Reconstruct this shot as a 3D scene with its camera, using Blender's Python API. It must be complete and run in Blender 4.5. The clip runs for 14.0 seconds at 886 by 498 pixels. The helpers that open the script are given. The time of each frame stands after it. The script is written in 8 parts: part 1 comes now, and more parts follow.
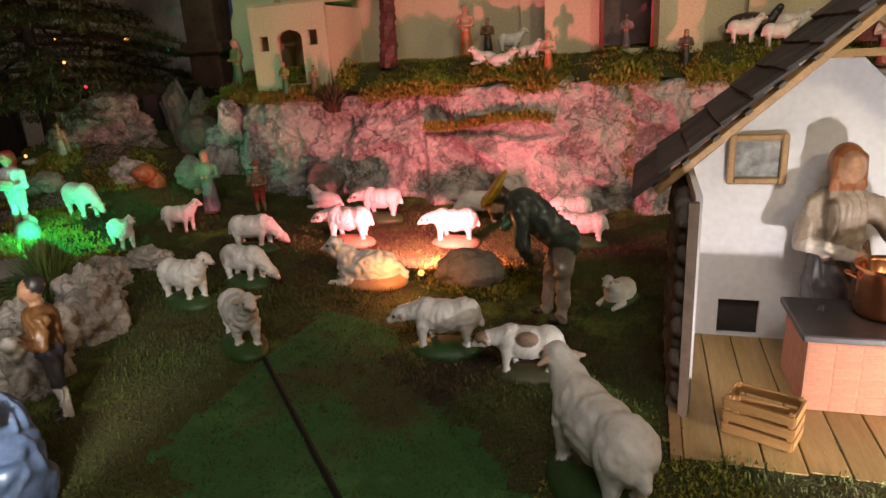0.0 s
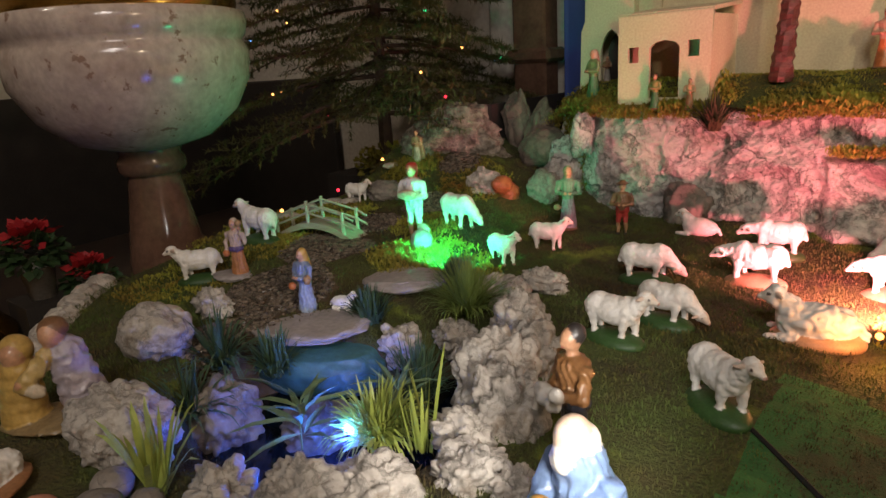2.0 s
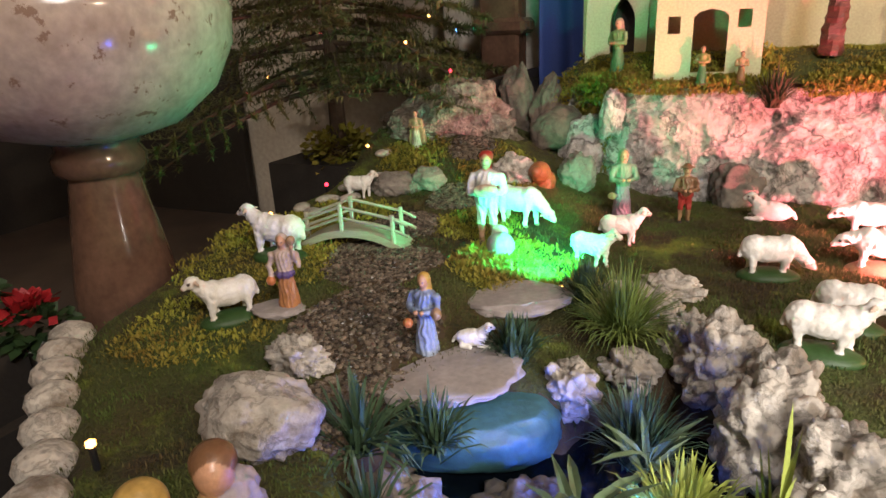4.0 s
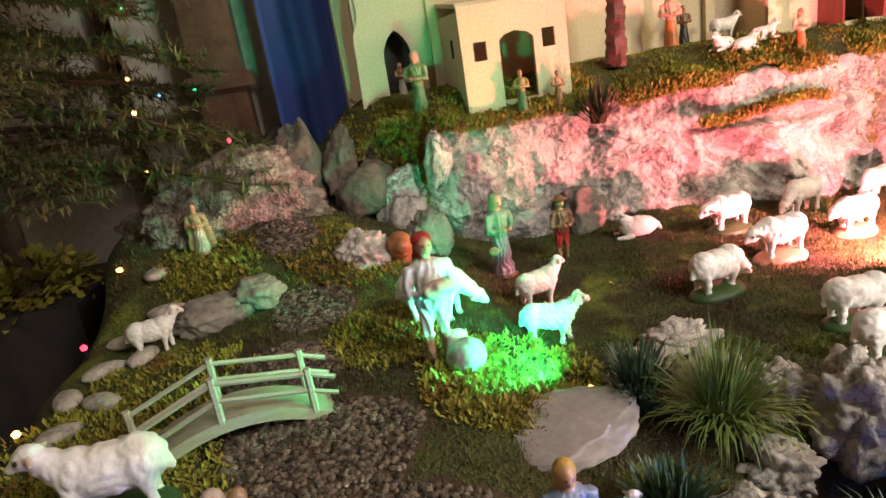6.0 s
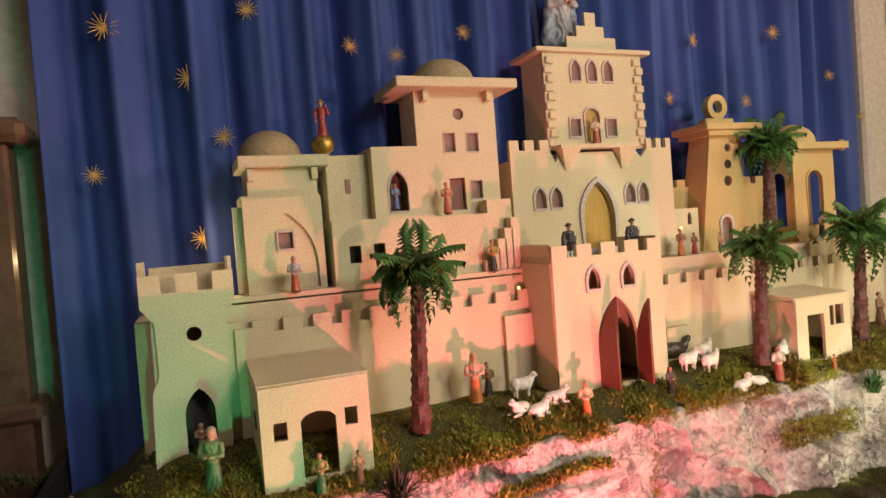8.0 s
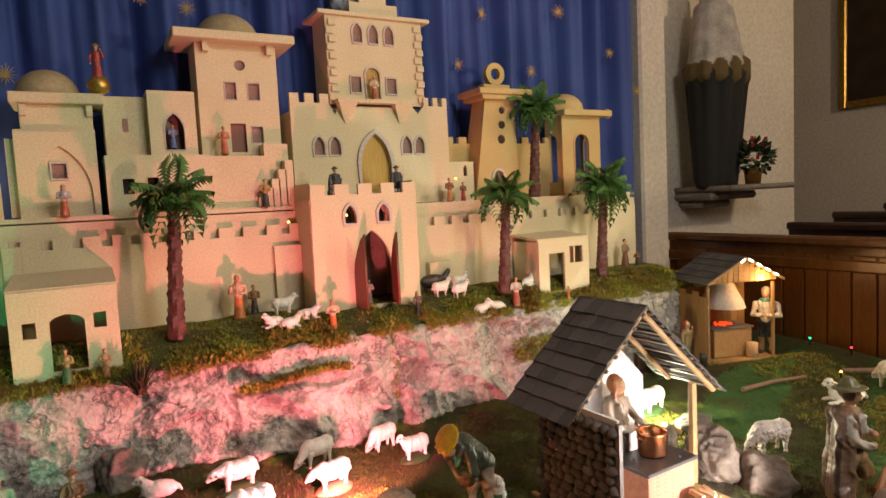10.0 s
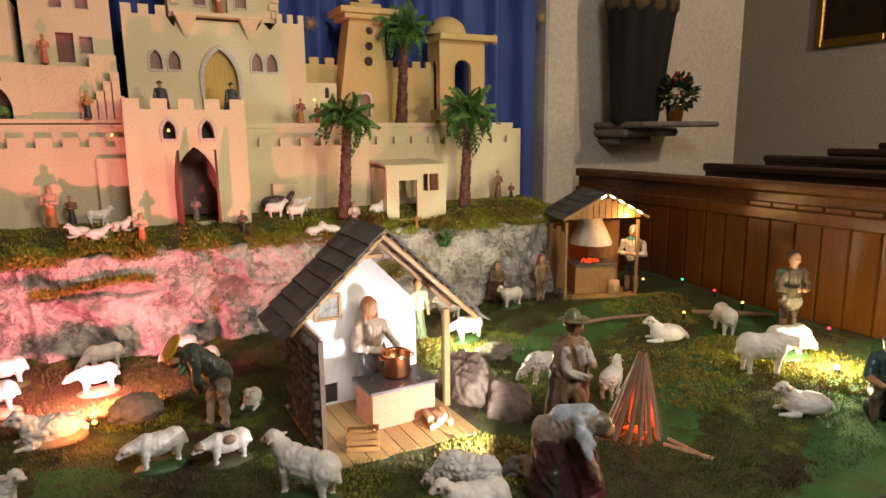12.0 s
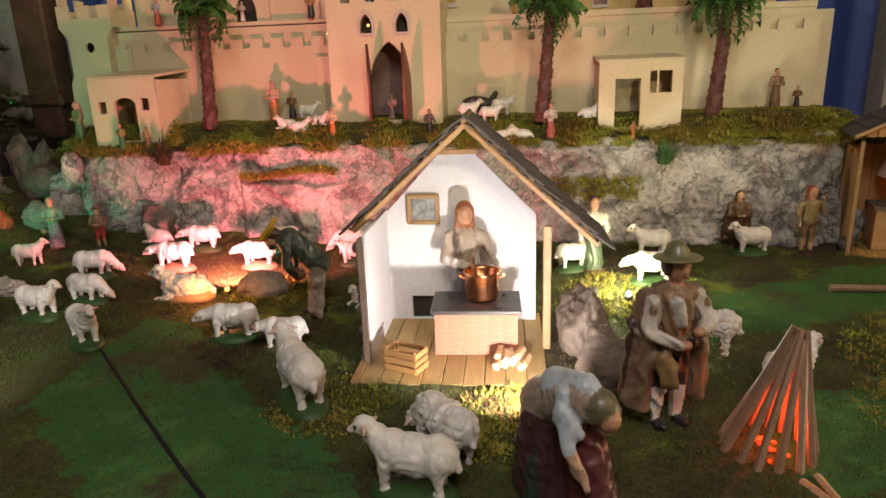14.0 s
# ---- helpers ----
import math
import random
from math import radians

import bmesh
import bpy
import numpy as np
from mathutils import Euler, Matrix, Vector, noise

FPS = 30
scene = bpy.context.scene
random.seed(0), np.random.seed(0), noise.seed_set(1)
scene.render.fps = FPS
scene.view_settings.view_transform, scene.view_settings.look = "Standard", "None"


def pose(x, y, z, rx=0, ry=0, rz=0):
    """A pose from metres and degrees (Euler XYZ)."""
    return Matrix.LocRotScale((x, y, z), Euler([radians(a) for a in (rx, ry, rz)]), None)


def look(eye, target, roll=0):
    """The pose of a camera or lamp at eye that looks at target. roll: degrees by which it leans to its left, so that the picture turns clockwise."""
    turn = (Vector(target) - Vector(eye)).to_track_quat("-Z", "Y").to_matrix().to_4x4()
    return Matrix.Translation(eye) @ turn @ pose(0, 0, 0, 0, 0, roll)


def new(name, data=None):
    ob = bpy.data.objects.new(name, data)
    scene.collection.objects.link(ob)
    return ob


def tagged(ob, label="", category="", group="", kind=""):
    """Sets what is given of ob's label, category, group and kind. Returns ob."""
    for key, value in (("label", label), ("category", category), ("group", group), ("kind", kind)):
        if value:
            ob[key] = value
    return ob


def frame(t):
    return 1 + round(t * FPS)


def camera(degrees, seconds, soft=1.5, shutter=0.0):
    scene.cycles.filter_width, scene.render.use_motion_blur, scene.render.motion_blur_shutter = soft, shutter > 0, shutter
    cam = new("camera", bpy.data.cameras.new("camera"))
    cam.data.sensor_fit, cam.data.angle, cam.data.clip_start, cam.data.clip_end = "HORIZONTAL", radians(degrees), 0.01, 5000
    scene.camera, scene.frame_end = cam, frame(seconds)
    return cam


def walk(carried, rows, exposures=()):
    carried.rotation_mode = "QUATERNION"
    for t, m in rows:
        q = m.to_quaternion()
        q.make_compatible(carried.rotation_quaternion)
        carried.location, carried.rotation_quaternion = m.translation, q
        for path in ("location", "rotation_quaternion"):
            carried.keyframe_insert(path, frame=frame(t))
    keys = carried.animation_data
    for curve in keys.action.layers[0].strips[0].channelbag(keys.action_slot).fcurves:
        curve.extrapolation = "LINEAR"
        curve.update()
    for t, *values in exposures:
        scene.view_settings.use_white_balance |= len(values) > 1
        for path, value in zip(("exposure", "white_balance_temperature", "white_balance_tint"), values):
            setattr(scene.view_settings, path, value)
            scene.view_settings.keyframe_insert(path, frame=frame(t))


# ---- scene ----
cam = camera(70.5, 14.0)
PATH = [
    (0, (0.043, 0.116, 0.575), (-0.61, 1.911, -0.017), -3.6),
    (0.5, (-0.081, 0.13, 0.581), (-0.898, 1.861, 0.001), -3.5),
    (1, (-0.151, 0.134, 0.575), (-1.025, 1.827, -0.033), -3.0),
    (1.5, (-0.285, 0.073, 0.627), (-1.338, 1.668, 0.037), -2.9),
    (2, (-0.378, 0.016, 0.649), (-1.603, 1.494, 0.085), -3.9),
    (2.5, (-0.397, -0.016, 0.666), (-1.678, 1.42, 0.123), -2.9),
    (2.7, (-0.402, -0.036, 0.677), (-1.682, 1.398, 0.123), -2.6),
    (4.8, (-1.35, 0.067, 0.611), (-1.554, 1.941, -0.055), -6.7),
    (5, (-1.394, 0.136, 0.598), (-1.44, 2.033, -0.033), -8.1),
    (5.5, (-1.476, 0.255, 0.59), (-1.338, 2.162, 0.002), -9.1),
    (6, (-1.509, 0.338, 0.655), (-1.256, 2.23, 0.057), -9.1),
    (6.5, (-1.483, 0.409, 0.833), (-1.01, 2.316, 0.457), -7.2),
    (7, (-1.44, 0.423, 0.957), (-0.831, 2.32, 0.773), -5.5),
    (7.5, (-1.364, 0.414, 1.034), (-0.707, 2.301, 0.936), -5.8),
    (8, (-1.304, 0.342, 1.078), (-0.558, 2.197, 1.03), -4.4),
    (8.2, (-1.293, 0.306, 1.071), (-0.513, 2.147, 1.04), -5.0),
    (10.3, (-0.916, -0.229, 0.94), (0.07, 1.499, 0.739), -2.5),
    (10.5, (-0.875, -0.26, 0.938), (0.095, 1.474, 0.709), -3.2),
    (11, (-0.72, -0.289, 0.894), (0.359, 1.376, 0.638), -3.0),
    (11.5, (-0.52, -0.378, 0.877), (0.636, 1.226, 0.578), -2.6),
    (12, (-0.309, -0.526, 0.882), (0.581, 1.227, 0.517), -0.6),
    (12.5, (-0.101, -0.496, 0.851), (0.627, 1.33, 0.483), 0.5),
    (13, (0.067, -0.353, 0.791), (0.376, 1.58, 0.382), -2.1),
    (13.5, (0.28, -0.345, 0.737), (0.236, 1.598, 0.266), -3.6),
    (14, (0.43, -0.357, 0.722), (0.171, 1.551, 0.182), -2.0),
]
EXPOSURES = [(0.0, -0.85), (0.5, -0.38), (1.5, -0.22), (2.5, 0.04), (5.0, 1.25), (6.5, 0.7), (8.0, 0.38), (10.5, 0.10), (12.5, 0.0), (14.0, -0.30)]
walk(cam, [(t, look(eye, target, roll)) for t, eye, target, roll in PATH], EXPOSURES)

# ---- world and light ----
world = bpy.data.worlds.new("church_dark")
scene.world = world
world.use_nodes = True
wbg = world.node_tree.nodes["Background"]
wbg.inputs[0].default_value = (1.0, 0.86, 0.68, 1)
wbg.inputs[1].default_value = 0.065


def lamp(name, kind, place, colour, power, size=0.02, target=None, cone=60, blend=0.5):
    data = bpy.data.lights.new(name, kind)
    data.color, data.energy = colour, power
    if kind == "AREA":
        data.size = size
    else:
        data.shadow_soft_size = size
    if kind == "SPOT":
        data.spot_size, data.spot_blend = radians(cone), blend
    ob = new(name, data)
    ob.matrix_basis = look(place, target) if target else pose(*place)
    return ob


# hidden garden lamps of the display, the lamps of the church, and one added fill
lamp("pink_lamp", "SPOT", (-0.43, 1.30, 0.19), (1.0, 0.20, 0.23), 39.0, 0.012, (-0.55, 1.92, 0.40), 160, 0.3)
lamp("orange_lamp", "POINT", (-0.425, 1.165, 0.185), (1.0, 0.36, 0.11), 1.2, 0.012)
lamp("green_lamp", "SPOT", (-1.248, 1.080, 0.238), (0.02, 1.0, 0.42), 9.0, 0.012, (-1.50, 1.36, 0.33), 140, 0.6)
lamp("blue_lamp", "POINT", (-1.02, 0.545, 0.150), (0.03, 0.14, 1.0), 6.5, 0.012)
lamp("hut_lamp", "SPOT", (0.44, 0.63, 0.16), (1.0, 0.91, 0.88), 20.0, 0.012, (0.27, 1.10, 0.28), 112, 0.5)
lamp("meadow_lamp", "POINT", (0.70, 1.34, 0.18), (1.0, 0.94, 0.62), 7.0, 0.012)
lamp("pasture_lamp", "POINT", (1.70, 0.64, 0.160), (1.0, 0.84, 0.46), 10.5, 0.012)
lamp("front_lamp", "SPOT", (-0.46, 0.30, 0.40), (1.0, 0.93, 0.86), 14.0, 0.03, (-0.83, 0.66, 0.20), 66, 0.6)
lamp("grill_lamp", "POINT", (1.70, 1.60, 0.50), (1.0, 0.52, 0.18), 2.6, 0.03)
lamp("ember_lamp", "POINT", (0.835, 0.628, 0.135), (1.0, 0.12, 0.03), 0.55, 0.015)
lamp("castle_lamp", "SPOT", (0.95, -0.45, 1.25), (1.0, 0.83, 0.50), 75.0, 0.05, (0.30, 2.2, 1.1), 66, 0.6)
lamp("church_lamp", "AREA", (0.4, -1.25, 2.5), (1.0, 0.93, 0.88), 42.0, 0.9, (0.1, 1.3, 0.2))
lamp("nave_lamp", "POINT", (3.6, -0.8, 2.6), (1.0, 0.76, 0.52), 150.0, 0.1)
# added fill with no known source, brightens the west wall, fir and font
lamp("west_lamp", "SPOT", (-3.0, -0.9, 3.3), (1.0, 0.86, 0.72), 80.0, 0.1, (-2.75, 2.2, 0.55), 52, 0.7)
lamp("curtain_lamp", "POINT", (-1.19, 2.33, 1.10), (1.0, 0.72, 0.40), 0.8, 0.01)


# ---- materials ----
def mat(name, base, second=None, rough=0.6, metal=0.0, scale=14.0, fine=90.0, bump=0.25, attribute="", coat=0.0, mix=0.55, emit=0.0, vary=0.0, deep=0.004):
    m = bpy.data.materials.new(name)
    m.use_nodes = True
    nt = m.node_tree
    bs = nt.nodes["Principled BSDF"]
    tc = nt.nodes.new("ShaderNodeTexCoord")
    n1, n2 = nt.nodes.new("ShaderNodeTexNoise"), nt.nodes.new("ShaderNodeTexNoise")
    n1.inputs["Scale"].default_value, n1.inputs["Detail"].default_value = scale, 6
    n2.inputs["Scale"].default_value, n2.inputs["Detail"].default_value = fine, 4
    for n in (n1, n2):
        nt.links.new(tc.outputs["Object"], n.inputs["Vector"])
    ramp = nt.nodes.new("ShaderNodeValToRGB")
    ramp.color_ramp.elements[0].position, ramp.color_ramp.elements[1].position = 0.5 - mix / 2.6, 0.5 + mix / 2.6
    second = second or tuple(c * 0.72 for c in base)
    ramp.color_ramp.elements[0].color, ramp.color_ramp.elements[1].color = (*second, 1), (*base, 1)
    nt.links.new(n1.outputs["Fac"], ramp.inputs["Fac"])
    colour = ramp.outputs["Color"]
    if attribute:
        at = nt.nodes.new("ShaderNodeVertexColor")
        at.layer_name = attribute
        mul = nt.nodes.new("ShaderNodeMix")
        mul.data_type, mul.blend_type = "RGBA", "MULTIPLY"
        mul.inputs["Factor"].default_value = 1.0
        nt.links.new(at.outputs["Color"], mul.inputs["A"])
        nt.links.new(colour, mul.inputs["B"])
        colour = mul.outputs["Result"]
    fx = nt.nodes.new("ShaderNodeMix")
    fx.data_type, fx.blend_type = "RGBA", "OVERLAY"
    fx.inputs["Factor"].default_value = 0.35
    nt.links.new(colour, fx.inputs["A"])
    nt.links.new(n2.outputs["Fac"], fx.inputs["B"])
    colour = fx.outputs["Result"]
    if vary:
        oi, hs, mr = nt.nodes.new("ShaderNodeObjectInfo"), nt.nodes.new("ShaderNodeHueSaturation"), nt.nodes.new("ShaderNodeMapRange")
        mr.inputs["To Min"].default_value, mr.inputs["To Max"].default_value = 1 - vary, 1 + vary
        nt.links.new(oi.outputs["Random"], mr.inputs["Value"])
        nt.links.new(mr.outputs["Result"], hs.inputs["Value"])
        nt.links.new(colour, hs.inputs["Color"])
        colour = hs.outputs["Color"]
    nt.links.new(colour, bs.inputs["Base Color"])
    bs.inputs["Roughness"].default_value, bs.inputs["Metallic"].default_value = rough, metal
    bs.inputs["Coat Weight"].default_value = coat
    if bump:
        add = nt.nodes.new("ShaderNodeMath")
        add.operation = "ADD"
        bp = nt.nodes.new("ShaderNodeBump")
        bp.inputs["Strength"].default_value, bp.inputs["Distance"].default_value = bump, deep
        nt.links.new(n1.outputs["Fac"], add.inputs[0])
        nt.links.new(n2.outputs["Fac"], add.inputs[1])
        nt.links.new(add.outputs[0], bp.inputs["Height"])
        nt.links.new(bp.outputs["Normal"], bs.inputs["Normal"])
    if emit:
        bs.inputs["Emission Color"].default_value = (*base, 1)
        bs.inputs["Emission Strength"].default_value = emit
    return m


def wood(name, light, dark, scale=8.0, stretch=(1, 14, 14), rough=0.5, vary=0.15):
    m = mat(name, light, dark, rough=rough, scale=scale, fine=scale * 9, bump=0.2, vary=vary, mix=0.8)
    nt = m.node_tree
    tc = [n for n in nt.nodes if n.type == "TEX_COORD"][0]
    mp = nt.nodes.new("ShaderNodeMapping")
    mp.inputs["Scale"].default_value = stretch
    for n in [n for n in nt.nodes if n.type == "TEX_NOISE"]:
        nt.links.new(mp.outputs["Vector"], n.inputs["Vector"])
    nt.links.new(tc.outputs["Object"], mp.inputs["Vector"])
    return m


PLASTER = mat("castle_plaster", (0.66, 0.58, 0.40), (0.56, 0.48, 0.31), rough=0.85, scale=5, fine=160, bump=0.12, mix=0.9, deep=0.002)
OCHRE = mat("ochre_plaster", (0.56, 0.42, 0.19), (0.46, 0.33, 0.14), rough=0.85, scale=6, fine=160, bump=0.12, mix=0.9, deep=0.002)
PALE = mat("pale_window_frame", (0.55, 0.50, 0.46), (0.46, 0.40, 0.38), rough=0.8, scale=20, bump=0.1)
MAUVE = mat("mauve_window", (0.30, 0.19, 0.16), (0.22, 0.13, 0.11), rough=0.8, scale=20, bump=0.1)
DOME = mat("dome_clay", (0.42, 0.33, 0.20), (0.33, 0.25, 0.14), rough=0.85, scale=9, bump=0.15)
GOLDDOOR = wood("golden_door_wood", (0.55, 0.36, 0.07), (0.38, 0.22, 0.03), 10, (14, 14, 1))
GATEWOOD = wood("red_gate_wood", (0.22, 0.07, 0.045), (0.13, 0.04, 0.03), 10, (14, 14, 1))
# near-black colour that stands in for the shade inside openings
SHADEFILL = mat("painted_opening_shade", (0.05, 0.04, 0.035), rough=0.9)
ROCK = mat("cliff_paint", (0.56, 0.53, 0.49), (0.34, 0.31, 0.29), rough=0.85, scale=9, fine=70, bump=0.8, mix=0.7, deep=0.012)
TUFA = mat("tufa_rock", (0.56, 0.52, 0.46), (0.34, 0.30, 0.26), rough=0.95, scale=16, fine=110, bump=0.5, mix=0.7, deep=0.007, vary=0.12)
BROWNTUFA = mat("brown_tufa", (0.42, 0.36, 0.29), (0.15, 0.115, 0.09), rough=0.95, scale=34, fine=120, bump=1.0, mix=0.45, deep=0.022)
GREYSTONE = mat("grey_stone", (0.26, 0.225, 0.19), (0.15, 0.13, 0.11), rough=0.8, scale=12, fine=90, bump=0.4, vary=0.2)
PEBBLE = mat("pebble", (0.17, 0.135, 0.10), (0.06, 0.046, 0.036), rough=0.32, scale=60, bump=0.2, vary=0.0)
MOSS = mat("moss_ground", (0.060, 0.090, 0.015), (0.065, 0.045, 0.014), rough=0.95, scale=7, fine=170, bump=0.9, mix=0.6, deep=0.012)
FELT = mat("green_felt", (0.042, 0.145, 0.032), (0.026, 0.085, 0.020), rough=0.95, scale=10, fine=260, bump=0.6, mix=0.9, deep=0.006)
EARTH = mat("brown_earth", (0.085, 0.055, 0.028), (0.045, 0.03, 0.016), rough=0.95, scale=20, fine=180, bump=0.7)
MOSSBLADE = mat("moss_fronds", (0.29, 0.31, 0.035), (0.21, 0.14, 0.022), rough=0.8, scale=6, bump=0, mix=0.5)
GRASSBLADE = mat("grass_fronds", (0.065, 0.125, 0.020), (0.085, 0.065, 0.014), rough=0.8, scale=5, bump=0, mix=0.6)
REED = mat("reed_leaf", (0.20, 0.25, 0.06), (0.06, 0.10, 0.025), rough=0.45, scale=6, bump=0)
LIMEREED = mat("lime_grass", (0.42, 0.46, 0.09), (0.20, 0.27, 0.06), rough=0.5, scale=6, bump=0)
SPIKE = mat("spiky_grass", (0.22, 0.28, 0.06), (0.07, 0.12, 0.03), rough=0.5, scale=9, bump=0)
DARKREED = mat("dark_reed", (0.075, 0.13, 0.06), (0.035, 0.07, 0.04), rough=0.5, scale=9, bump=0)
BAMBOO = mat("bamboo_leaf", (0.14, 0.20, 0.10), (0.08, 0.13, 0.07), rough=0.4, scale=6, bump=0)
DRYTUFT = mat("dry_tuft", (0.10, 0.07, 0.03), (0.045, 0.04, 0.02), rough=0.8, scale=8, bump=0)
PAINTED = mat("painted_figure", (1, 1, 1), (0.70, 0.66, 0.61), rough=0.36, scale=38, fine=160, bump=0.3, attribute="Col", coat=0.2, mix=0.5, deep=0.003)
DRAPE = mat("statue_cloth", (1, 1, 1), (0.6, 0.6, 0.6), rough=0.9, scale=12, fine=90, bump=0.3, attribute="Col", deep=0.004)
WOOL = mat("painted_wool", (1, 1, 1), (0.80, 0.77, 0.71), rough=0.5, scale=45, fine=240, bump=0.22, attribute="Col", deep=0.003)
COPPER = mat("copper", (0.80, 0.36, 0.18), (0.66, 0.27, 0.12), rough=0.24, metal=1.0, scale=12, bump=0.05)
BRASS = mat("brass", (0.75, 0.48, 0.14), (0.55, 0.32, 0.08), rough=0.22, metal=1.0, scale=12, bump=0.08)
GILT = mat("gilt", (0.62, 0.40, 0.10), (0.38, 0.22, 0.05), rough=0.35, metal=0.8, scale=40, bump=0.3)
SLATE = mat("roof_shingle", (0.115, 0.105, 0.10), (0.065, 0.06, 0.058), rough=0.7, scale=30, fine=140, bump=0.5, vary=0.3)
PLANK = wood("floor_plank", (0.46, 0.31, 0.13), (0.32, 0.20, 0.07), 10, (16, 1.5, 16), vary=0.18)
RAFTER = wood("rafter_wood", (0.44, 0.27, 0.12), (0.28, 0.16, 0.07), 12, (4, 4, 4), vary=0.2)
BARK = wood("rough_bark", (0.19, 0.13, 0.09), (0.10, 0.07, 0.05), 16, (4, 4, 4), vary=0.3)
WHITEWALL = mat("white_hut_plaster", (0.74, 0.73, 0.74), (0.68, 0.67, 0.68), rough=0.8, scale=8, bump=0.08)
STONEWALL = mat("hut_stone", (0.22, 0.18, 0.15), (0.12, 0.10, 0.085), rough=0.9, scale=30, fine=140, bump=0.5, vary=0.3)
CREASED = mat("creased_stone", (0.225, 0.170, 0.130), (0.10, 0.075, 0.058), rough=0.75, scale=11, fine=70, bump=0.6, deep=0.008)
BROWNSTONE = mat("brown_stone", (0.155, 0.120, 0.095), (0.085, 0.066, 0.052), rough=0.8, scale=10, fine=80, bump=0.4, vary=0.1)
BRICK = mat("stove_brick", (0.54, 0.24, 0.15), (0.48, 0.20, 0.12), rough=0.75, scale=25, bump=0.15, vary=0.03)
IRON = mat("stove_top_iron", (0.075, 0.065, 0.065), (0.05, 0.045, 0.045), rough=0.4, scale=20, bump=0.1)
CRATEWOOD = wood("crate_wood", (0.48, 0.27, 0.10), (0.34, 0.17, 0.06), 14, (2, 10, 10), vary=0.15)
LOGWOOD = mat("split_wood", (0.62, 0.42, 0.24), (0.44, 0.26, 0.13), rough=0.8, scale=30, bump=0.3, vary=0.15)
STICK = wood("stick_wood", (0.40, 0.25, 0.16), (0.22, 0.13, 0.08), 14, (6, 6, 2), vary=0.2)
BRIDGEWOOD = wood("bridge_wood", (0.42, 0.40, 0.30), (0.30, 0.28, 0.20), 12, (2, 12, 12))
TRUNK = mat("palm_trunk", (0.13, 0.045, 0.035), (0.06, 0.022, 0.02), rough=0.45, scale=40, fine=160, bump=0.6)
FROND = mat("palm_frond", (0.105, 0.225, 0.055), (0.04, 0.10, 0.03), rough=0.4, scale=14, bump=0)
NEEDLE = mat("fir_needle", (0.115, 0.125, 0.034), (0.070, 0.074, 0.024), rough=0.6, scale=6, bump=0)
FIRWOOD = mat("fir_bark", (0.085, 0.055, 0.035), (0.05, 0.032, 0.022), rough=0.9, scale=30, bump=0.5)
CURTAIN = mat("blue_curtain", (0.040, 0.078, 0.30), (0.026, 0.052, 0.21), rough=0.75, scale=3, fine=300, bump=0.12, mix=0.9, deep=0.002)
STRAW = mat("straw_star", (0.55, 0.36, 0.12), (0.42, 0.25, 0.07), rough=0.6, scale=20, bump=0)
PEWWOOD = wood("pew_wood", (0.150, 0.054, 0.010), (0.095, 0.032, 0.007), 4, (7, 7, 1), rough=0.2, vary=0.03)
DARKPEW = wood("dark_pew_wood", (0.045, 0.017, 0.009), (0.028, 0.010, 0.006), 5, (9, 1, 9), rough=0.35)
CHURCHWALL = mat("church_plaster", (0.60, 0.55, 0.47), (0.52, 0.47, 0.40), rough=0.85, scale=2.5, fine=40, bump=0.08, mix=0.9)
CEILING = mat("church_ceiling", (0.55, 0.50, 0.43), rough=0.9, scale=2)
FLOOR = mat("church_floor", (0.10, 0.075, 0.06), (0.06, 0.045, 0.04), rough=0.4, scale=5)
MARBLE = mat("pink_marble", (0.56, 0.47, 0.40), (0.40, 0.31, 0.26), rough=0.16, scale=11, fine=50, bump=0.05, mix=0.6)
BROWNMARBLE = mat("brown_marble", (0.17, 0.095, 0.065), (0.10, 0.055, 0.038), rough=0.15, scale=12, fine=60, bump=0.05)
VEIL = mat("black_drape", (0.012, 0.014, 0.014), (0.006, 0.008, 0.008), rough=0.45, scale=6, bump=0.15)
WHITECLOTH = mat("white_cloth", (0.55, 0.53, 0.50), (0.45, 0.43, 0.41), rough=0.8, scale=5, bump=0.1)
DARKCANVAS = mat("dark_canvas", (0.055, 0.035, 0.022), (0.02, 0.014, 0.010), rough=0.4, scale=5, bump=0.05)
ENGRAVING = mat("grey_picture", (0.40, 0.40, 0.38), (0.12, 0.12, 0.12), rough=0.5, scale=45, bump=0)
PETALRED = mat("red_petal", (0.42, 0.02, 0.025), (0.25, 0.01, 0.015), rough=0.5, scale=20, bump=0)
LEAF = mat("pot_leaf", (0.035, 0.075, 0.025), (0.02, 0.04, 0.015), rough=0.5, scale=20, bump=0)
POTCLAY = mat("pale_pot", (0.35, 0.33, 0.30), rough=0.6, scale=15)
CABLE = mat("black_slot", (0.006, 0.006, 0.006), rough=0.8)
SKIRT = mat("dark_board", (0.030, 0.024, 0.020), rough=0.7, scale=8)
TEALROCK = mat("teal_painted_rock", (0.06, 0.16, 0.17), (0.03, 0.09, 0.10), rough=0.5, scale=14, bump=0.4)
WATER = mat("pond_water", (0.004, 0.007, 0.012), rough=0.04, scale=8, fine=30, bump=0.10, deep=0.004)
CLOTHGREY = mat("grey_step_stone", (0.33, 0.29, 0.28), (0.25, 0.22, 0.21), rough=0.7, scale=14, bump=0.2, vary=0.15)


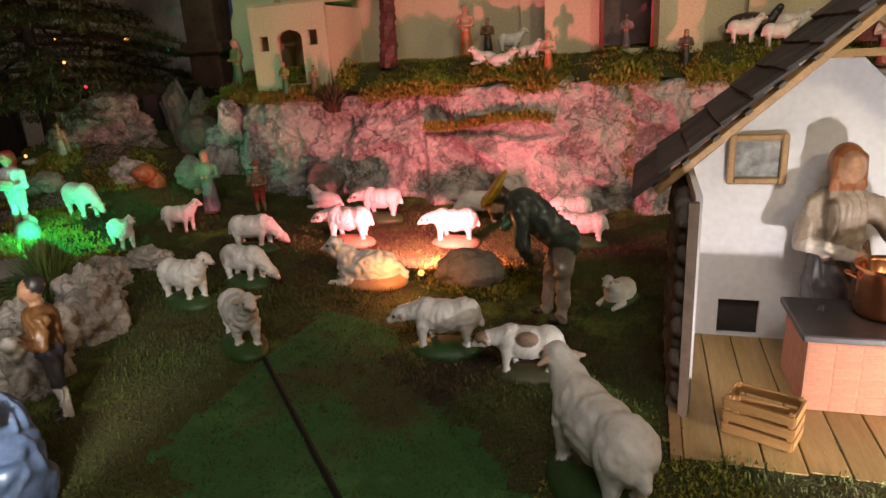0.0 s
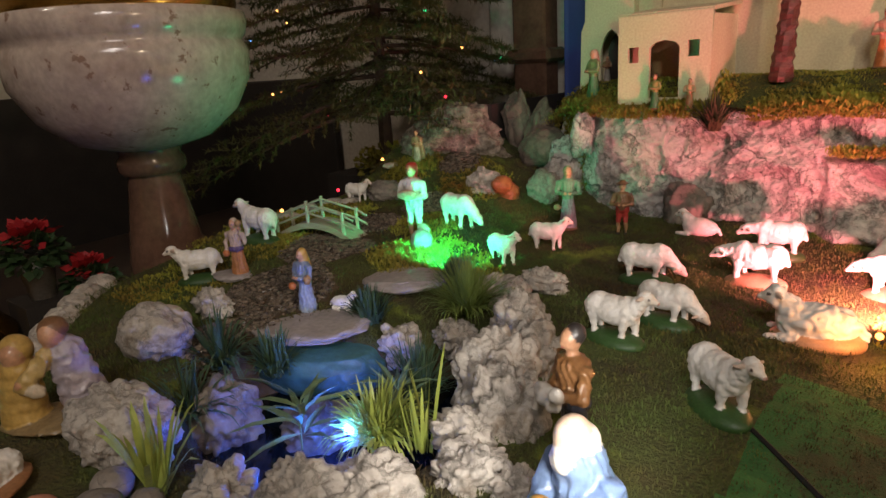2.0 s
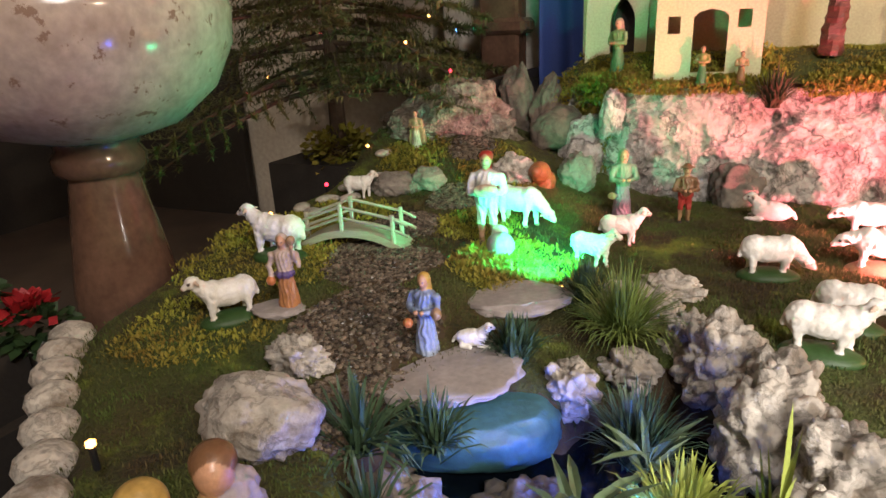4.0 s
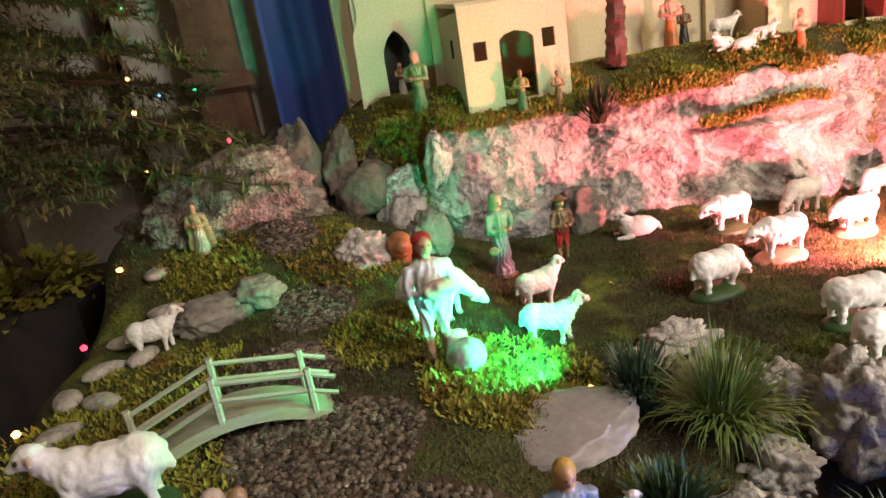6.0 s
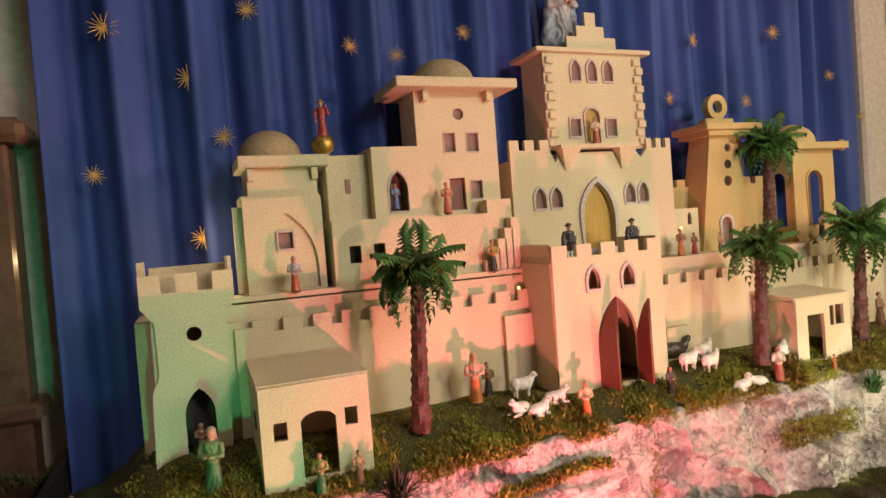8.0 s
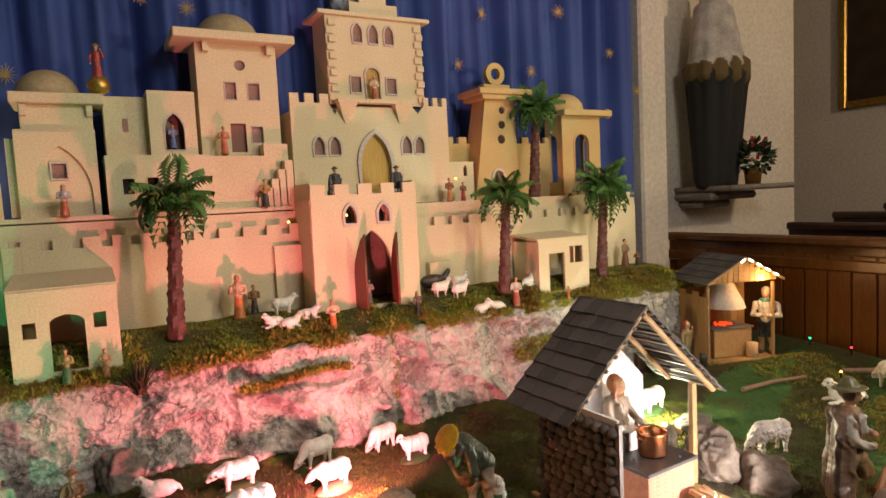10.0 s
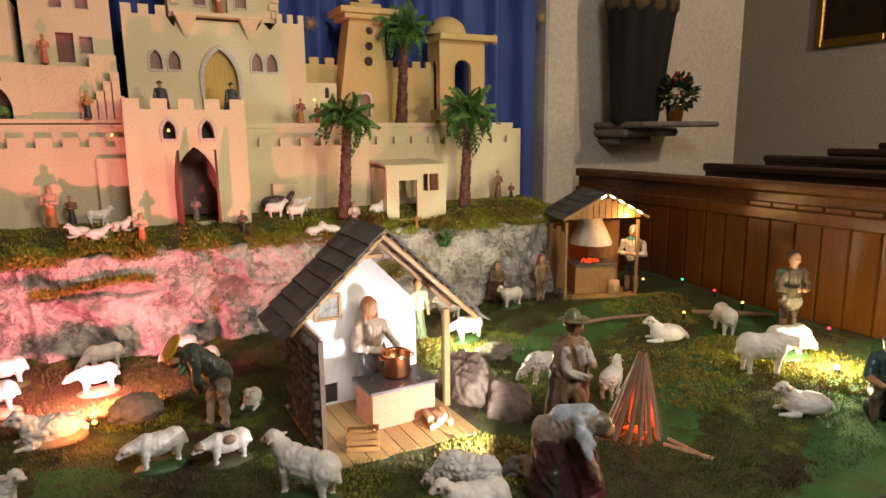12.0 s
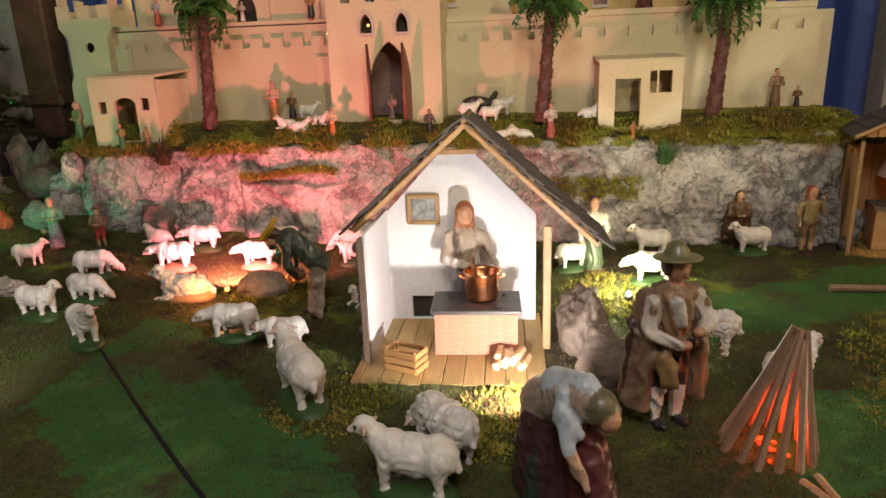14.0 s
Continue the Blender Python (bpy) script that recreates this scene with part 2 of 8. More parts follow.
def cracks(m, sizes, depth):
    """Adds fine branching cracks to a rock material: dark lines and grooves."""
    nt = m.node_tree
    bs = nt.nodes["Principled BSDF"]
    tc = [n for n in nt.nodes if n.type == "TEX_COORD"][0]
    nz = nt.nodes.new("ShaderNodeTexNoise")
    nz.inputs["Scale"].default_value, nz.inputs["Detail"].default_value = 11, 5
    add = nt.nodes.new("ShaderNodeMix")
    add.data_type, add.blend_type = "RGBA", "LINEAR_LIGHT"
    add.inputs["Factor"].default_value = 0.10
    nt.links.new(tc.outputs["Object"], nz.inputs["Vector"])
    nt.links.new(tc.outputs["Object"], add.inputs["A"])
    nt.links.new(nz.outputs["Color"], add.inputs["B"])
    for size, wide, dark in sizes:
        vo = nt.nodes.new("ShaderNodeTexNoise")
        vo.inputs["Scale"].default_value, vo.inputs["Detail"].default_value, vo.inputs["Roughness"].default_value = size, 7, 0.62
        nt.links.new(add.outputs["Result"], vo.inputs["Vector"])
        off, line = nt.nodes.new("ShaderNodeMath"), nt.nodes.new("ShaderNodeMath")
        off.operation, line.operation = "SUBTRACT", "ABSOLUTE"
        off.inputs[1].default_value = 0.5
        nt.links.new(vo.outputs["Fac"], off.inputs[0])
        nt.links.new(off.outputs[0], line.inputs[0])
        mr = nt.nodes.new("ShaderNodeMapRange")
        mr.inputs["From Max"].default_value = wide
        mr.inputs["To Min"].default_value = 1 - dark
        nt.links.new(line.outputs[0], mr.inputs["Value"])
        mul = nt.nodes.new("ShaderNodeMix")
        mul.data_type, mul.blend_type = "RGBA", "MULTIPLY"
        mul.inputs["Factor"].default_value = 1
        src = bs.inputs["Base Color"].links[0].from_socket
        nt.links.new(src, mul.inputs["A"])
        nt.links.new(mr.outputs["Result"], mul.inputs["B"])
        nt.links.new(mul.outputs["Result"], bs.inputs["Base Color"])
        bp = nt.nodes.new("ShaderNodeBump")
        bp.inputs["Strength"].default_value, bp.inputs["Distance"].default_value = 0.7, depth
        nt.links.new(mr.outputs["Result"], bp.inputs["Height"])
        nt.links.new(bs.inputs["Normal"].links[0].from_socket, bp.inputs["Normal"])
        nt.links.new(bp.outputs["Normal"], bs.inputs["Normal"])


cracks(ROCK, ((4.5, 0.022, 0.50), (13.0, 0.030, 0.30)), 0.008)
cracks(TUFA, ((14.0, 0.035, 0.35),), 0.004)
cracks(GREYSTONE, ((8.0, 0.03, 0.30),), 0.004)
cracks(BROWNSTONE, ((9.0, 0.035, 0.35),), 0.004)


def patches(m, colour, scale, low, high):
    """Adds blotches of another colour, several hand-widths across, with ragged borders."""
    nt = m.node_tree
    bs = nt.nodes["Principled BSDF"]
    tc = [n for n in nt.nodes if n.type == "TEX_COORD"][0]
    nz, mr, mx = nt.nodes.new("ShaderNodeTexNoise"), nt.nodes.new("ShaderNodeMapRange"), nt.nodes.new("ShaderNodeMix")
    nz.inputs["Scale"].default_value, nz.inputs["Detail"].default_value, nz.inputs["Roughness"].default_value = scale, 9, 0.66
    mr.inputs["From Min"].default_value, mr.inputs["From Max"].default_value = low, high
    mx.data_type = "RGBA"
    nt.links.new(tc.outputs["Object"], nz.inputs["Vector"])
    nt.links.new(nz.outputs["Fac"], mr.inputs["Value"])
    nt.links.new(mr.outputs["Result"], mx.inputs["Factor"])
    nt.links.new(bs.inputs["Base Color"].links[0].from_socket, mx.inputs["A"])
    mx.inputs["B"].default_value = (*colour, 1)
    nt.links.new(mx.outputs["Result"], bs.inputs["Base Color"])


patches(MOSS, (0.040, 0.028, 0.012), 3.1, 0.50, 0.60)
patches(MOSS, (0.15, 0.19, 0.022), 5.3, 0.56, 0.66)
patches(GRASSBLADE, (0.075, 0.050, 0.016), 3.1, 0.50, 0.60)
patches(GRASSBLADE, (0.20, 0.25, 0.035), 5.3, 0.58, 0.68)
patches(MOSSBLADE, (0.17, 0.085, 0.016), 4.2, 0.55, 0.64)
patches(FELT, (0.085, 0.21, 0.050), 6.0, 0.52, 0.64)
patches(FELT, (0.050, 0.055, 0.018), 3.0, 0.55, 0.63)
patches(MARBLE, (0.26, 0.17, 0.13), 17.0, 0.60, 0.64)
patches(ROCK, (0.20, 0.17, 0.15), 3.4, 0.56, 0.66)
patches(TUFA, (0.20, 0.16, 0.12), 9.0, 0.54, 0.66)


def glow(name, colour, strength):
    m = bpy.data.materials.new(name)
    m.use_nodes = True
    bs = m.node_tree.nodes["Principled BSDF"]
    bs.inputs["Base Color"].default_value = (*colour, 1)
    bs.inputs["Emission Color"].default_value = (*colour, 1)
    bs.inputs["Emission Strength"].default_value = strength
    return m


WARMBULB, REDBULB, GREENBULB, BLUEBULB = glow("warm_bulb", (1, 0.42, 0.10), 5), glow("red_bulb", (1, 0.03, 0.06), 3), glow("green_bulb", (0.02, 1, 0.35), 2), glow("blue_bulb", (0.15, 0.4, 1), 3)
LAMPWHITE, EMBER, STRIP = glow("white_lamp_glass", (1, 0.9, 0.65), 40), glow("ember_glow", (1, 0.06, 0.01), 1.3), glow("light_strip", (1, 0.78, 0.45), 14)


# ---- mesh helpers ----
def part(name, bm, material, parent=None, label=""):
    """Links a bmesh, or a mesh, as one object."""
    if isinstance(bm, bmesh.types.BMesh):
        me = bpy.data.meshes.new(name)
        bm.to_mesh(me)
        bm.free()
    else:
        me = bm
    if not me.materials:
        me.materials.append(material)
    ob = new(name, me)
    if parent:
        ob.parent = parent
    if label:
        tagged(ob, label)
    return ob


def empty(name, m, label, category, group="", kind=""):
    ob = new(name)
    ob.empty_display_size = 0.02
    ob.matrix_basis = m
    return tagged(ob, label, category, group, kind)


def box(sx, sy, sz, at=(0, 0, 0), bevel=0.0, turn=(0, 0, 0), bm=None):
    """A bevelled box with its base at z = at[2], centred in x and y."""
    own = bmesh.new()
    bmesh.ops.create_cube(own, size=1, matrix=pose(at[0], at[1], at[2] + sz / 2, *turn) @ Matrix.Diagonal((sx, sy, sz, 1)))
    if bevel:
        bmesh.ops.bevel(own, geom=own.edges[:], offset=bevel, segments=1, affect="EDGES")
    if bm is None:
        return own
    merge(bm, own)
    return bm


def merge(bm, other):
    me = bpy.data.meshes.new("t")
    other.to_mesh(me)
    other.free()
    bm.from_mesh(me)
    bpy.data.meshes.remove(me)
    return bm


def lathe(profile, steps=32, at=(0, 0, 0)):
    """A turned body from (radius, height) pairs."""
    verts, faces = [], []
    for r, z in profile:
        for i in range(steps):
            a = 2 * math.pi * i / steps
            verts.append((at[0] + r * math.cos(a), at[1] + r * math.sin(a), at[2] + z))
    for k in range(len(profile) - 1):
        for i in range(steps):
            j = (i + 1) % steps
            faces.append((k * steps + i, k * steps + j, (k + 1) * steps + j, (k + 1) * steps + i))
    me = bpy.data.meshes.new("turned")
    me.from_pydata(verts, [], faces)
    for p in me.polygons:
        p.use_smooth = True
    return me


def tube(points, radius, sides=6, tip=None, bm=None):
    """A tapered round rod along points."""
    bm = bm or bmesh.new()
    tip = radius if tip is None else tip
    pts = [Vector(p) for p in points]
    rings = []
    for i, p in enumerate(pts):
        d = (pts[min(i + 1, len(pts) - 1)] - pts[max(i - 1, 0)]).normalized()
        s = d.cross(Vector((0.31, 0.17, 0.93))).normalized()
        u = d.cross(s)
        r = radius + (tip - radius) * i / max(1, len(pts) - 1)
        rings.append([bm.verts.new(p + (s * math.cos(2 * math.pi * k / sides) + u * math.sin(2 * math.pi * k / sides)) * r) for k in range(sides)])
    for a, b in zip(rings, rings[1:]):
        for k in range(sides):
            bm.faces.new((a[k], a[(k + 1) % sides], b[(k + 1) % sides], b[k]))
    bm.faces.new(rings[0][::-1])
    bm.faces.new(rings[-1])
    return bm


def panel(outline, holes, thick):
    """A mesh cut from a board: outline and holes in (x, z), front at y = 0, thickness towards +y."""
    cu = bpy.data.curves.new("board", "CURVE")
    cu.dimensions, cu.fill_mode, cu.extrude = "2D", "BOTH", thick / 2
    for loop in (outline, *holes):
        sp = cu.splines.new("POLY")
        sp.points.add(len(loop) - 1)
        for q, (x, z) in zip(sp.points, loop):
            q.co = (x, z, 0, 1)
        sp.use_cyclic_u = True
    ob = bpy.data.objects.new("board", cu)
    scene.collection.objects.link(ob)
    me = bpy.data.meshes.new_from_object(ob)
    bpy.data.objects.remove(ob)
    bpy.data.curves.remove(cu)
    me.transform(Matrix(((1, 0, 0, 0), (0, 0, 1, thick / 2), (0, 1, 0, 0), (0, 0, 0, 1))))
    me.update()
    return me


def rect(x0, z0, x1, z1):
    return [(x0, z0), (x1, z0), (x1, z1), (x0, z1)]


def arch(cx, z0, w, h, pointed=True, steps=7):
    """An opening with a pointed or round head."""
    half = w / 2
    rise = min(w * 0.98, h * 0.72) if pointed else w * 0.5
    out = [(cx - half, z0), (cx + half, z0)]
    for i in range(steps + 1):
        a = i / steps
        if pointed:
            out.append((cx + w * math.cos(a * math.pi / 3) - half, z0 + h - rise + rise * math.sin(a * math.pi / 3) / 0.866))
        else:
            out.append((cx + half * math.cos(a * math.pi / 2), z0 + h - rise + rise * math.sin(a * math.pi / 2)))
    head = [(2 * cx - x, z) for x, z in out[2:-1]]
    return out + head[::-1]


def circle(cx, cz, r, steps=18):
    return [(cx + r * math.cos(2 * math.pi * i / steps), cz + r * math.sin(2 * math.pi * i / steps)) for i in range(steps)]


def merlons(x0, x1, z0, tall, wide, gap):
    """A crenellated top line from x0 to x1, going left to right at height z0."""
    pts, x = [], x0
    count = max(1, int(round((x1 - x0 + gap) / (wide + gap))))
    pitch = (x1 - x0 + gap) / count
    for i in range(count):
        a = x0 + i * pitch
        b = a + pitch - gap
        pts += [(a, z0), (a, z0 + tall), (b, z0 + tall), (b, z0)]
    return pts


def battlement(x0, x1, base, top, tall=0.035, wide=0.055, gap=0.03):
    return [(x1, base), (x0, base)][::-1] + merlons(x0, x1, top - tall, tall, wide, gap)[::-1]


def fused(prims, voxel, curl=0.0, seed=0, soft=3, folds=0.0):
    """One smooth painted mesh from overlapping rounded bodies: ("c", a, b, ra, rb, colour) rods and ("e", centre, radii, turn, colour) eggs."""
    bm = bmesh.new()
    for p in prims:
        if p[0] == "c":
            a, b, ra, rb = Vector(p[1]), Vector(p[2]), p[3], p[4]
            n = max(2, int((a - b).length / (min(ra, rb) * 0.6)))
            for i in range(n + 1):
                bmesh.ops.create_icosphere(bm, subdivisions=2, radius=ra + (rb - ra) * i / n, matrix=Matrix.Translation(a.lerp(b, i / n)))
        else:
            bmesh.ops.create_icosphere(bm, subdivisions=3, radius=1, matrix=pose(*p[1], *p[3]) @ Matrix.Diagonal((*p[2], 1)))
    me = bpy.data.meshes.new("raw")
    bm.to_mesh(me)
    bm.free()
    ob = bpy.data.objects.new("raw", me)
    scene.collection.objects.link(ob)
    re = ob.modifiers.new("r", "REMESH")
    re.mode, re.voxel_size = "VOXEL", voxel
    sm = ob.modifiers.new("s", "SMOOTH")
    sm.iterations, sm.factor = soft, 0.5
    out = bpy.data.meshes.new_from_object(ob.evaluated_get(bpy.context.evaluated_depsgraph_get()))
    bpy.data.objects.remove(ob)
    bpy.data.meshes.remove(me)
    co = np.empty(len(out.vertices) * 3)
    out.vertices.foreach_get("co", co)
    co = co.reshape(-1, 3)
    best, tint = np.full(len(co), 1e9), np.ones((len(co), 4))
    for p in prims:
        if p[0] == "c":
            a, b = np.array(p[1], float), np.array(p[2], float)
            ab = b - a
            u = np.clip(((co - a) @ ab) / max(1e-9, ab @ ab), 0, 1)
            d = np.linalg.norm(co - a - u[:, None] * ab, axis=1) - (p[3] + (p[4] - p[3]) * u)
        else:
            inv = np.array((pose(*p[1], *p[3])).inverted())
            q = (co @ inv[:3, :3].T + inv[:3, 3]) / np.array(p[2])
            d = (np.linalg.norm(q, axis=1) - 1) * min(p[2])
        near = d < best
        best[near] = d[near]
        tint[near, :3] = p[-1]
    at = out.color_attributes.new("Col", "FLOAT_COLOR", "POINT")
    at.data.foreach_set("color", tint.ravel())
    if curl:
        out.update()
        nor = np.empty(len(co) * 3)
        out.vertices.foreach_get("normal", nor)
        nor = nor.reshape(-1, 3)
        wave = np.array([2.4 * abs(noise.noise(Vector(v) * 75 + Vector((seed, 0, 0)))) - 0.6 for v in co])
        woolly = tint[:, 0] * tint[:, 2] > 0.28
        co = co + nor * (wave * curl * woolly)[:, None]
        out.vertices.foreach_set("co", co.ravel())
    if folds:
        out.update()
        nor = np.empty(len(co) * 3)
        out.vertices.foreach_get("normal", nor)
        nor = nor.reshape(-1, 3)
        top = co[:, 2].max()
        flesh = (tint[:, 0] > 0.5) & (tint[:, 1] < 0.36) & (tint[:, 2] < 0.22)
        ang = np.arctan2(co[:, 1], co[:, 0])
        drift = np.array([noise.noise(Vector(v) * (7.0 / top) + Vector((seed, 2, 0))) for v in co])
        wave = 1.0 - 2.0 * np.abs(np.sin(ang * 5.5 + 3.2 * drift + 5.0 * co[:, 2] / top))
        cloth = (~flesh) * (np.abs(nor[:, 2]) < 0.75) * (co[:, 2] < 0.84 * top)
        co = co + nor * (folds * top * (wave + 0.8 * drift) * cloth)[:, None]
        out.vertices.foreach_set("co", co.ravel())
    for p in out.polygons:
        p.use_smooth = True
    out.update()
    return out


def stone_mesh(rx, ry, rz, seed, rough=0.35, freq=2.2, detail=3, flat=0.0):
    """A lumpy boulder about its base centre."""
    bm = bmesh.new()
    bmesh.ops.create_icosphere(bm, subdivisions=detail + 1, radius=1)
    for v in bm.verts:
        n = v.co.normalized()
        o = Vector((seed * 3.1, seed * 1.7, 0))
        k = 1 + rough * (0.75 * noise.noise(n * freq * 0.8 + o) + 0.42 * noise.noise(n * freq * 2.1 + o) + 0.20 * noise.noise(n * freq * 4.6 + o) + 0.05 * noise.noise(n * freq * 9 + o))
        d = noise.voronoi(n * freq * 1.6 + o)[0]
        k += rough * (0.35 * min(0.35, d[1] - d[0]) - 0.10)
        v.co = Vector((n.x * rx * k, n.y * ry * k, max(-0.75, n.z) * rz * k))
        if flat and v.co.z > rz * flat:
            v.co.z = rz * flat + (v.co.z - rz * flat) * 0.15
    for f in bm.faces:
        f.smooth = True
    me = bpy.data.meshes.new("stone")
    bm.to_mesh(me)
    bm.free()
    return me


def tufa_mesh(rx, ry, rz, seed):
    """A knobbly, pitted lump of tufa: rounded knobs over a blocky body, with pits between."""
    bm = bmesh.new()
    bmesh.ops.create_icosphere(bm, subdivisions=5, radius=1)
    o = Vector((seed * 3.1, seed * 1.7, seed * 0.7))
    for v in bm.verts:
        n = v.co.normalized()
        k = 0.86 + 0.26 * noise.noise(n * 1.5 + o)
        for freq, deep in ((1.9, 0.30), (4.3, 0.15), (9.0, 0.055)):
            d = noise.voronoi(n * freq + o + Vector((noise.noise(n * 3 + o), 0, 0)) * 0.3)[0]
            k += deep * (0.75 - min(1.0, d[0] * 1.25) ** 2 * 1.3)
        k -= 0.16 * max(0.0, noise.noise(n * 5.5 - o) - 0.18)
        v.co = Vector((n.x * rx * k, n.y * ry * k, max(-0.75, n.z) * rz * k))
    for f in bm.faces:
        f.smooth = True
    me = bpy.data.meshes.new("tufa")
    bm.to_mesh(me)
    bm.free()
    return me


def crag_mesh(rx, ry, rz, seed, planes=13, rough=0.10):
    """An angular broken stone: flat cleavage faces with chipped, grained surfaces."""
    rnd = random.Random(seed)
    cuts = []
    for k in range(planes):
        n = Vector((rnd.gauss(0, 1), rnd.gauss(0, 1), rnd.gauss(0.1, 0.8))).normalized()
        cuts.append((n, rnd.uniform(0.62, 0.98)))
    bm = bmesh.new()
    bmesh.ops.create_icosphere(bm, subdivisions=5, radius=1)
    o = Vector((seed * 2.3, seed * 1.1, 0))
    for v in bm.verts:
        n = v.co.normalized()
        k = 1.0
        for c, d in cuts:
            q = n.dot(c)
            if q > 0.05:
                k = min(k, d / q)
        k *= 1 + rough * (noise.noise(n * 2.2 + o) + 0.6 * noise.noise(n * 5 + o) + 0.35 * noise.noise(n * 11 + o))
        k -= 0.25 * rough * max(0.0, 0.18 - abs(noise.noise(n * 3.1 - o))) / 0.18
        v.co = Vector((n.x * rx * k, n.y * ry * k, max(-0.75, n.z) * rz * k))
    for f in bm.faces:
        f.smooth = True
    me = bpy.data.meshes.new("crag")
    bm.to_mesh(me)
    bm.free()
    return me


def ss(a, b, x):
    u = min(1.0, max(0.0, (x - a) / (b - a)))
    return u * u * (3 - 2 * u)


def ground(x, y):
    """The height of the mossy board."""
    h = 0.095 + 0.040 * math.exp(-(((x - 1.80) / 0.20) ** 2 + ((y - 1.46) / 0.11) ** 2)) + 0.05 * ss(-0.15, -0.8, x) + 0.075 * ss(-1.15, -1.45, x) * (0.45 + 0.55 * ss(0.68, 1.05, y)) + 0.03 * ss(1.1, 1.9, y) + 0.12 * ss(1.4, 1.8, y) * ss(-1.35, -1.7, x)
    return h


def pond_depth(x, y):
    """How far the pond's hollow cuts into the board, 0 to 1."""
    a = math.hypot((x + 1.13) / 0.27, (y - 0.58) / 0.20)
    b = math.hypot((x + 1.02) / 0.16, (y - 0.72) / 0.20)
    return max(1 - ss(0.82, 1.02, a), 1 - ss(0.8, 1.02, b))


def terrain(x, y):
    h = ground(x, y)
    h += 0.006 * noise.fractal(Vector((x * 4, y * 4, 0.3)), 1, 2, 4)
    return h + (0.03 - h) * pond_depth(x, y)


# ---- church ----
def plain(name, bm, material, kind="structure"):
    return tagged(part(name, bm, material), kind=kind)


plain("floor", box(13, 11, 0.1, (1.5, 0.5, -0.42)), FLOOR)
plain("ceiling", box(13, 11, 0.1, (1.5, 0.5, 4.2)), CEILING)
plain("wall_south", box(13, 0.2, 4.6, (1.5, -4.9, -0.4)), CHURCHWALL)
plain("wall_west", box(0.2, 9.5, 4.6, (-4.9, 0.0, -0.4)), CHURCHWALL)
plain("wall_east", box(0.2, 9.8, 4.6, (5.75, 0.0, -0.4)), CHURCHWALL)
plain("wall_north", box(13, 0.2, 4.6, (1.5, 4.9, -0.4)), CHURCHWALL)
plain("wall_niche_left", box(2.6, 0.25, 4.6, (-3.6, 2.95, -0.4)), CHURCHWALL)
plain("wall_behind_curtain", box(4.3, 0.2, 4.6, (0.0, 2.72, -0.4)), CHURCHWALL)
plain("wall_pilaster_east", box(1.75, 0.5, 4.6, (2.95, 2.98, -0.4), 0.02), CHURCHWALL)
plain("pilaster_edge", box(0.22, 0.5, 4.6, (1.99, 2.72, -0.4), 0.015), CHURCHWALL)

plain("wainscot_left", box(1.35, 0.06, 0.98, (-4.17, 2.79, -0.36), 0.01), SKIRT)
plain("wainscot_west", box(0.06, 7.5, 0.98, (-4.75, -0.9, -0.36), 0.01), SKIRT)

# marble pilaster beside the curtain
pil = empty("pilaster", pose(-1.84, 2.50, -0.32), "dark veined stone pilaster with moulded cap beside the curtain", "pilaster", kind="structure")
part("shaft", box(0.16, 0.12, 1.75, (0, 0, 0.0), 0.01), BROWNMARBLE, pil)
part("base_moulding", box(0.22, 0.16, 0.06, (0, 0, 0.95), 0.015), BROWNMARBLE, pil)
part("cap", box(0.26, 0.18, 0.07, (0, 0, 1.75), 0.02), BROWNMARBLE, pil)

# blue curtain with deep folds
bm = bmesh.new()
cols, rows_n = 260, 10
grid = []
for i in range(cols + 1):
    x = -1.68 + 3.52 * i / cols
    col = []
    for k in range(rows_n + 1):
        z = 0.2 + 2.5 * k / rows_n
        w = 0.042 * math.sin(x * 31 + 1.6 * noise.noise(Vector((x * 2, 0, 0)))) + 0.060 * noise.noise(Vector((x * 5.5, z * 0.35, 2))) + 0.012 * math.sin(x * 83 + z)
        col.append(bm.verts.new((x, 2.50 + w * (0.7 + 0.2 * z), z)))
    grid.append(col)
for i in range(cols):
    for k in range(rows_n):
        bm.faces.new((grid[i][k], grid[i + 1][k], grid[i + 1][k + 1], grid[i][k + 1])).smooth = True
curtain = part("curtain", bm, CURTAIN)
so = curtain.modifiers.new("thick", "SOLIDIFY")
so.thickness = 0.004
tagged(curtain, "long deep-blue cloth curtain hanging in folds", "curtain")


# straw stars pinned on the curtain
def star_mesh(seed):
    rnd = random.Random(seed)
    bm = bmesh.new()
    for k in range(16):
        a = math.pi * k / 8 + rnd.uniform(-0.05, 0.05)
        r = 0.042 if k % 2 == 0 else 0.034
        d = Vector((math.cos(a), rnd.uniform(-0.25, 0.05), math.sin(a)))
        tube([d * 0.004, d * r], 0.0022, 4, 0.0010, bm)
    bmesh.ops.create_icosphere(bm, subdivisions=1, radius=0.006)
    me = bpy.data.meshes.new("star")
    bm.to_mesh(me)
    bm.free()
    me.materials.append(STRAW)
    return me


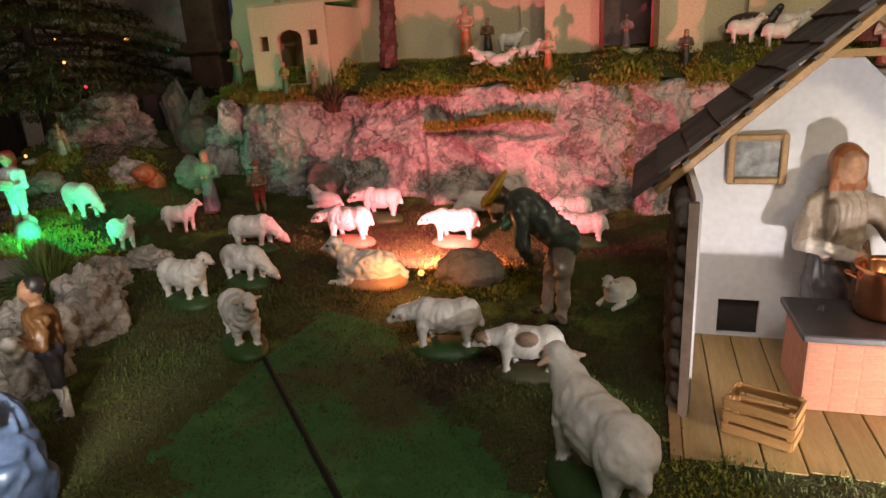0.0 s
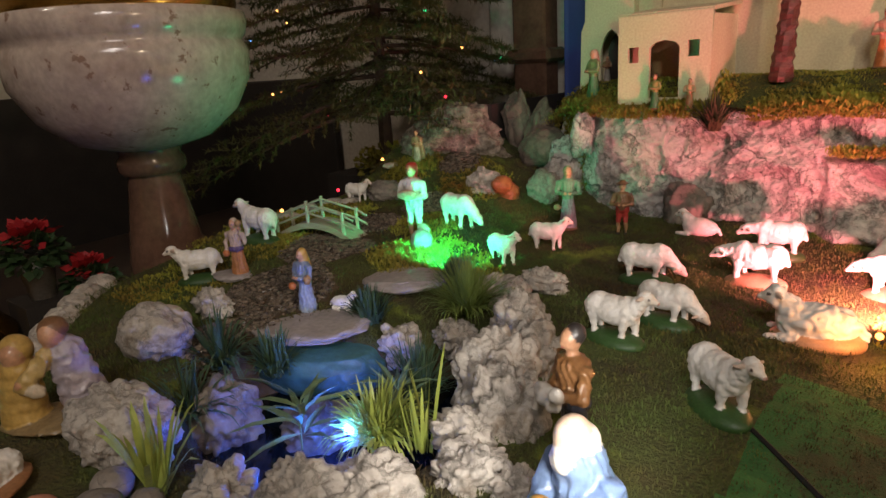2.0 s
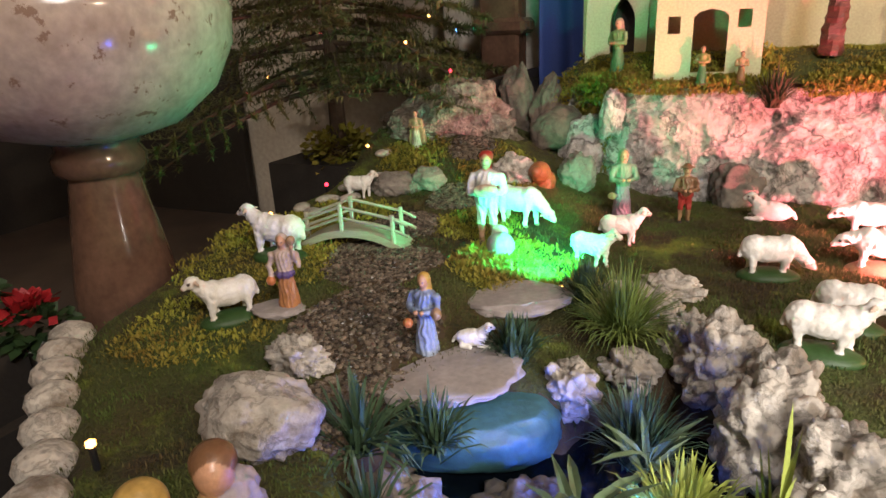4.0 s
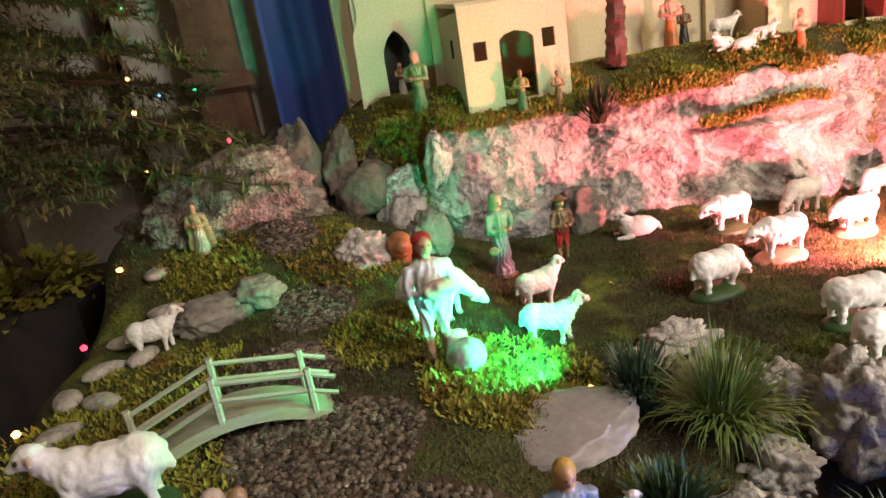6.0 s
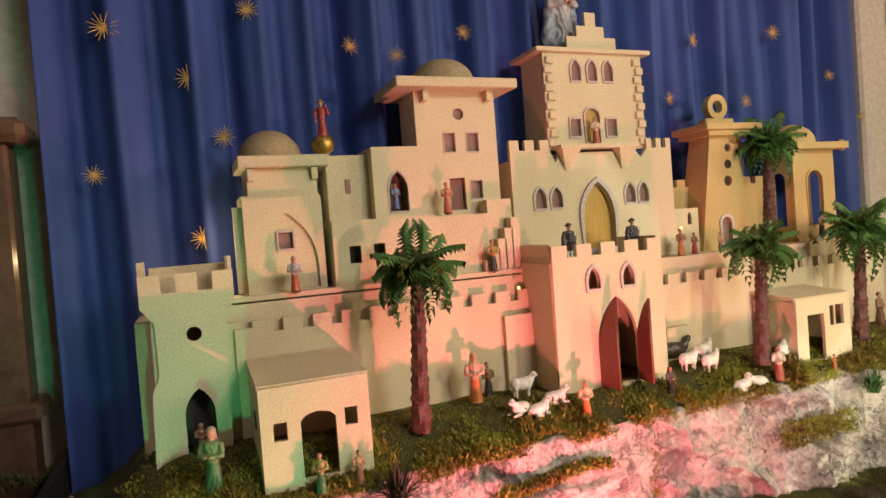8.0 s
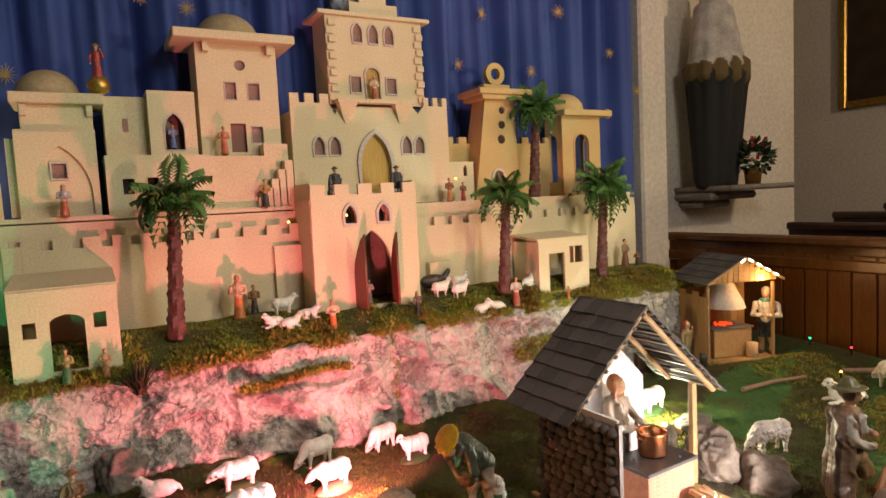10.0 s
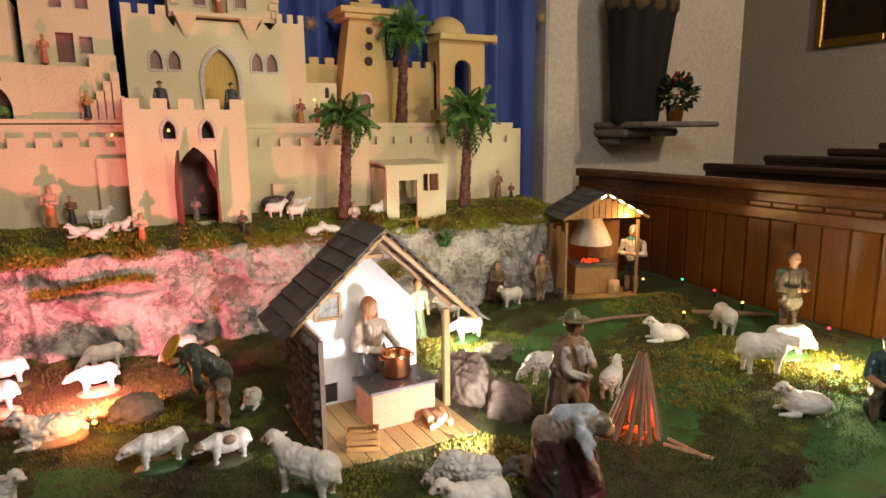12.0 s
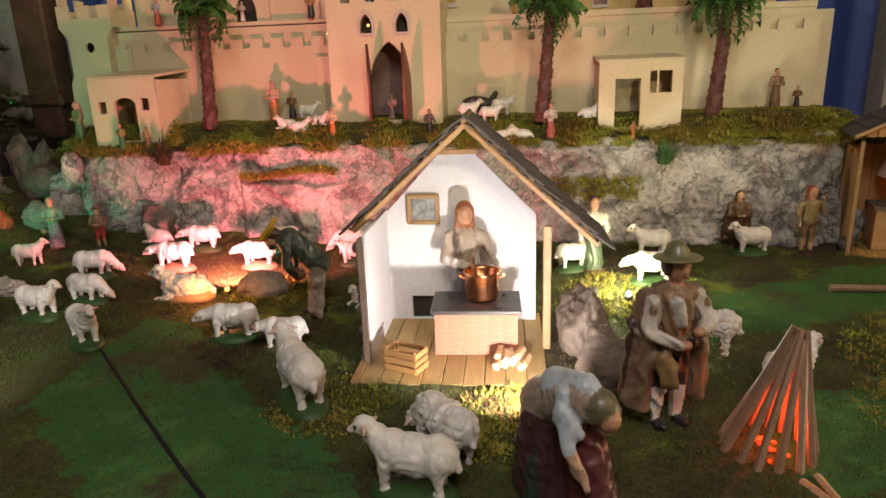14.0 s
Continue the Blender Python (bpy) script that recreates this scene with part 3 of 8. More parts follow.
star_kinds = [star_mesh(k) for k in range(3)]
for k, (x, z, s) in enumerate(((-1.268, 1.625, 1.0), (-1.491, 1.771, 1.1), (-1.264, 1.122, 0.95), (-1.176, 1.439, 0.9), (-1.074, 1.848, 0.9), (-0.741, 1.745, 0.8), (-0.576, 1.720, 0.8), (-0.311, 1.812, 0.8), (0.780, 1.831, 0.85), (1.263, 1.889, 0.95), (1.069, 1.570, 0.85), (0.632, 1.578, 0.8), (0.531, 1.385, 0.9), (1.827, 1.50, 0.85), (-1.55, 1.33, 0.8), (1.62, 1.70, 0.8))):
    ob = part("straw_star", star_kinds[k % 3], STRAW)
    ob.matrix_basis = pose(x, 2.452, z, 0, k * 17, (-14, 0, 12)[k % 3]) @ Matrix.Scale(s, 4)
    tagged(ob, "golden straw star pinned to the blue curtain", "star", "straw stars on the curtain")


# pews
def pew(name, x, y0, y1, top, material, label, boards=True):
    ob = empty(name, pose(x, 0, -0.32), label, "pew", "church pews")
    length, mid = y1 - y0, (y0 + y1) / 2
    part("top_rail", box(0.07, length, 0.05, (0, mid, top + 0.27), 0.012), material, ob)
    part("back_board", box(0.02, length, top + 0.27, (0.012, mid, 0.0)), material, ob)
    if boards:
        n = int(length / 0.115)
        base = box(0.012, 0.108, top + 0.20, (-0.008, 0, 0.03), 0.004)
        me = bpy.data.meshes.new("board")
        base.to_mesh(me)
        base.free()
        for k in range(n):
            b = part("board", me, material, ob)
            b.matrix_basis = pose(0, y0 + 0.06 + k * 0.115, 0)
        part("middle_rail", box(0.03, length, 0.06, (-0.012, mid, top + 0.15), 0.008), material, ob)
    part("seat", box(0.34, length, 0.03, (0.22, mid, 0.40), 0.006), material, ob)
    return ob


pew("church_pew", 2.22, -2.2, 2.58, 0.66, PEWWOOD, "polished brown pew with a panelled board front")
for x, top in ((2.95, 0.68), (3.65, 0.71), (4.35, 0.74), (5.0, 0.77)):
    pew("church_pew", x, -3.5, 2.25 + 0.1 * (x > 3), top, DARKPEW, "dark brown wooden church pew behind the display", False)

# statue on its bracket, with a flower pot
br = empty("wall_bracket", pose(2.66, 2.62, 0.90), "grey stone bracket jutting from the white pillar", "bracket")
bm = box(0.66, 0.50, 0.035, (0.12, -0.08, 0.0), 0.012)
part("shelf", bm, GREYSTONE, br)
part("corbel", box(0.46, 0.34, 0.05, (0.02, -0.02, -0.055), 0.02), GREYSTONE, br)
part("lower_corbel", box(0.30, 0.22, 0.05, (-0.02, 0.03, -0.105), 0.02), GREYSTONE, br)
BLK, GLD, VEL = (0.004, 0.005, 0.005), (0.10, 0.065, 0.02), (0.40, 0.38, 0.35)
prims = [("c", (0.10 * math.cos(a), 0.05 * math.sin(a), 0.06 + 0.02 * math.sin(3 * a)), (0.15 * math.cos(a) + 0.02, 0.10 * math.sin(a), 0.74), 0.045, 0.05, BLK) for a in [2 * math.pi * k / 10 for k in range(10)]]
prims += [("c", (0.165 * math.cos(a) + 0.02, 0.115 * math.sin(a), 0.73), (0.165 * math.cos(a) + 0.02, 0.115 * math.sin(a), 0.80 + 0.03 * math.cos(a)), 0.045, 0.045, GLD) for a in [2 * math.pi * k / 12 for k in range(12)]]
prims += [("c", (0.13 * math.cos(a) + 0.02, 0.09 * math.sin(a), 0.81), (0.07 * math.cos(a), 0.05 * math.sin(a), 1.15), 0.05, 0.05, VEL) for a in [2 * math.pi * k / 10 for k in range(10)]] + [("e", (0, 0, 1.25), (0.08, 0.08, 0.10), (0, 0, 0), VEL)]
st = part("draped_statue", fused(prims, 0.013), DRAPE)
st.matrix_basis = pose(2.60, 2.52, 0.895) @ Matrix.Diagonal((1.3, 1.0, 1.0, 1))
tagged(st, "black-robed statue with gold hem and white veil on a bracket", "statue")
pot = empty("flower_pot", pose(2.84, 2.42, 0.935), "brass pot with red flowers and dark leaves", "plant pot")
part("pot", lathe([(0.0, 0.0), (0.045, 0.0), (0.058, 0.10), (0.062, 0.105), (0.055, 0.105), (0.0, 0.09)], 20), BRASS, pot)


def leaves(count, radius, size, seed, up=0.5, squash=0.8):
    rnd = random.Random(seed)
    verts, faces = [], []
    for k in range(count):
        d = Vector((rnd.gauss(0, 1), rnd.gauss(0, 1), rnd.gauss(up, 0.8))).normalized()
        c = d * radius * rnd.uniform(0.35, 1.0)
        c.z *= squash
        s = d.cross(Vector((rnd.uniform(-1, 1), rnd.uniform(-1, 1), 1))).normalized() * size * 0.4
        t = (d + Vector((0, 0, -0.25))).normalized() * size * rnd.uniform(0.6, 1.2)
        i = len(verts)
        verts += [tuple(c), tuple(c + t * 0.5 + s), tuple(c + t), tuple(c + t * 0.5 - s)]
        faces.append((i, i + 1, i + 2, i + 3))
    me = bpy.data.meshes.new("leaves")
    me.from_pydata(verts, [], faces)
    return me


o = part("foliage", leaves(240, 0.13, 0.05, 3), LEAF, pot)
o.matrix_basis = pose(0, 0, 0.17)
o = part("flowers", leaves(50, 0.11, 0.035, 4, 1.0), PETALRED, pot, "dark red flowers")
o.matrix_basis = pose(0, 0, 0.21)
tagged(o, kind="stuff")

paint = empty("oil_painting", pose(5.63, 3.02, 1.62, 0, 0, -90), "dark oil painting in a gilt frame", "painting")
part("canvas", box(0.56, 0.02, 1.1, (0, 0, 0.05)), DARKCANVAS, paint)
for nm, sx, sz, px, pz in (("frame_side", 0.07, 1.2, -0.31, 0), ("frame_side", 0.07, 1.2, 0.31, 0), ("frame_rail", 0.55, 0.07, 0, 0), ("frame_rail", 0.55, 0.07, 0, 1.13)):
    part(nm, box(sx, 0.05, sz, (px, -0.01, pz), 0.012), GILT, paint)

# baptismal font
font = empty("baptismal_font", pose(-2.245, 0.930, -0.365) @ Matrix.Diagonal((0.85, 0.85, 1, 1)), "pink marble font with rounded bowl on a brown baluster", "font")
part("bowl", lathe([(0.0, 0.83), (0.10, 0.83), (0.22, 0.86), (0.32, 0.93), (0.375, 1.02), (0.385, 1.09), (0.375, 1.115), (0.365, 1.125), (0.38, 1.14), (0.39, 1.17), (0.385, 1.20), (0.36, 1.205), (0.0, 1.20)], 48), MARBLE, font)
part("neck", lathe([(0.10, 0.76), (0.115, 0.775), (0.115, 0.80), (0.10, 0.82), (0.11, 0.835), (0.11, 0.85)], 32), BROWNMARBLE, font)
part("shaft", lathe([(0.10, 0.0), (0.12, 0.02), (0.145, 0.35), (0.135, 0.50), (0.10, 0.68), (0.085, 0.76)], 32), BROWNMARBLE, font)
part("foot", lathe([(0.0, 0.0), (0.24, 0.0), (0.24, 0.05), (0.16, 0.09), (0.11, 0.11)], 32), BROWNMARBLE, font)
part("lid_rim", lathe([(0.36, 1.205), (0.365, 1.225), (0.36, 1.245), (0.33, 1.25), (0.0, 1.26)], 48), BRASS, font, "polished brass lid rim")
rod = tube([(0, 0, 0), (0, 0, 0.20)], 0.018, 8)
me = bpy.data.meshes.new("lid_bar")
rod.to_mesh(me)
rod.free()
for k in range(8):
    b = part("lid_bar", me, BRASS, font)
    b.matrix_basis = pose(0.30 * math.cos(k * math.pi / 4 + 0.2), 0.30 * math.sin(k * math.pi / 4 + 0.2), 1.245)
part("lid_top", lathe([(0.33, 1.44), (0.335, 1.46), (0.20, 1.52), (0.0, 1.55)], 40), MARBLE, font)

# brass urn and poinsettias left of the display
urn = part("brass_candlestick", lathe([(0.0, 0.0), (0.17, 0.0), (0.17, 0.03), (0.14, 0.05), (0.145, 0.10), (0.11, 0.14), (0.12, 0.2), (0.07, 0.26), (0.06, 0.40), (0.09, 0.46), (0.06, 0.52), (0.05, 0.70), (0.08, 0.74), (0.0, 0.75)], 32), BRASS)
urn.matrix_basis = pose(-2.31, 0.385, -0.14)
tagged(urn, "tall polished brass candlestick on the floor", "candlestick")
stand = plain("plinth", box(0.5, 0.45, 0.18, (-2.31, 0.385, -0.32), 0.01), SKIRT)
for x, y, z, s in ((-2.26, 0.57, 0.20, 0.62), (-2.21, 0.675, 0.10, 0.55)):
    po = empty("poinsettia", pose(x, y, z) @ Matrix.Scale(s, 4), "red poinsettia in a pale pot", "plant pot", "poinsettias by the font")
    part("pot", lathe([(0.0, -0.14), (0.05, -0.14), (0.07, 0.0), (0.075, 0.0), (0.06, -0.01), (0.0, -0.02)], 20), POTCLAY, po)
    o = part("foliage", leaves(160, 0.12, 0.06, 8), LEAF, po)
    o.matrix_basis = pose(0, 0, 0.06)
    o = part("bracts", leaves(70, 0.10, 0.055, 9, 1.2, 0.5), PETALRED, po, "red bracts")
    o.matrix_basis = pose(0, 0, 0.13)
    tagged(o, kind="stuff")
    plain("plant_stand", box(0.14, 0.14, 0.32 + z - 0.14 * s, (x, y, -0.32)), SKIRT)

# ---- the mossy board ----
NX, NY = 330, 170
X0, X1, Y0, Y1 = -2.10, 2.19, -0.02, 2.02


def left_edge(y):
    return -2.06 + 0.06 * noise.noise(Vector((y * 4, 7, 0))) + 0.55 * ss(0.75, 0.1, y)


verts, faces = [], []
for j in range(NY + 1):
    y = Y0 + (Y1 - Y0) * j / NY
    for i in range(NX + 1):
        x = left_edge(y) + (X1 - left_edge(y)) * i / NX
        z = terrain(x, y)
        if i < 6:
            z -= 0.05 * (1 - i / 6) ** 2
        verts.append((x, y, z))
for j in range(NY):
    for i in range(NX):
        a = j * (NX + 1) + i
        faces.append((a, a + 1, a + NX + 2, a + NX + 1))
me = bpy.data.meshes.new("ground")
me.from_pydata(verts, [], faces)
for mm in (MOSS, FELT, EARTH):
    me.materials.append(mm)


def felt_strip(x, y):
    """The smooth green felt lanes on the board, with a ragged border."""
    w = 0.05 * noise.noise(Vector((x * 6, y * 6, 4))) + 0.035 * noise.noise(Vector((x * 25, y * 25, 4)))
    u = (x + 0.585) * 0.68 + (y - 0.90) * 0.73
    if -0.55 < x < 0.2 and y < 1.05 and -0.15 + w < u < 0.19 + w:
        return True
    return x > 0.85 and y < 1.62 and (y - 0.5 - 0.45 * (x - 0.85) + w) % 0.55 < 0.27


def stream(x, y):
    """The brown gravel bed that runs under the bridge to the pond."""
    path = ((-1.40, 0.60, 0.10), (-1.52, 0.80, 0.13), (-1.60, 1.02, 0.12), (-1.66, 1.25, 0.09), (-1.62, 1.45, 0.08), (-1.66, 1.68, 0.07))
    return min(math.hypot(x - a, y - b) / r for a, b, r in path) + 0.18 * noise.noise(Vector((x * 9, y * 9, 1)))


for p in me.polygons:
    p.use_smooth = True
    c = verts[p.vertices[0]]
    if stream(c[0], c[1]) < 1.0 or pond_depth(c[0], c[1]) > 0.3:
        p.material_index = 2
    elif felt_strip(c[0], c[1]):
        p.material_index = 1
tagged(part("ground", me, MOSS), "mossy green and brown landscape board", "ground", kind="structure")
plain("board_front", box(4.1, 0.03, 0.62, (0.18, -0.04, -0.32)), SKIRT)
plain("board_side", box(0.03, 1.6, 0.40, (-2.0, 1.22, -0.32)), SKIRT)
plain("board_under", box(3.9, 1.9, 0.03, (0.15, 0.95, -0.06)), SKIRT)
plain("board_corner", box(0.03, 0.95, 0.40, (-1.72, 0.42, -0.32), 0, (0, 0, 30)), SKIRT)

# slot in the felt along which the flock is drawn; its dark gap is a black rod
bm = bmesh.new()
pts = [(-0.60 + 0.025 * k, 0.92 - 0.0233 * k) for k in range(26)]
tube([(x, y, terrain(x, y) + 0.001) for x, y in pts], 0.0045, 5, None, bm)
tagged(part("guide_slot", bm, CABLE), "black rod standing in for the dark guide slot across the green felt", "cable")


# cliff faces and terrace
def cliff_front(x):
    """Where the rock face stands (y) along the display."""
    y = 1.86
    y += 0.16 * ss(-1.22, -1.44, x)
    y += 0.05 * math.exp(-((x + 0.045) / 0.035) ** 2)
    y += 0.035 * ss(-0.04, 0.1, x) + 0.03 * ss(0.55, 0.9, x) - 0.05 * ss(0.85, 1.1, x) + 0.07 * ss(1.35, 1.6, x)
    return y


def rock_shape(x, z):
    """Crumpled relief: bulging blocks, sharp creases, and upright flutes in places."""
    v = Vector((x * 3.6, z * 4.2, 0.7))
    w = Vector((noise.noise(v * 1.9), noise.noise(v * 1.9 + Vector((3, 1, 0))), 0))
    h, amp = 0.0, 0.034
    freq = 1.0
    for k in range(6):
        h += amp * (1.0 - 2.2 * abs(noise.noise(v * freq + w * 0.45 + Vector((5.3 * k, 1.7 * k, 0)))))
        freq, amp = freq * 2.05, amp * 0.56
    flute = 1.0 - 2.4 * abs(noise.noise(Vector((x * 15 + 1.5 * w.x, z * 3.0 + 2 * w.y, 6))))
    where = ss(-0.28, -0.14, x) * (0.6 + 0.4 * noise.noise(Vector((x * 4, 9, 0))))
    return h + 0.020 * flute * where + 0.024 * noise.noise(v * 0.8)


def terrace(x, y):
    f = cliff_front(x)
    h = 0.485 + 0.075 * ss(f - 0.02, f + 0.14, y) + 0.008 * noise.fractal(Vector((x * 7, y * 7, 5)), 1, 2, 3)
    h -= 0.10 * ss(1.5, 1.75, x)
    return h - 0.16 * ss(-1.40, -1.62, x)


def cliff(name, x0, x1, label, nx, nz=92):
    bm = bmesh.new()
    g = []
    for i in range(nx + 1):
        x = x0 + (x1 - x0) * i / nx
        top = terrace(x, cliff_front(x) + 0.01) + 0.006 + 0.030 * noise.noise(Vector((x * 7.5, 3, 1))) + 0.012 * noise.noise(Vector((x * 24, 5, 1)))
        low = ground(x, cliff_front(x)) - 0.03
        col = []
        for k in range(nz + 1):
            u = k / nz
            z = low + (top - low) * u
            y = cliff_front(x) + 0.012 - rock_shape(x, z) * (1 - 0.5 * ss(0.93, 1, u)) + 0.03 * u + 0.05 * ss(0.94, 1.0, u)
            y -= 0.035 * ss(0.64, 0.60, u) * ss(-0.64, -0.60, x) * ss(-0.20, -0.24, x)
            y -= 0.030 * ss(0.42, 0.40, u + 0.1 * noise.noise(Vector((x * 8, 0, 0)))) * ss(0.42, 0.5, x)
            col.append(bm.verts.new((x, y, z)))
        g.append(col)
    for i in range(nx):
        for k in range(nz):
            bm.faces.new((g[i][k], g[i + 1][k], g[i + 1][k + 1], g[i][k + 1])).smooth = (i // 2 + k // 3) % 5 > 0
    return tagged(part(name, bm, ROCK), label, "rock face", kind="structure")


cliff("cliff_west", -1.46, -0.045, "pale cracked artificial rock face under the castle", 340)
cliff("cliff_east", -0.045, 1.75, "grey-white crumpled artificial rock face", 420)
bm = bmesh.new()
g = []
for i in range(181):
    x = -1.75 + 3.62 * i / 180
    f = cliff_front(x) - 0.004
    g.append([bm.verts.new((x, f + (2.66 - f) * (k / 24) ** 1.5, terrace(x, f + (2.66 - f) * (k / 24) ** 1.5))) for k in range(25)])
for i in range(180):
    for k in range(24):
        bm.faces.new((g[i][k], g[i + 1][k], g[i + 1][k + 1], g[i][k + 1])).smooth = True
tagged(part("terrace", bm, MOSS), "mossy terrace on which the castle stands", "terrace", kind="structure")
plain("terrace_end", box(0.02, 0.75, 0.60, (-1.70, 2.3, -0.1)), SKIRT)


# fronds of moss and grass
def fronds(name, spots, size, spread, material, label, seed, kind="stuff", blades=5, lean=0.8):
    """Many small blades in one mesh; spots are (x, y, z, scale)."""
    rnd = np.random.RandomState(seed)
    n = len(spots) * blades
    base = np.repeat(np.array(spots, float), blades, axis=0)
    off = rnd.normal(0, spread, (n, 2))
    a = rnd.uniform(0, 2 * math.pi, n)
    ln = size * base[:, 3] * rnd.uniform(0.5, 1.3, n)
    tilt = rnd.uniform(0.1, lean, n)
    d = np.stack((np.cos(a) * tilt, np.sin(a) * tilt, np.ones(n)), 1)
    d /= np.linalg.norm(d, axis=1)[:, None]
    side = np.stack((-np.sin(a), np.cos(a), np.zeros(n)), 1) * (ln * (0.10 if lean < 1 else 0.17))[:, None]
    p = base[:, :3].copy()
    p[:, :2] += off
    tip = p + d * ln[:, None]
    bend = p + d * (ln * 0.55)[:, None] + np.array((0, 0, 1)) * (ln * 0.08)[:, None]
    v = np.empty((n, 4, 3))
    v[:, 0], v[:, 1], v[:, 2], v[:, 3] = p - side * 0.4, bend - side, tip, bend + side
    f = np.arange(n * 4).reshape(n, 4)
    me = bpy.data.meshes.new(name)
    me.from_pydata(v.reshape(-1, 3).tolist(), [], f.tolist())
    return tagged(part(name, me, material), label, "moss" if material != REED else "reeds", kind=kind)


rnd = random.Random(11)
spots = []
for k in range(9000):
    x = rnd.uniform(-1.52, 1.72)
    f = cliff_front(x)
    y = f - 0.022 + abs(rnd.gauss(0, 0.05))
    lump = noise.noise(Vector((x * 9, y * 9, 2)))
    if lump > -0.25:
        spots.append((x, y, terrace(x, y) - 0.002 + 0.030 * max(0.0, lump) * rnd.random() - (0.03 if y < f - 0.005 else 0) * rnd.random(), 0.9 + 0.7 * lump))
fronds("terrace_moss", spots, 0.015, 0.010, MOSSBLADE, "shaggy yellow-green moss along the terrace edge", 1, blades=11, lean=2.2)
spots = []
for k in range(5000):
    x, y = rnd.uniform(-1.5, 1.6), rnd.uniform(1.92, 2.16)
    spots.append((x, y, terrace(x, y) - 0.003, 0.6))
fronds("terrace_grass", spots, 0.013, 0.010, MOSSBLADE, "low moss round the castle walls", 2, blades=8, lean=2.0)
spots = []
for k in range(40000):
    x, y = rnd.uniform(-2.0, 2.15), rnd.uniform(0.25, 1.9)
    if x < left_edge(y) + 0.02 or stream(x, y) < 1.05 or pond_depth(x, y) > 0.02 or y > cliff_front(x) - 0.01 or (0.06 < x < 0.51 and 0.81 < y < 1.2):
        continue
    lump = noise.noise(Vector((x * 5, y * 5, 8)))
    spots.append((x, y, terrain(x, y) - 0.002, (0.6 if felt_strip(x, y) else 0.75 + 0.6 * max(0, lump))))
fronds("board_grass", spots, 0.011, 0.008, GRASSBLADE, "short dark green moss and grass on the board", 3, blades=8)
spots = []
for cx, cy, r, s in ((0.42, 0.68, 0.13, 1.2), (0.70, 1.36, 0.16, 1.1), (1.70, 0.66, 0.20, 1.2), (1.62, 0.92, 0.16, 1.1), (1.20, 0.75, 0.16, 0.9), (-1.32, 1.13, 0.14, 1.3), (1.35, 1.0, 0.22, 1.0), (1.5, 0.85, 0.2, 1.0), (-1.85, 1.25, 0.15, 1.1), (-1.9, 0.95, 0.14, 0.9), (-0.33, 1.34, 0.12, 1.0), (-1.55, 1.62, 0.12, 1.1), (1.70, 1.42, 0.2, 1.1), (0.05, 0.72, 0.12, 0.8), (-1.82, 1.62, 0.1, 1.2), (-1.80, 0.72, 0.14, 1.0), (-1.95, 1.12, 0.14, 1.0), (-1.50, 1.30, 0.10, 1.0), (-1.36, 1.08, 0.10, 1.2), (-1.75, 0.98, 0.10, 0.9)):
    for k in range(330):
        a, q = rnd.uniform(0, 6.28), r * math.sqrt(rnd.random())
        x, y = cx + q * math.cos(a), cy + q * math.sin(a)
        if 0.06 < x < 0.51 and 0.81 < y < 1.2 or stream(x, y) < 0.95 or pond_depth(x, y) > 0.02 or y > 1.84:
            continue
        spots.append((x, y, terrain(x, y) - 0.002, s * rnd.uniform(0.7, 1.2)))
fronds("moss_cushions", spots, 0.012, 0.009, MOSSBLADE, "loose cushions of bright moss", 4, blades=10, lean=2.2)
spots = []
for x0, x1, zc in ((-0.60, -0.25, 0.385),):
    for k in range(420):
        x = rnd.uniform(x0, x1)
        spots.append((x, cliff_front(x) - 0.045 + rnd.uniform(-0.012, 0.02), zc + 0.012 * math.sin(x * 14) + rnd.uniform(-0.01, 0.012), 1.0))
for k in range(260):
    z = rnd.uniform(0.14, 0.50)
    spots.append((-0.045 + rnd.uniform(-0.018, 0.018), 1.895, z, 0.9))
for k in range(520):
    z = rnd.uniform(0.18, 0.50)
    x = -1.36 + rnd.uniform(-0.06, 0.05)
    spots.append((x, cliff_front(x) - 0.02, z, 1.1))
for k in range(240):
    spots.append((0.62 + rnd.uniform(-0.14, 0.2), 1.875 + rnd.uniform(-0.03, 0.0), 0.30 + rnd.uniform(-0.03, 0.05), 1.1))
fronds("ledge_moss", spots, 0.015, 0.010, MOSSBLADE, "rusty moss on the rock ledges and clefts", 5, blades=9, lean=2.2)


# tufts of stiff grass
def tuft(name, x, y, z, count, length, material, label, seed, spread=0.9, width=0.0022):
    rnd = random.Random(seed)
    bm = bmesh.new()
    for k in range(count):
        a, t = rnd.uniform(0, 6.283), rnd.uniform(0.05, spread)
        ln = length * rnd.uniform(0.55, 1.1)
        d = Vector((math.cos(a) * t, math.sin(a) * t, 1)).normalized()
        s = Vector((-math.sin(a), math.cos(a), 0)) * width
        p0 = Vector((rnd.gauss(0, 0.007), rnd.gauss(0, 0.007), 0))
        p1, p2 = p0 + d * ln * 0.5, p0 + d * ln * 0.85 - Vector((0, 0, ln * 0.12 * t))
        p3 = p0 + d * ln * 1.05 - Vector((0, 0, ln * 0.30 * t))
        v = [bm.verts.new(q) for q in (p0 - s, p0 + s, p1 + s, p1 - s, p2 + s * 0.7, p2 - s * 0.7, p3)]
        bm.faces.new((v[0], v[1], v[2], v[3]))
        bm.faces.new((v[3], v[2], v[4], v[5]))
        bm.faces.new((v[5], v[4], v[6]))
    ob = part(name, bm, material)
    ob.matrix_basis = pose(x, y, z)
    return tagged(ob, label, "grass")


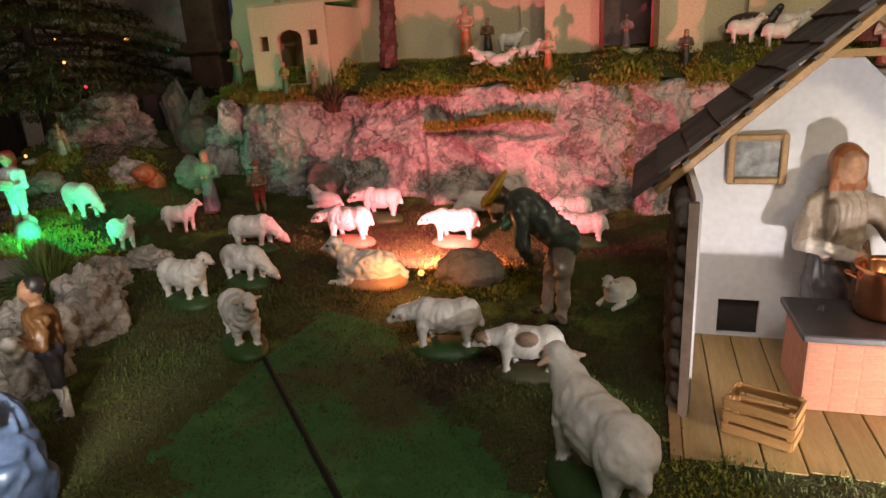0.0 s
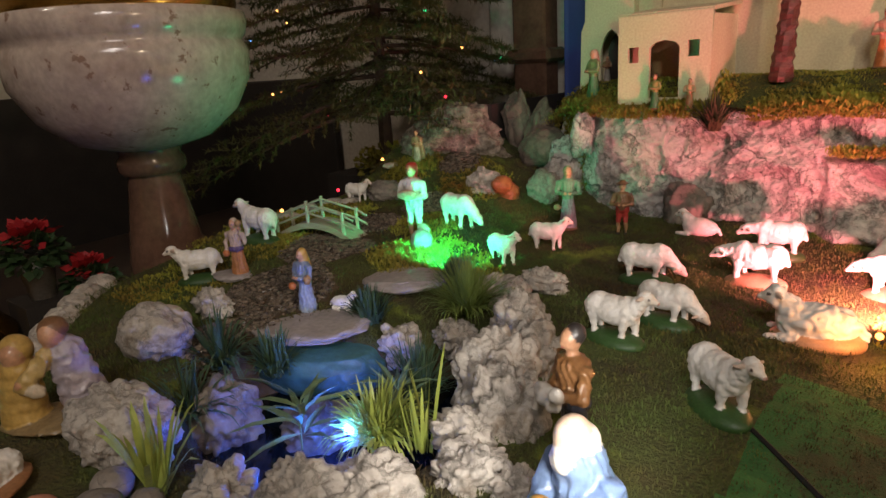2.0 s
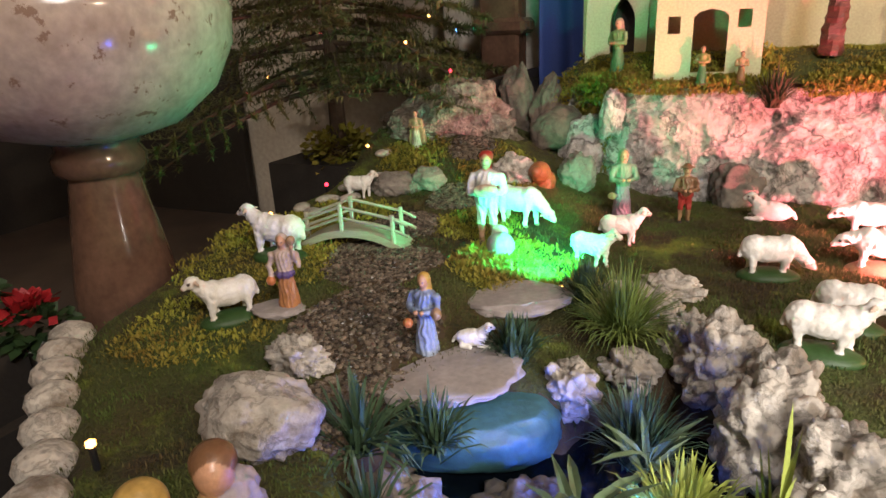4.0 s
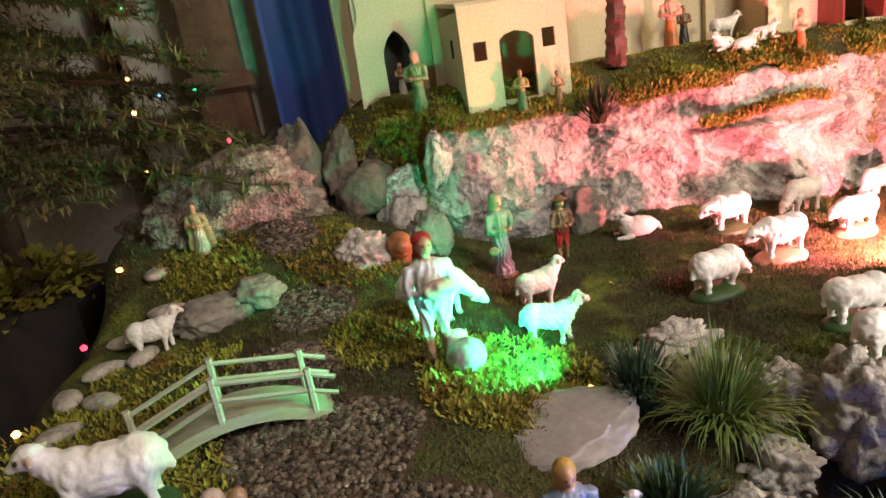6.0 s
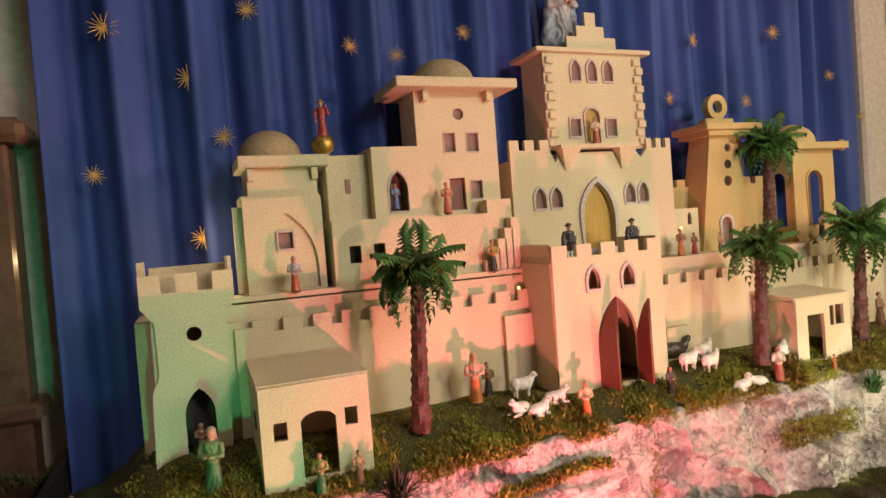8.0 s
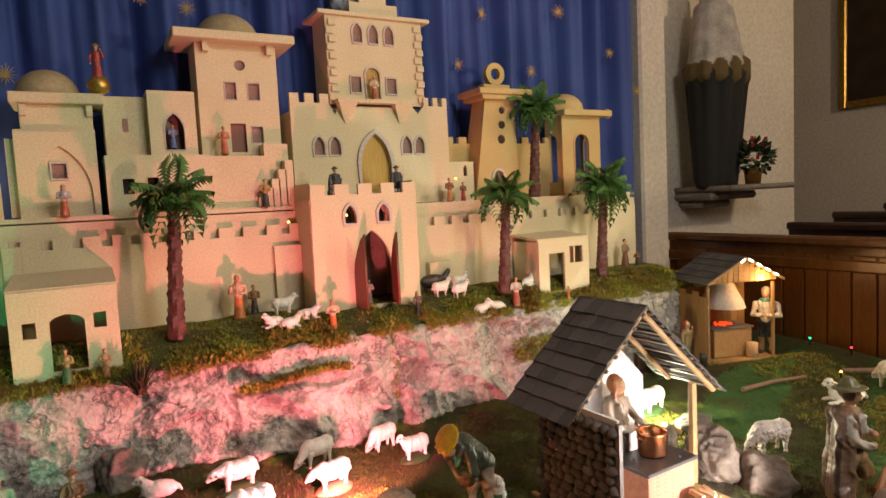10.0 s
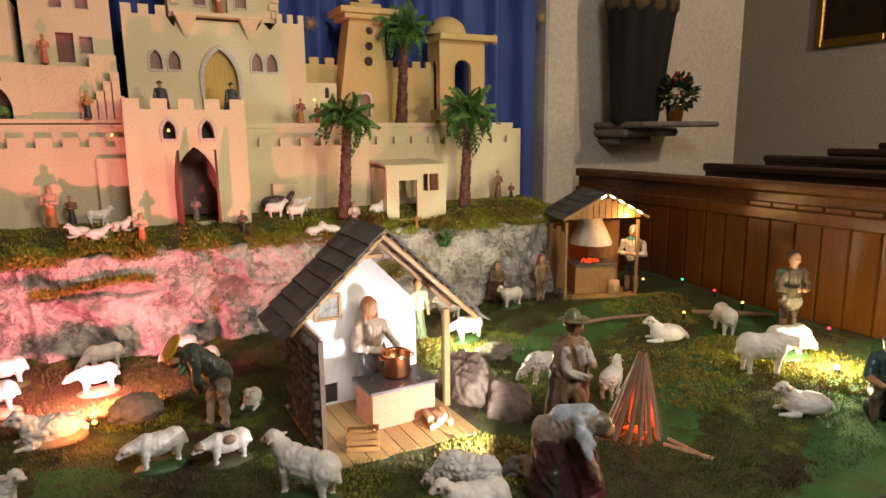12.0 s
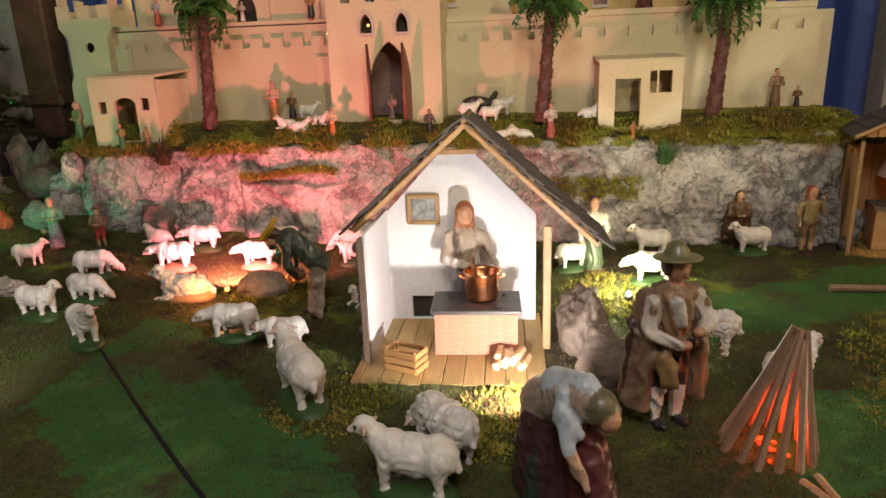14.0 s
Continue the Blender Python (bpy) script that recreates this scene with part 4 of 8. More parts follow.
tuft("reed_tuft", -1.110, 0.965, 0.15, 620, 0.140, SPIKE, "spiky green pond reeds between pale rocks", 1, 1.5, 0.0010)
tuft("reed_tuft", -1.185, 1.035, 0.16, 330, 0.10, DARKREED, "dark green reeds by the pond", 2)
tuft("reed_tuft", -0.985, 0.570, 0.120, 460, 0.100, LIMEREED, "yellow-green grass tuft at the pond's rim", 3, 1.7, 0.0020)
tuft("reed_tuft", -1.05, 0.735, 0.08, 340, 0.125, DARKREED, "blue-lit reeds standing in the pond", 4, 1.1, 0.0014)
tuft("reed_tuft", -1.38, 0.56, 0.14, 150, 0.12, DARKREED, "dark leafy water plant at the pond", 5, 1.9, 0.0024)
tuft("reed_tuft", -1.30, 0.45, 0.12, 110, 0.11, DARKREED, "dark leafy water plant at the pond", 6, 1.9, 0.0024)
tuft("reed_tuft", -1.11, 0.30, 0.15, 26, 0.13, LIMEREED, "long-bladed green grass beside round stones", 7, 0.9, 0.004)
tuft("reed_tuft", -1.255, 0.83, 0.15, 420, 0.085, DARKREED, "dark reeds beside the flat stone", 8)
sprig_leaf = bmesh.new()
lv = [sprig_leaf.verts.new(q) for q in ((0, 0, 0), (0.035, 0.0075, 0.006), (0.035, -0.0075, 0.006), (0.075, 0.0065, 0.004), (0.075, -0.0065, 0.004), (0.120, 0, -0.010), (0.035, 0, 0.002), (0.075, 0, 0.0))]
for f in ((0, 6, 1), (0, 2, 6), (1, 6, 7, 3), (6, 2, 4, 7), (3, 7, 5), (7, 4, 5)):
    sprig_leaf.faces.new([lv[i] for i in f])
leaf_mesh = bpy.data.meshes.new("leaf")
sprig_leaf.to_mesh(leaf_mesh)
sprig_leaf.free()


def bamboo_sprig(x, y, z, count, size, seed, label):
    """A bamboo shoot: a thin stem with pointed leaves fanned round it."""
    rnd = random.Random(seed)
    ob = empty("bamboo_sprig", pose(x, y, z), label, "bamboo")
    part("stem", tube([(0, 0, 0), (0.004, 0, 0.05 * size), (0.01, 0.004, 0.09 * size)], 0.0020, 5, 0.0010), BAMBOO, ob)
    for k in range(count):
        h = 0.09 * size * (0.25 + 0.75 * k / count)
        q = part("leaf", leaf_mesh, BAMBOO, ob)
        q.matrix_basis = pose(0.006, 0.002, h, 0, rnd.uniform(-52, 6), k * 137.5 + rnd.uniform(-20, 20)) @ Matrix.Scale(size * rnd.uniform(0.65, 1.0), 4)


bamboo_sprig(-1.086, 0.505, 0.105, 16, 1.0, 9, "pointed bamboo leaves lit blue from below")
bamboo_sprig(-1.035, 0.660, 0.090, 14, 0.85, 19, "pointed bamboo leaves standing in the pond")
tuft("bamboo_sprig", -0.905, 0.575, 0.13, 12, 0.15, LIMEREED, "thin upright bamboo shoots by the rocks", 10, 0.3, 0.003)
tuft("reed_tuft", -1.30, 0.62, 0.12, 120, 0.10, DARKREED, "dark reeds hanging over the pond", 15, 1.2)
tuft("dry_tuft", -0.885, 1.80, 0.43, 150, 0.11, DRYTUFT, "dry brown grass tuft hanging on the rock", 11, 1.3)
tuft("dry_tuft", 0.90, 1.84, 0.40, 140, 0.09, FROND, "green needle tuft growing on the rock", 12, 1.2)

# gravel of the stream: nearest pebbles singly, the rest together
gravel_rnd = random.Random(5)
peb = []
while len(peb) < 6500:
    x, y = gravel_rnd.uniform(-1.8, -1.28), gravel_rnd.uniform(0.5, 1.78)
    if stream(x, y) < 0.98 and pond_depth(x, y) < 0.3:
        peb.append((x, y, gravel_rnd.uniform(0.0022, 0.0058)))
bm = bmesh.new()
bmesh.ops.create_icosphere(bm, subdivisions=1, radius=1)
unit_v = np.array([v.co[:] for v in bm.verts])
unit_f = np.array([[v.index for v in f.verts] for f in bm.faces])
bm.free()
allv, allf = [], []
for k, (x, y, r) in enumerate(peb):
    q = unit_v * np.array((r * gravel_rnd.uniform(0.8, 1.4), r, r * 0.7)) * (1 + 0.15 * np.sin(unit_v[:, [1, 2, 0]] * 3 + k))
    a = gravel_rnd.uniform(0, 3.14)
    q = np.stack((q[:, 0] * math.cos(a) - q[:, 1] * math.sin(a), q[:, 0] * math.sin(a) + q[:, 1] * math.cos(a), q[:, 2]), 1)
    allv.append(q + np.array((x, y, terrain(x, y) + r * 0.25)))
    allf.append(unit_f + k * len(unit_v))
me = bpy.data.meshes.new("gravel")
me.from_pydata(np.concatenate(allv).tolist(), [], np.concatenate(allf).tolist())
gm = PEBBLE
nt = gm.node_tree
geo, hs, mr = nt.nodes.new("ShaderNodeNewGeometry"), nt.nodes.new("ShaderNodeHueSaturation"), nt.nodes.new("ShaderNodeMapRange")
mr.inputs["To Min"].default_value, mr.inputs["To Max"].default_value = 0.20, 1.6
nt.links.new(geo.outputs["Random Per Island"], mr.inputs["Value"])
nt.links.new(mr.outputs["Result"], hs.inputs["Value"])
pb = nt.nodes["Principled BSDF"]
src = pb.inputs["Base Color"].links[0].from_socket
nt.links.new(src, hs.inputs["Color"])
nt.links.new(hs.outputs["Color"], pb.inputs["Base Color"])
tagged(part("gravel", me, PEBBLE), "brown gravel bed of the dry stream", "gravel", kind="stuff")

# pond water
bm = bmesh.new()
vs = [bm.verts.new((-1.10 + 0.30 * math.cos(a) * (1 + 0.1 * math.sin(3 * a)), 0.62 + 0.27 * math.sin(a), 0.055)) for a in [2 * math.pi * k / 40 for k in range(40)]]
bm.faces.new(vs)
tagged(part("pond_water", bm, WATER), "dark still pond water", "water", kind="structure")


# rocks
def rock(name, x, y, rx, ry, rz, seed, material, label, rough=0.4, freq=2.4, turn=0, detail=4, sink=0.2, flat=0.0, z=None):
    ob = part(name, stone_mesh(rx, ry, rz, seed, rough, freq, detail, flat), material)
    ob.matrix_basis = pose(x, y, (terrain(x, y) if z is None else z) + rz * (0.75 - sink), 0, 0, turn)
    return tagged(ob, label, "rock")


def crag(x, y, z, rx, ry, rz, seed, material, label, turn=0, lean=0, tilt=0, planes=13, rough=0.10):
    ob = part("boulder", crag_mesh(rx, ry, rz, seed, planes, rough), material)
    ob.matrix_basis = pose(x, y, z, tilt, lean, turn)
    return tagged(ob, label, "rock")


crag(-1.775, 1.79, 0.385, 0.255, 0.150, 0.130, 6, BROWNTUFA, "large pitted brown-grey boulder at the back", 8, 0, 0, 12, 0.20)
crag(-1.465, 1.90, 0.345, 0.085, 0.07, 0.085, 4, BROWNSTONE, "smooth grey-brown boulder by the moss slope", 20, 10, 0, 9, 0.08)
crag(-1.60, 1.99, 0.400, 0.070, 0.05, 0.165, 5, BROWNSTONE, "tall jagged grey slab of rock at the curtain's foot", 15, -14, 0, 11, 0.16)
crag(-1.515, 1.965, 0.410, 0.050, 0.05, 0.105, 14, BROWNSTONE, "broken grey rock leaning on the mossy slope", 40, 18, 0, 11, 0.16)
crag(-1.285, 1.835, 0.405, 0.034, 0.040, 0.090, 31, ROCK, "pale upright flake of rock at the cliff's end", -30, 8, 0, 10, 0.14)
crag(-1.375, 1.89, 0.270, 0.075, 0.05, 0.130, 33, ROCK, "pale broken rock under the mossy slope", 10, 6, 0, 11, 0.16)
crag(-0.945, 1.800, 0.200, 0.085, 0.05, 0.085, 35, GREYSTONE, "low grey rock at the foot of the cliff", 10, 0, 0, 11, 0.15)
rock("boulder", -1.505, 1.60, 0.060, 0.045, 0.048, 6, TUFA, "small pale pitted rock", 0.4, 2.4, z=0.255)
rock("boulder", -1.35, 1.70, 0.05, 0.045, 0.06, 7, GREYSTONE, "grey rock beside the mossy slope", 0.4)
rock("boulder", -1.72, 1.50, 0.05, 0.04, 0.035, 8, GREYSTONE, "flat grey rock in the moss", 0.3)
rock("boulder", -1.80, 1.46, 0.07, 0.035, 0.035, 9, GREYSTONE, "long grey-green rock in the moss", 0.3, 2, 10)
for k, (x, y, rx, ry, rz, t) in enumerate(((-1.13, 1.13, 0.07, 0.045, 0.045, 20), (-1.06, 1.06, 0.05, 0.05, 0.055, 0), (-1.01, 0.985, 0.05, 0.055, 0.06, 30), (-0.955, 0.915, 0.07, 0.065, 0.085, 10), (-0.885, 0.845, 0.065, 0.06, 0.075, 50), (-0.895, 0.755, 0.075, 0.075, 0.095, 60), (-0.825, 0.685, 0.062, 0.065, 0.085, 0), (-0.855, 0.605, 0.05, 0.045, 0.05, 20), (-0.80, 0.545, 0.055, 0.045, 0.05, 20), (-0.875, 0.480, 0.06, 0.048, 0.056, 40), (-0.945, 0.425, 0.058, 0.045, 0.06, 30), (-1.035, 0.375, 0.055, 0.045, 0.05, 0), (-0.74, 0.56, 0.035, 0.035, 0.035, 0))):
    tf = part("tufa_rock", tufa_mesh(rx, ry, rz, 20 + k), TUFA)
    tf.matrix_basis = pose(x, y - (0.03 if y < 0.5 else 0.0), 0.138 + rz * 0.22, 0, 0, t) @ Matrix.Scale(0.92, 4)
    tagged(tf, "knobbly pitted pale tufa rock bordering the pond", "rock", "tufa rocks round the pond")
rock("boulder", -1.48, 0.50, 0.085, 0.06, 0.055, 40, TUFA, "pale rounded rock on the pond's bank", 0.25, 1.8)
rock("boulder", -1.54, 0.655, 0.05, 0.03, 0.035, 41, TUFA, "white crystal rock on the bank", 0.6, 3)
rock("boulder", -1.25, 0.325, 0.10, 0.06, 0.055, 42, TUFA, "rough pale rock before the holy family", 0.35, 3)
rock("boulder", -1.30, 0.50, 0.06, 0.06, 0.07, 43, GREYSTONE, "dark rock in the pond", 0.4, z=0.05)
rock("boulder", -1.16, 0.60, 0.07, 0.06, 0.05, 44, GREYSTONE, "dark rock in the pond", 0.4, z=0.03)
for k, (x, y, r) in enumerate(((-1.13, 0.235, 0.035), (-1.17, 0.27, 0.03), (-1.08, 0.21, 0.04), (-1.02, 0.27, 0.03), (-1.10, 0.28, 0.025), (-1.19, 0.19, 0.03))):
    rock("round_stone", x, y, r, r * 0.85, r * 0.7, 50 + k, (GREYSTONE, BRICK)[k % 3 == 2], "smooth round stone at the display's edge", 0.1, 1.2, 0, 3)
rock("boulder", -0.335, 1.315, 0.072, 0.042, 0.045, 60, GREYSTONE, "low grey rock beside the orange lamp", 0.2, 1.5, 20)
for x, y, rx, ry, rz, k in ((-1.160, 0.812, 0.050, 0.040, 0.045, 3), (-1.086, 0.890, 0.045, 0.040, 0.040, 4)):
    tf = part("tufa_rock", tufa_mesh(rx, ry, rz, 40 + k), TUFA)
    tf.matrix_basis = pose(x, y, 0.125 + rz * 0.22, 0, 0, 40 * k)
    tagged(tf, "knobbly pale rock among the pond reeds", "rock", "tufa rocks round the pond")
crag(0.555, 1.02, 0.140, 0.066, 0.095, 0.108, 61, CREASED, "grey-brown creased rock beside the stable", 12, -8, 0, 14, 0.15)
crag(0.600, 0.885, 0.120, 0.060, 0.090, 0.078, 62, CREASED, "grey-brown creased rock sloping beside the stable", 24, 6, -14, 14, 0.15)
rock("boulder", 0.80, 1.27, 0.07, 0.05, 0.035, 63, GREYSTONE, "flat brown stone in the meadow", 0.25)
rock("boulder", 0.60, 1.20, 0.02, 0.02, 0.055, 64, TUFA, "small upright pale stone", 0.25)
rock("boulder", -1.30, 0.99, 0.095, 0.075, 0.02, 65, CLOTHGREY, "flat grey slab in the grass", 0.2, 1.5, 30, 4, 0.2, 0.5)
rock("boulder", -1.39, 1.155, 0.03, 0.025, 0.03, 66, CLOTHGREY, "round pink-grey stone at the shepherd's feet", 0.1, 1.2)
rock("boulder", -1.05, 1.17, 0.06, 0.035, 0.03, 67, TUFA, "small rough rock among the reeds", 0.5)
rock("boulder", -1.69, 0.80, 0.05, 0.035, 0.014, 68, CLOTHGREY, "flat grey slab in the moss", 0.2, 1.5, 20, 4, 0.2, 0.5)
rock("boulder", 0.46, 0.60, 0.045, 0.03, 0.025, 69, GREYSTONE, "grey stone before the lamp", 0.3)
slab = rock("stone_slab", -1.345, 0.745, 0.128, 0.100, 0.020, 70, CLOTHGREY, "flat grey stone slab over the pond", 0.22, 1.6, 25, 4, 0.2, 0.4, z=0.158)
rock("pond_ledge", -1.300, 0.715, 0.150, 0.085, 0.068, 71, TEALROCK, "teal-painted ledge above the pond", 0.12, 1.5, 15, flat=0.5, z=0.068)
for k, (x, y) in enumerate(((-1.95, 1.46), (-1.97, 1.38), (-1.91, 1.40), (-2.0, 1.30), (-1.94, 1.27), (-1.89, 1.52), (-1.98, 1.20), (-1.92, 1.62))):
    rock("stepping_stone", x, y, 0.036, 0.022, 0.012, 80 + k, TUFA, "flat white pebble laid as a path", 0.12, 1.3, k * 37, 3, 0.4)
bm = bmesh.new()
for k in range(10):
    y = 0.16 + 0.052 * k
    x = left_edge(y) - 0.005
    bmesh.ops.create_icosphere(bm, subdivisions=2, radius=0.032, matrix=pose(x, y, 0.17) @ Matrix.Diagonal((1.3, 1.2, 0.9, 1)))
tagged(part("stone_kerb", bm, TUFA), "rounded pale stone border of the display", "kerb", kind="structure")


# ---- castle town ----
def building(name, x, y, z, label):
    return empty(name, pose(x, y, z), label, "building", "castle town buildings")


def front(parent, outline, holes, thick=0.012, material=PLASTER, y=0.0, name="front_wall"):
    ob = part(name, panel(outline, holes, thick), material, parent)
    ob.matrix_basis = pose(0, y, 0)
    return ob


def shell(parent, x0, x1, z0, z1, depth, material=PLASTER, y=0.012, roof=True, floor=None):
    """Side and back walls behind a front panel, with a roof."""
    t = 0.010
    part("side_wall", box(t, depth, z1 - z0, (x0 + t / 2, y + depth / 2, z0)), material, parent)
    part("side_wall", box(t, depth, z1 - z0, (x1 - t / 2, y + depth / 2, z0)), material, parent)
    part("back_wall", box(x1 - x0 - 2 * t, t, z1 - z0, ((x0 + x1) / 2, y + depth - t / 2, z0)), material, parent)
    if roof:
        part("roof", box(x1 - x0 + 0.002, depth + 0.002, 0.010, ((x0 + x1) / 2, y + depth / 2, z1)), material, parent)


def rim(parent, outline, wide, y=-0.006, thick=0.008, material=PALE, name="window_frame"):
    """A raised frame round an opening."""
    cx = sum(p[0] for p in outline) / len(outline)
    cz = sum(p[1] for p in outline) / len(outline)
    outer = []
    for px, pz in outline:
        d = Vector((px - cx, pz - cz))
        d = d * (1 + wide / d.length)
        outer.append((cx + d.x, cz + d.y))
    ob = part(name, panel(outer, [outline], thick), material, parent)
    ob.matrix_basis = pose(0, y, 0)
    return ob


def fill(parent, outline, y, material, name="window_pane"):
    ob = part(name, panel(outline, [], 0.004), material, parent)
    ob.matrix_basis = pose(0, y, 0)
    return ob


def half_dome(parent, x, y, z, r, h, material=DOME):
    prof = [(r * math.cos(a), h * math.sin(a)) for a in [math.pi / 2 * k / 10 for k in range(11)]]
    ob = part("dome", lathe(prof, 32), material, parent, "rounded clay-brown dome")
    ob.matrix_basis = pose(x, y, z)
    return ob


# corner watch tower
b = building("watch_tower", 0, 2.10, 0, "pale plaster watch tower with flared battlements")
body_out = [(-1.428, 0.50), (-1.240, 0.50), (-1.234, 0.735), (-1.236, 0.77), (-1.232, 0.905), (-1.205, 0.945)] + merlons(-1.435, -1.205, 0.980, 0.048, 0.052, 0.037)[::-1] + [(-1.435, 0.945), (-1.404, 0.905), (-1.402, 0.77), (-1.422, 0.725)]
front(b, body_out, [arch(-1.312, 0.545, 0.075, 0.18), circle(-1.312, 0.868, 0.019)], 0.012)
shell(b, -1.414, -1.240, 0.50, 0.93, 0.16, roof=True)
for sx in (-1.430, -1.211):
    part("parapet", box(0.010, 0.16, 0.07, (sx, 0.092, 0.945)), PLASTER, b)
    for k in range(2):
        part("merlon", box(0.010, 0.050, 0.050, (sx, 0.04 + 0.10 * k, 1.013)), PLASTER, b)
part("parapet", box(0.205, 0.010, 0.10, (-1.313, 0.165, 0.945)), PLASTER, b)
# dark sheet in the doorway, painting the unlit room behind
fill(b, arch(-1.312, 0.53, 0.075, 0.19), 0.06, SHADEFILL, "dark_doorway")

# curtain walls
b = building("castle_wall", 0, 2.15, 0, "low crenellated plaster wall, west part")
front(b, battlement(-1.245, -0.27, 0.5, 0.878), [], 0.014)
part("walkway", box(0.96, 0.10, 0.02, (-0.755, 0.075, 0.925)), PLASTER, b)
part("back_wall", box(0.96, 0.01, 0.43, (-0.755, 0.03, 0.50)), PLASTER, b)
part("pilaster", box(0.05, 0.012, 0.33, (-1.185, -0.006, 0.53)), PLASTER, b)
part("buttress", box(0.12, 0.02, 0.30, (-0.33, -0.010, 0.50)), PLASTER, b)
b = building("castle_wall", 0, 2.15, 0, "low crenellated plaster wall, east part")
front(b, battlement(0.12, 1.47, 0.5, 0.868), [], 0.014)
part("walkway", box(1.33, 0.12, 0.02, (0.795, 0.08, 0.908)), PLASTER, b)
part("back_wall", box(1.33, 0.01, 0.41, (0.795, 0.03, 0.50)), PLASTER, b)
part("buttress", box(0.03, 0.10, 0.36, (1.455, 0.066, 0.50)), PLASTER, b)
part("block", box(0.11, 0.03, 0.14, (0.30, -0.016, 0.54)), PLASTER, b)
plain("castle_base", box(3.0, 0.36, 0.40, (0.04, 2.40, 0.50)), PLASTER)

# gate tower
b = building("gate_tower", 0, 1.99, 0, "pale gate tower with an open pointed gate")
gate = arch(-0.062, 0.560, 0.155, 0.280)
wins = [arch(-0.142, 0.870, 0.044, 0.066), arch(-0.010, 0.870, 0.044, 0.066)]
out = [(-0.292, 0.5), (0.128, 0.5), (0.130, 0.975)] + merlons(-0.287, 0.130, 0.975, 0.038, 0.05, 0.036)[::-1] + [(-0.287, 0.975)]
front(b, out, [gate, *wins], 0.014)
shell(b, -0.290, 0.128, 0.5, 0.95, 0.22)
for w in wins:
    rim(b, w, 0.011, -0.006)
    # shade of the tower room, put into a dark sheet
    fill(b, [(x, z - 0.004) for x, z in w], 0.05, SHADEFILL)
part("parapet", box(0.01, 0.2, 0.06, (-0.282, 0.11, 0.96)), PLASTER, b)
part("parapet", box(0.01, 0.2, 0.06, (0.125, 0.11, 0.96)), PLASTER, b)
part("gate_back", box(0.24, 0.006, 0.28, (-0.062, 0.16, 0.57)), MAUVE, b)
leaf = [(0.0, 0.0), (0.078, 0.0), (0.078, 0.268), (0.052, 0.245), (0.026, 0.205), (0.008, 0.165), (0.0, 0.13)]
for px, rz in ((-0.140, 82), (0.016, -82)):
    d = part("gate_leaf", panel(leaf if px < 0 else [(-x, z) for x, z in leaf][::-1], [], 0.008), GATEWOOD, b, "red-brown wooden gate leaf standing open")
    d.matrix_basis = pose(px, -0.002, 0.562, 0, 0, -rz)

# domed tower house
b = building("domed_house", 0, 2.22, 0, "plaster house with a blind arch and brown dome")
blind = arch(-1.035, 0.95, 0.17, 0.225)
front(b, rect(-1.157, 0.93, -0.930, 1.22), [blind], 0.012)
win = rect(-1.062, 1.070, -1.020, 1.118)
ob = front(b, rect(-1.15, 0.93, -0.935, 1.215), [win], 0.010, y=0.013, name="inner_wall")
fill(b, win, 0.02, MAUVE)
rim(b, win, 0.008, 0.006, 0.01)
shell(b, -1.157, -0.930, 0.93, 1.22, 0.16, y=0.024)
part("upper_block", box(0.205, 0.15, 0.09, (-1.035, 0.10, 1.22), 0.002), PLASTER, b)
part("slab", box(0.265, 0.21, 0.035, (-1.028, 0.10, 1.31), 0.003), PLASTER, b)
for px in (-1.125, -0.94):
    part("bracket", box(0.018, 0.02, 0.035, (px, 0.018, 1.273)), PLASTER, b)
half_dome(b, -1.055, 0.10, 1.345, 0.095, 0.088)
part("side_pilaster", box(0.03, 0.02, 0.25, (-1.168, 0.04, 0.95)), PLASTER, b)

# middle house and the house above it
b = building("middle_house", 0, 2.19, 0, "flat-roofed plaster house with an arched doorway")
door = arch(-0.675, 0.945, 0.085, 0.115)
w1, w2 = rect(-0.862, 1.010, -0.826, 1.062), rect(-0.786, 1.012, -0.750, 1.064)
front(b, rect(-0.910, 0.93, -0.578, 1.14), [door, w1, w2])
shell(b, -0.910, -0.578, 0.93, 1.13, 0.2)
for o in (door, w1, w2):
    # door and windows closed by sheets coloured as indoor shade
    fill(b, o, 0.04, SHADEFILL)
b = building("upper_house", 0, 2.215, 0, "small upper house with an arched niche")
niche = arch(-0.685, 1.16, 0.062, 0.125)
front(b, rect(-0.765, 1.14, -0.612, 1.362), [niche])
shell(b, -0.765, -0.612, 1.14, 1.352, 0.2)
rim(b, niche, 0.006, -0.003, 0.005)
fill(b, niche, 0.05, MAUVE, "niche_back")
part("side_wing", box(0.135, 0.14, 0.205, (-0.8325, 0.115, 1.14), 0.002), PLASTER, b)
part("slit_window", box(0.016, 0.004, 0.045, (-0.835, 0.044, 1.225)), MAUVE, b)

# square tower with dome
b = building("square_tower", 0, 2.28, 0, "tall square tower with a flat eave and dome")
holes = [circle(-0.433, 1.477, 0.020), rect(-0.492, 1.350, -0.452, 1.412), rect(-0.408, 1.350, -0.366, 1.412), rect(-0.405, 1.190, -0.363, 1.25), rect(-0.482, 1.155, -0.425, 1.262)]
front(b, rect(-0.588, 0.93, -0.295, 1.552), holes)
shell(b, -0.588, -0.295, 0.93, 1.552, 0.14)
for o in holes[:4]:
    fill(b, o, 0.012, MAUVE)
for o in holes[1:4]:
    rim(b, o, 0.005, -0.003, 0.006)
fill(b, holes[4], 0.016, GATEWOOD, "door")
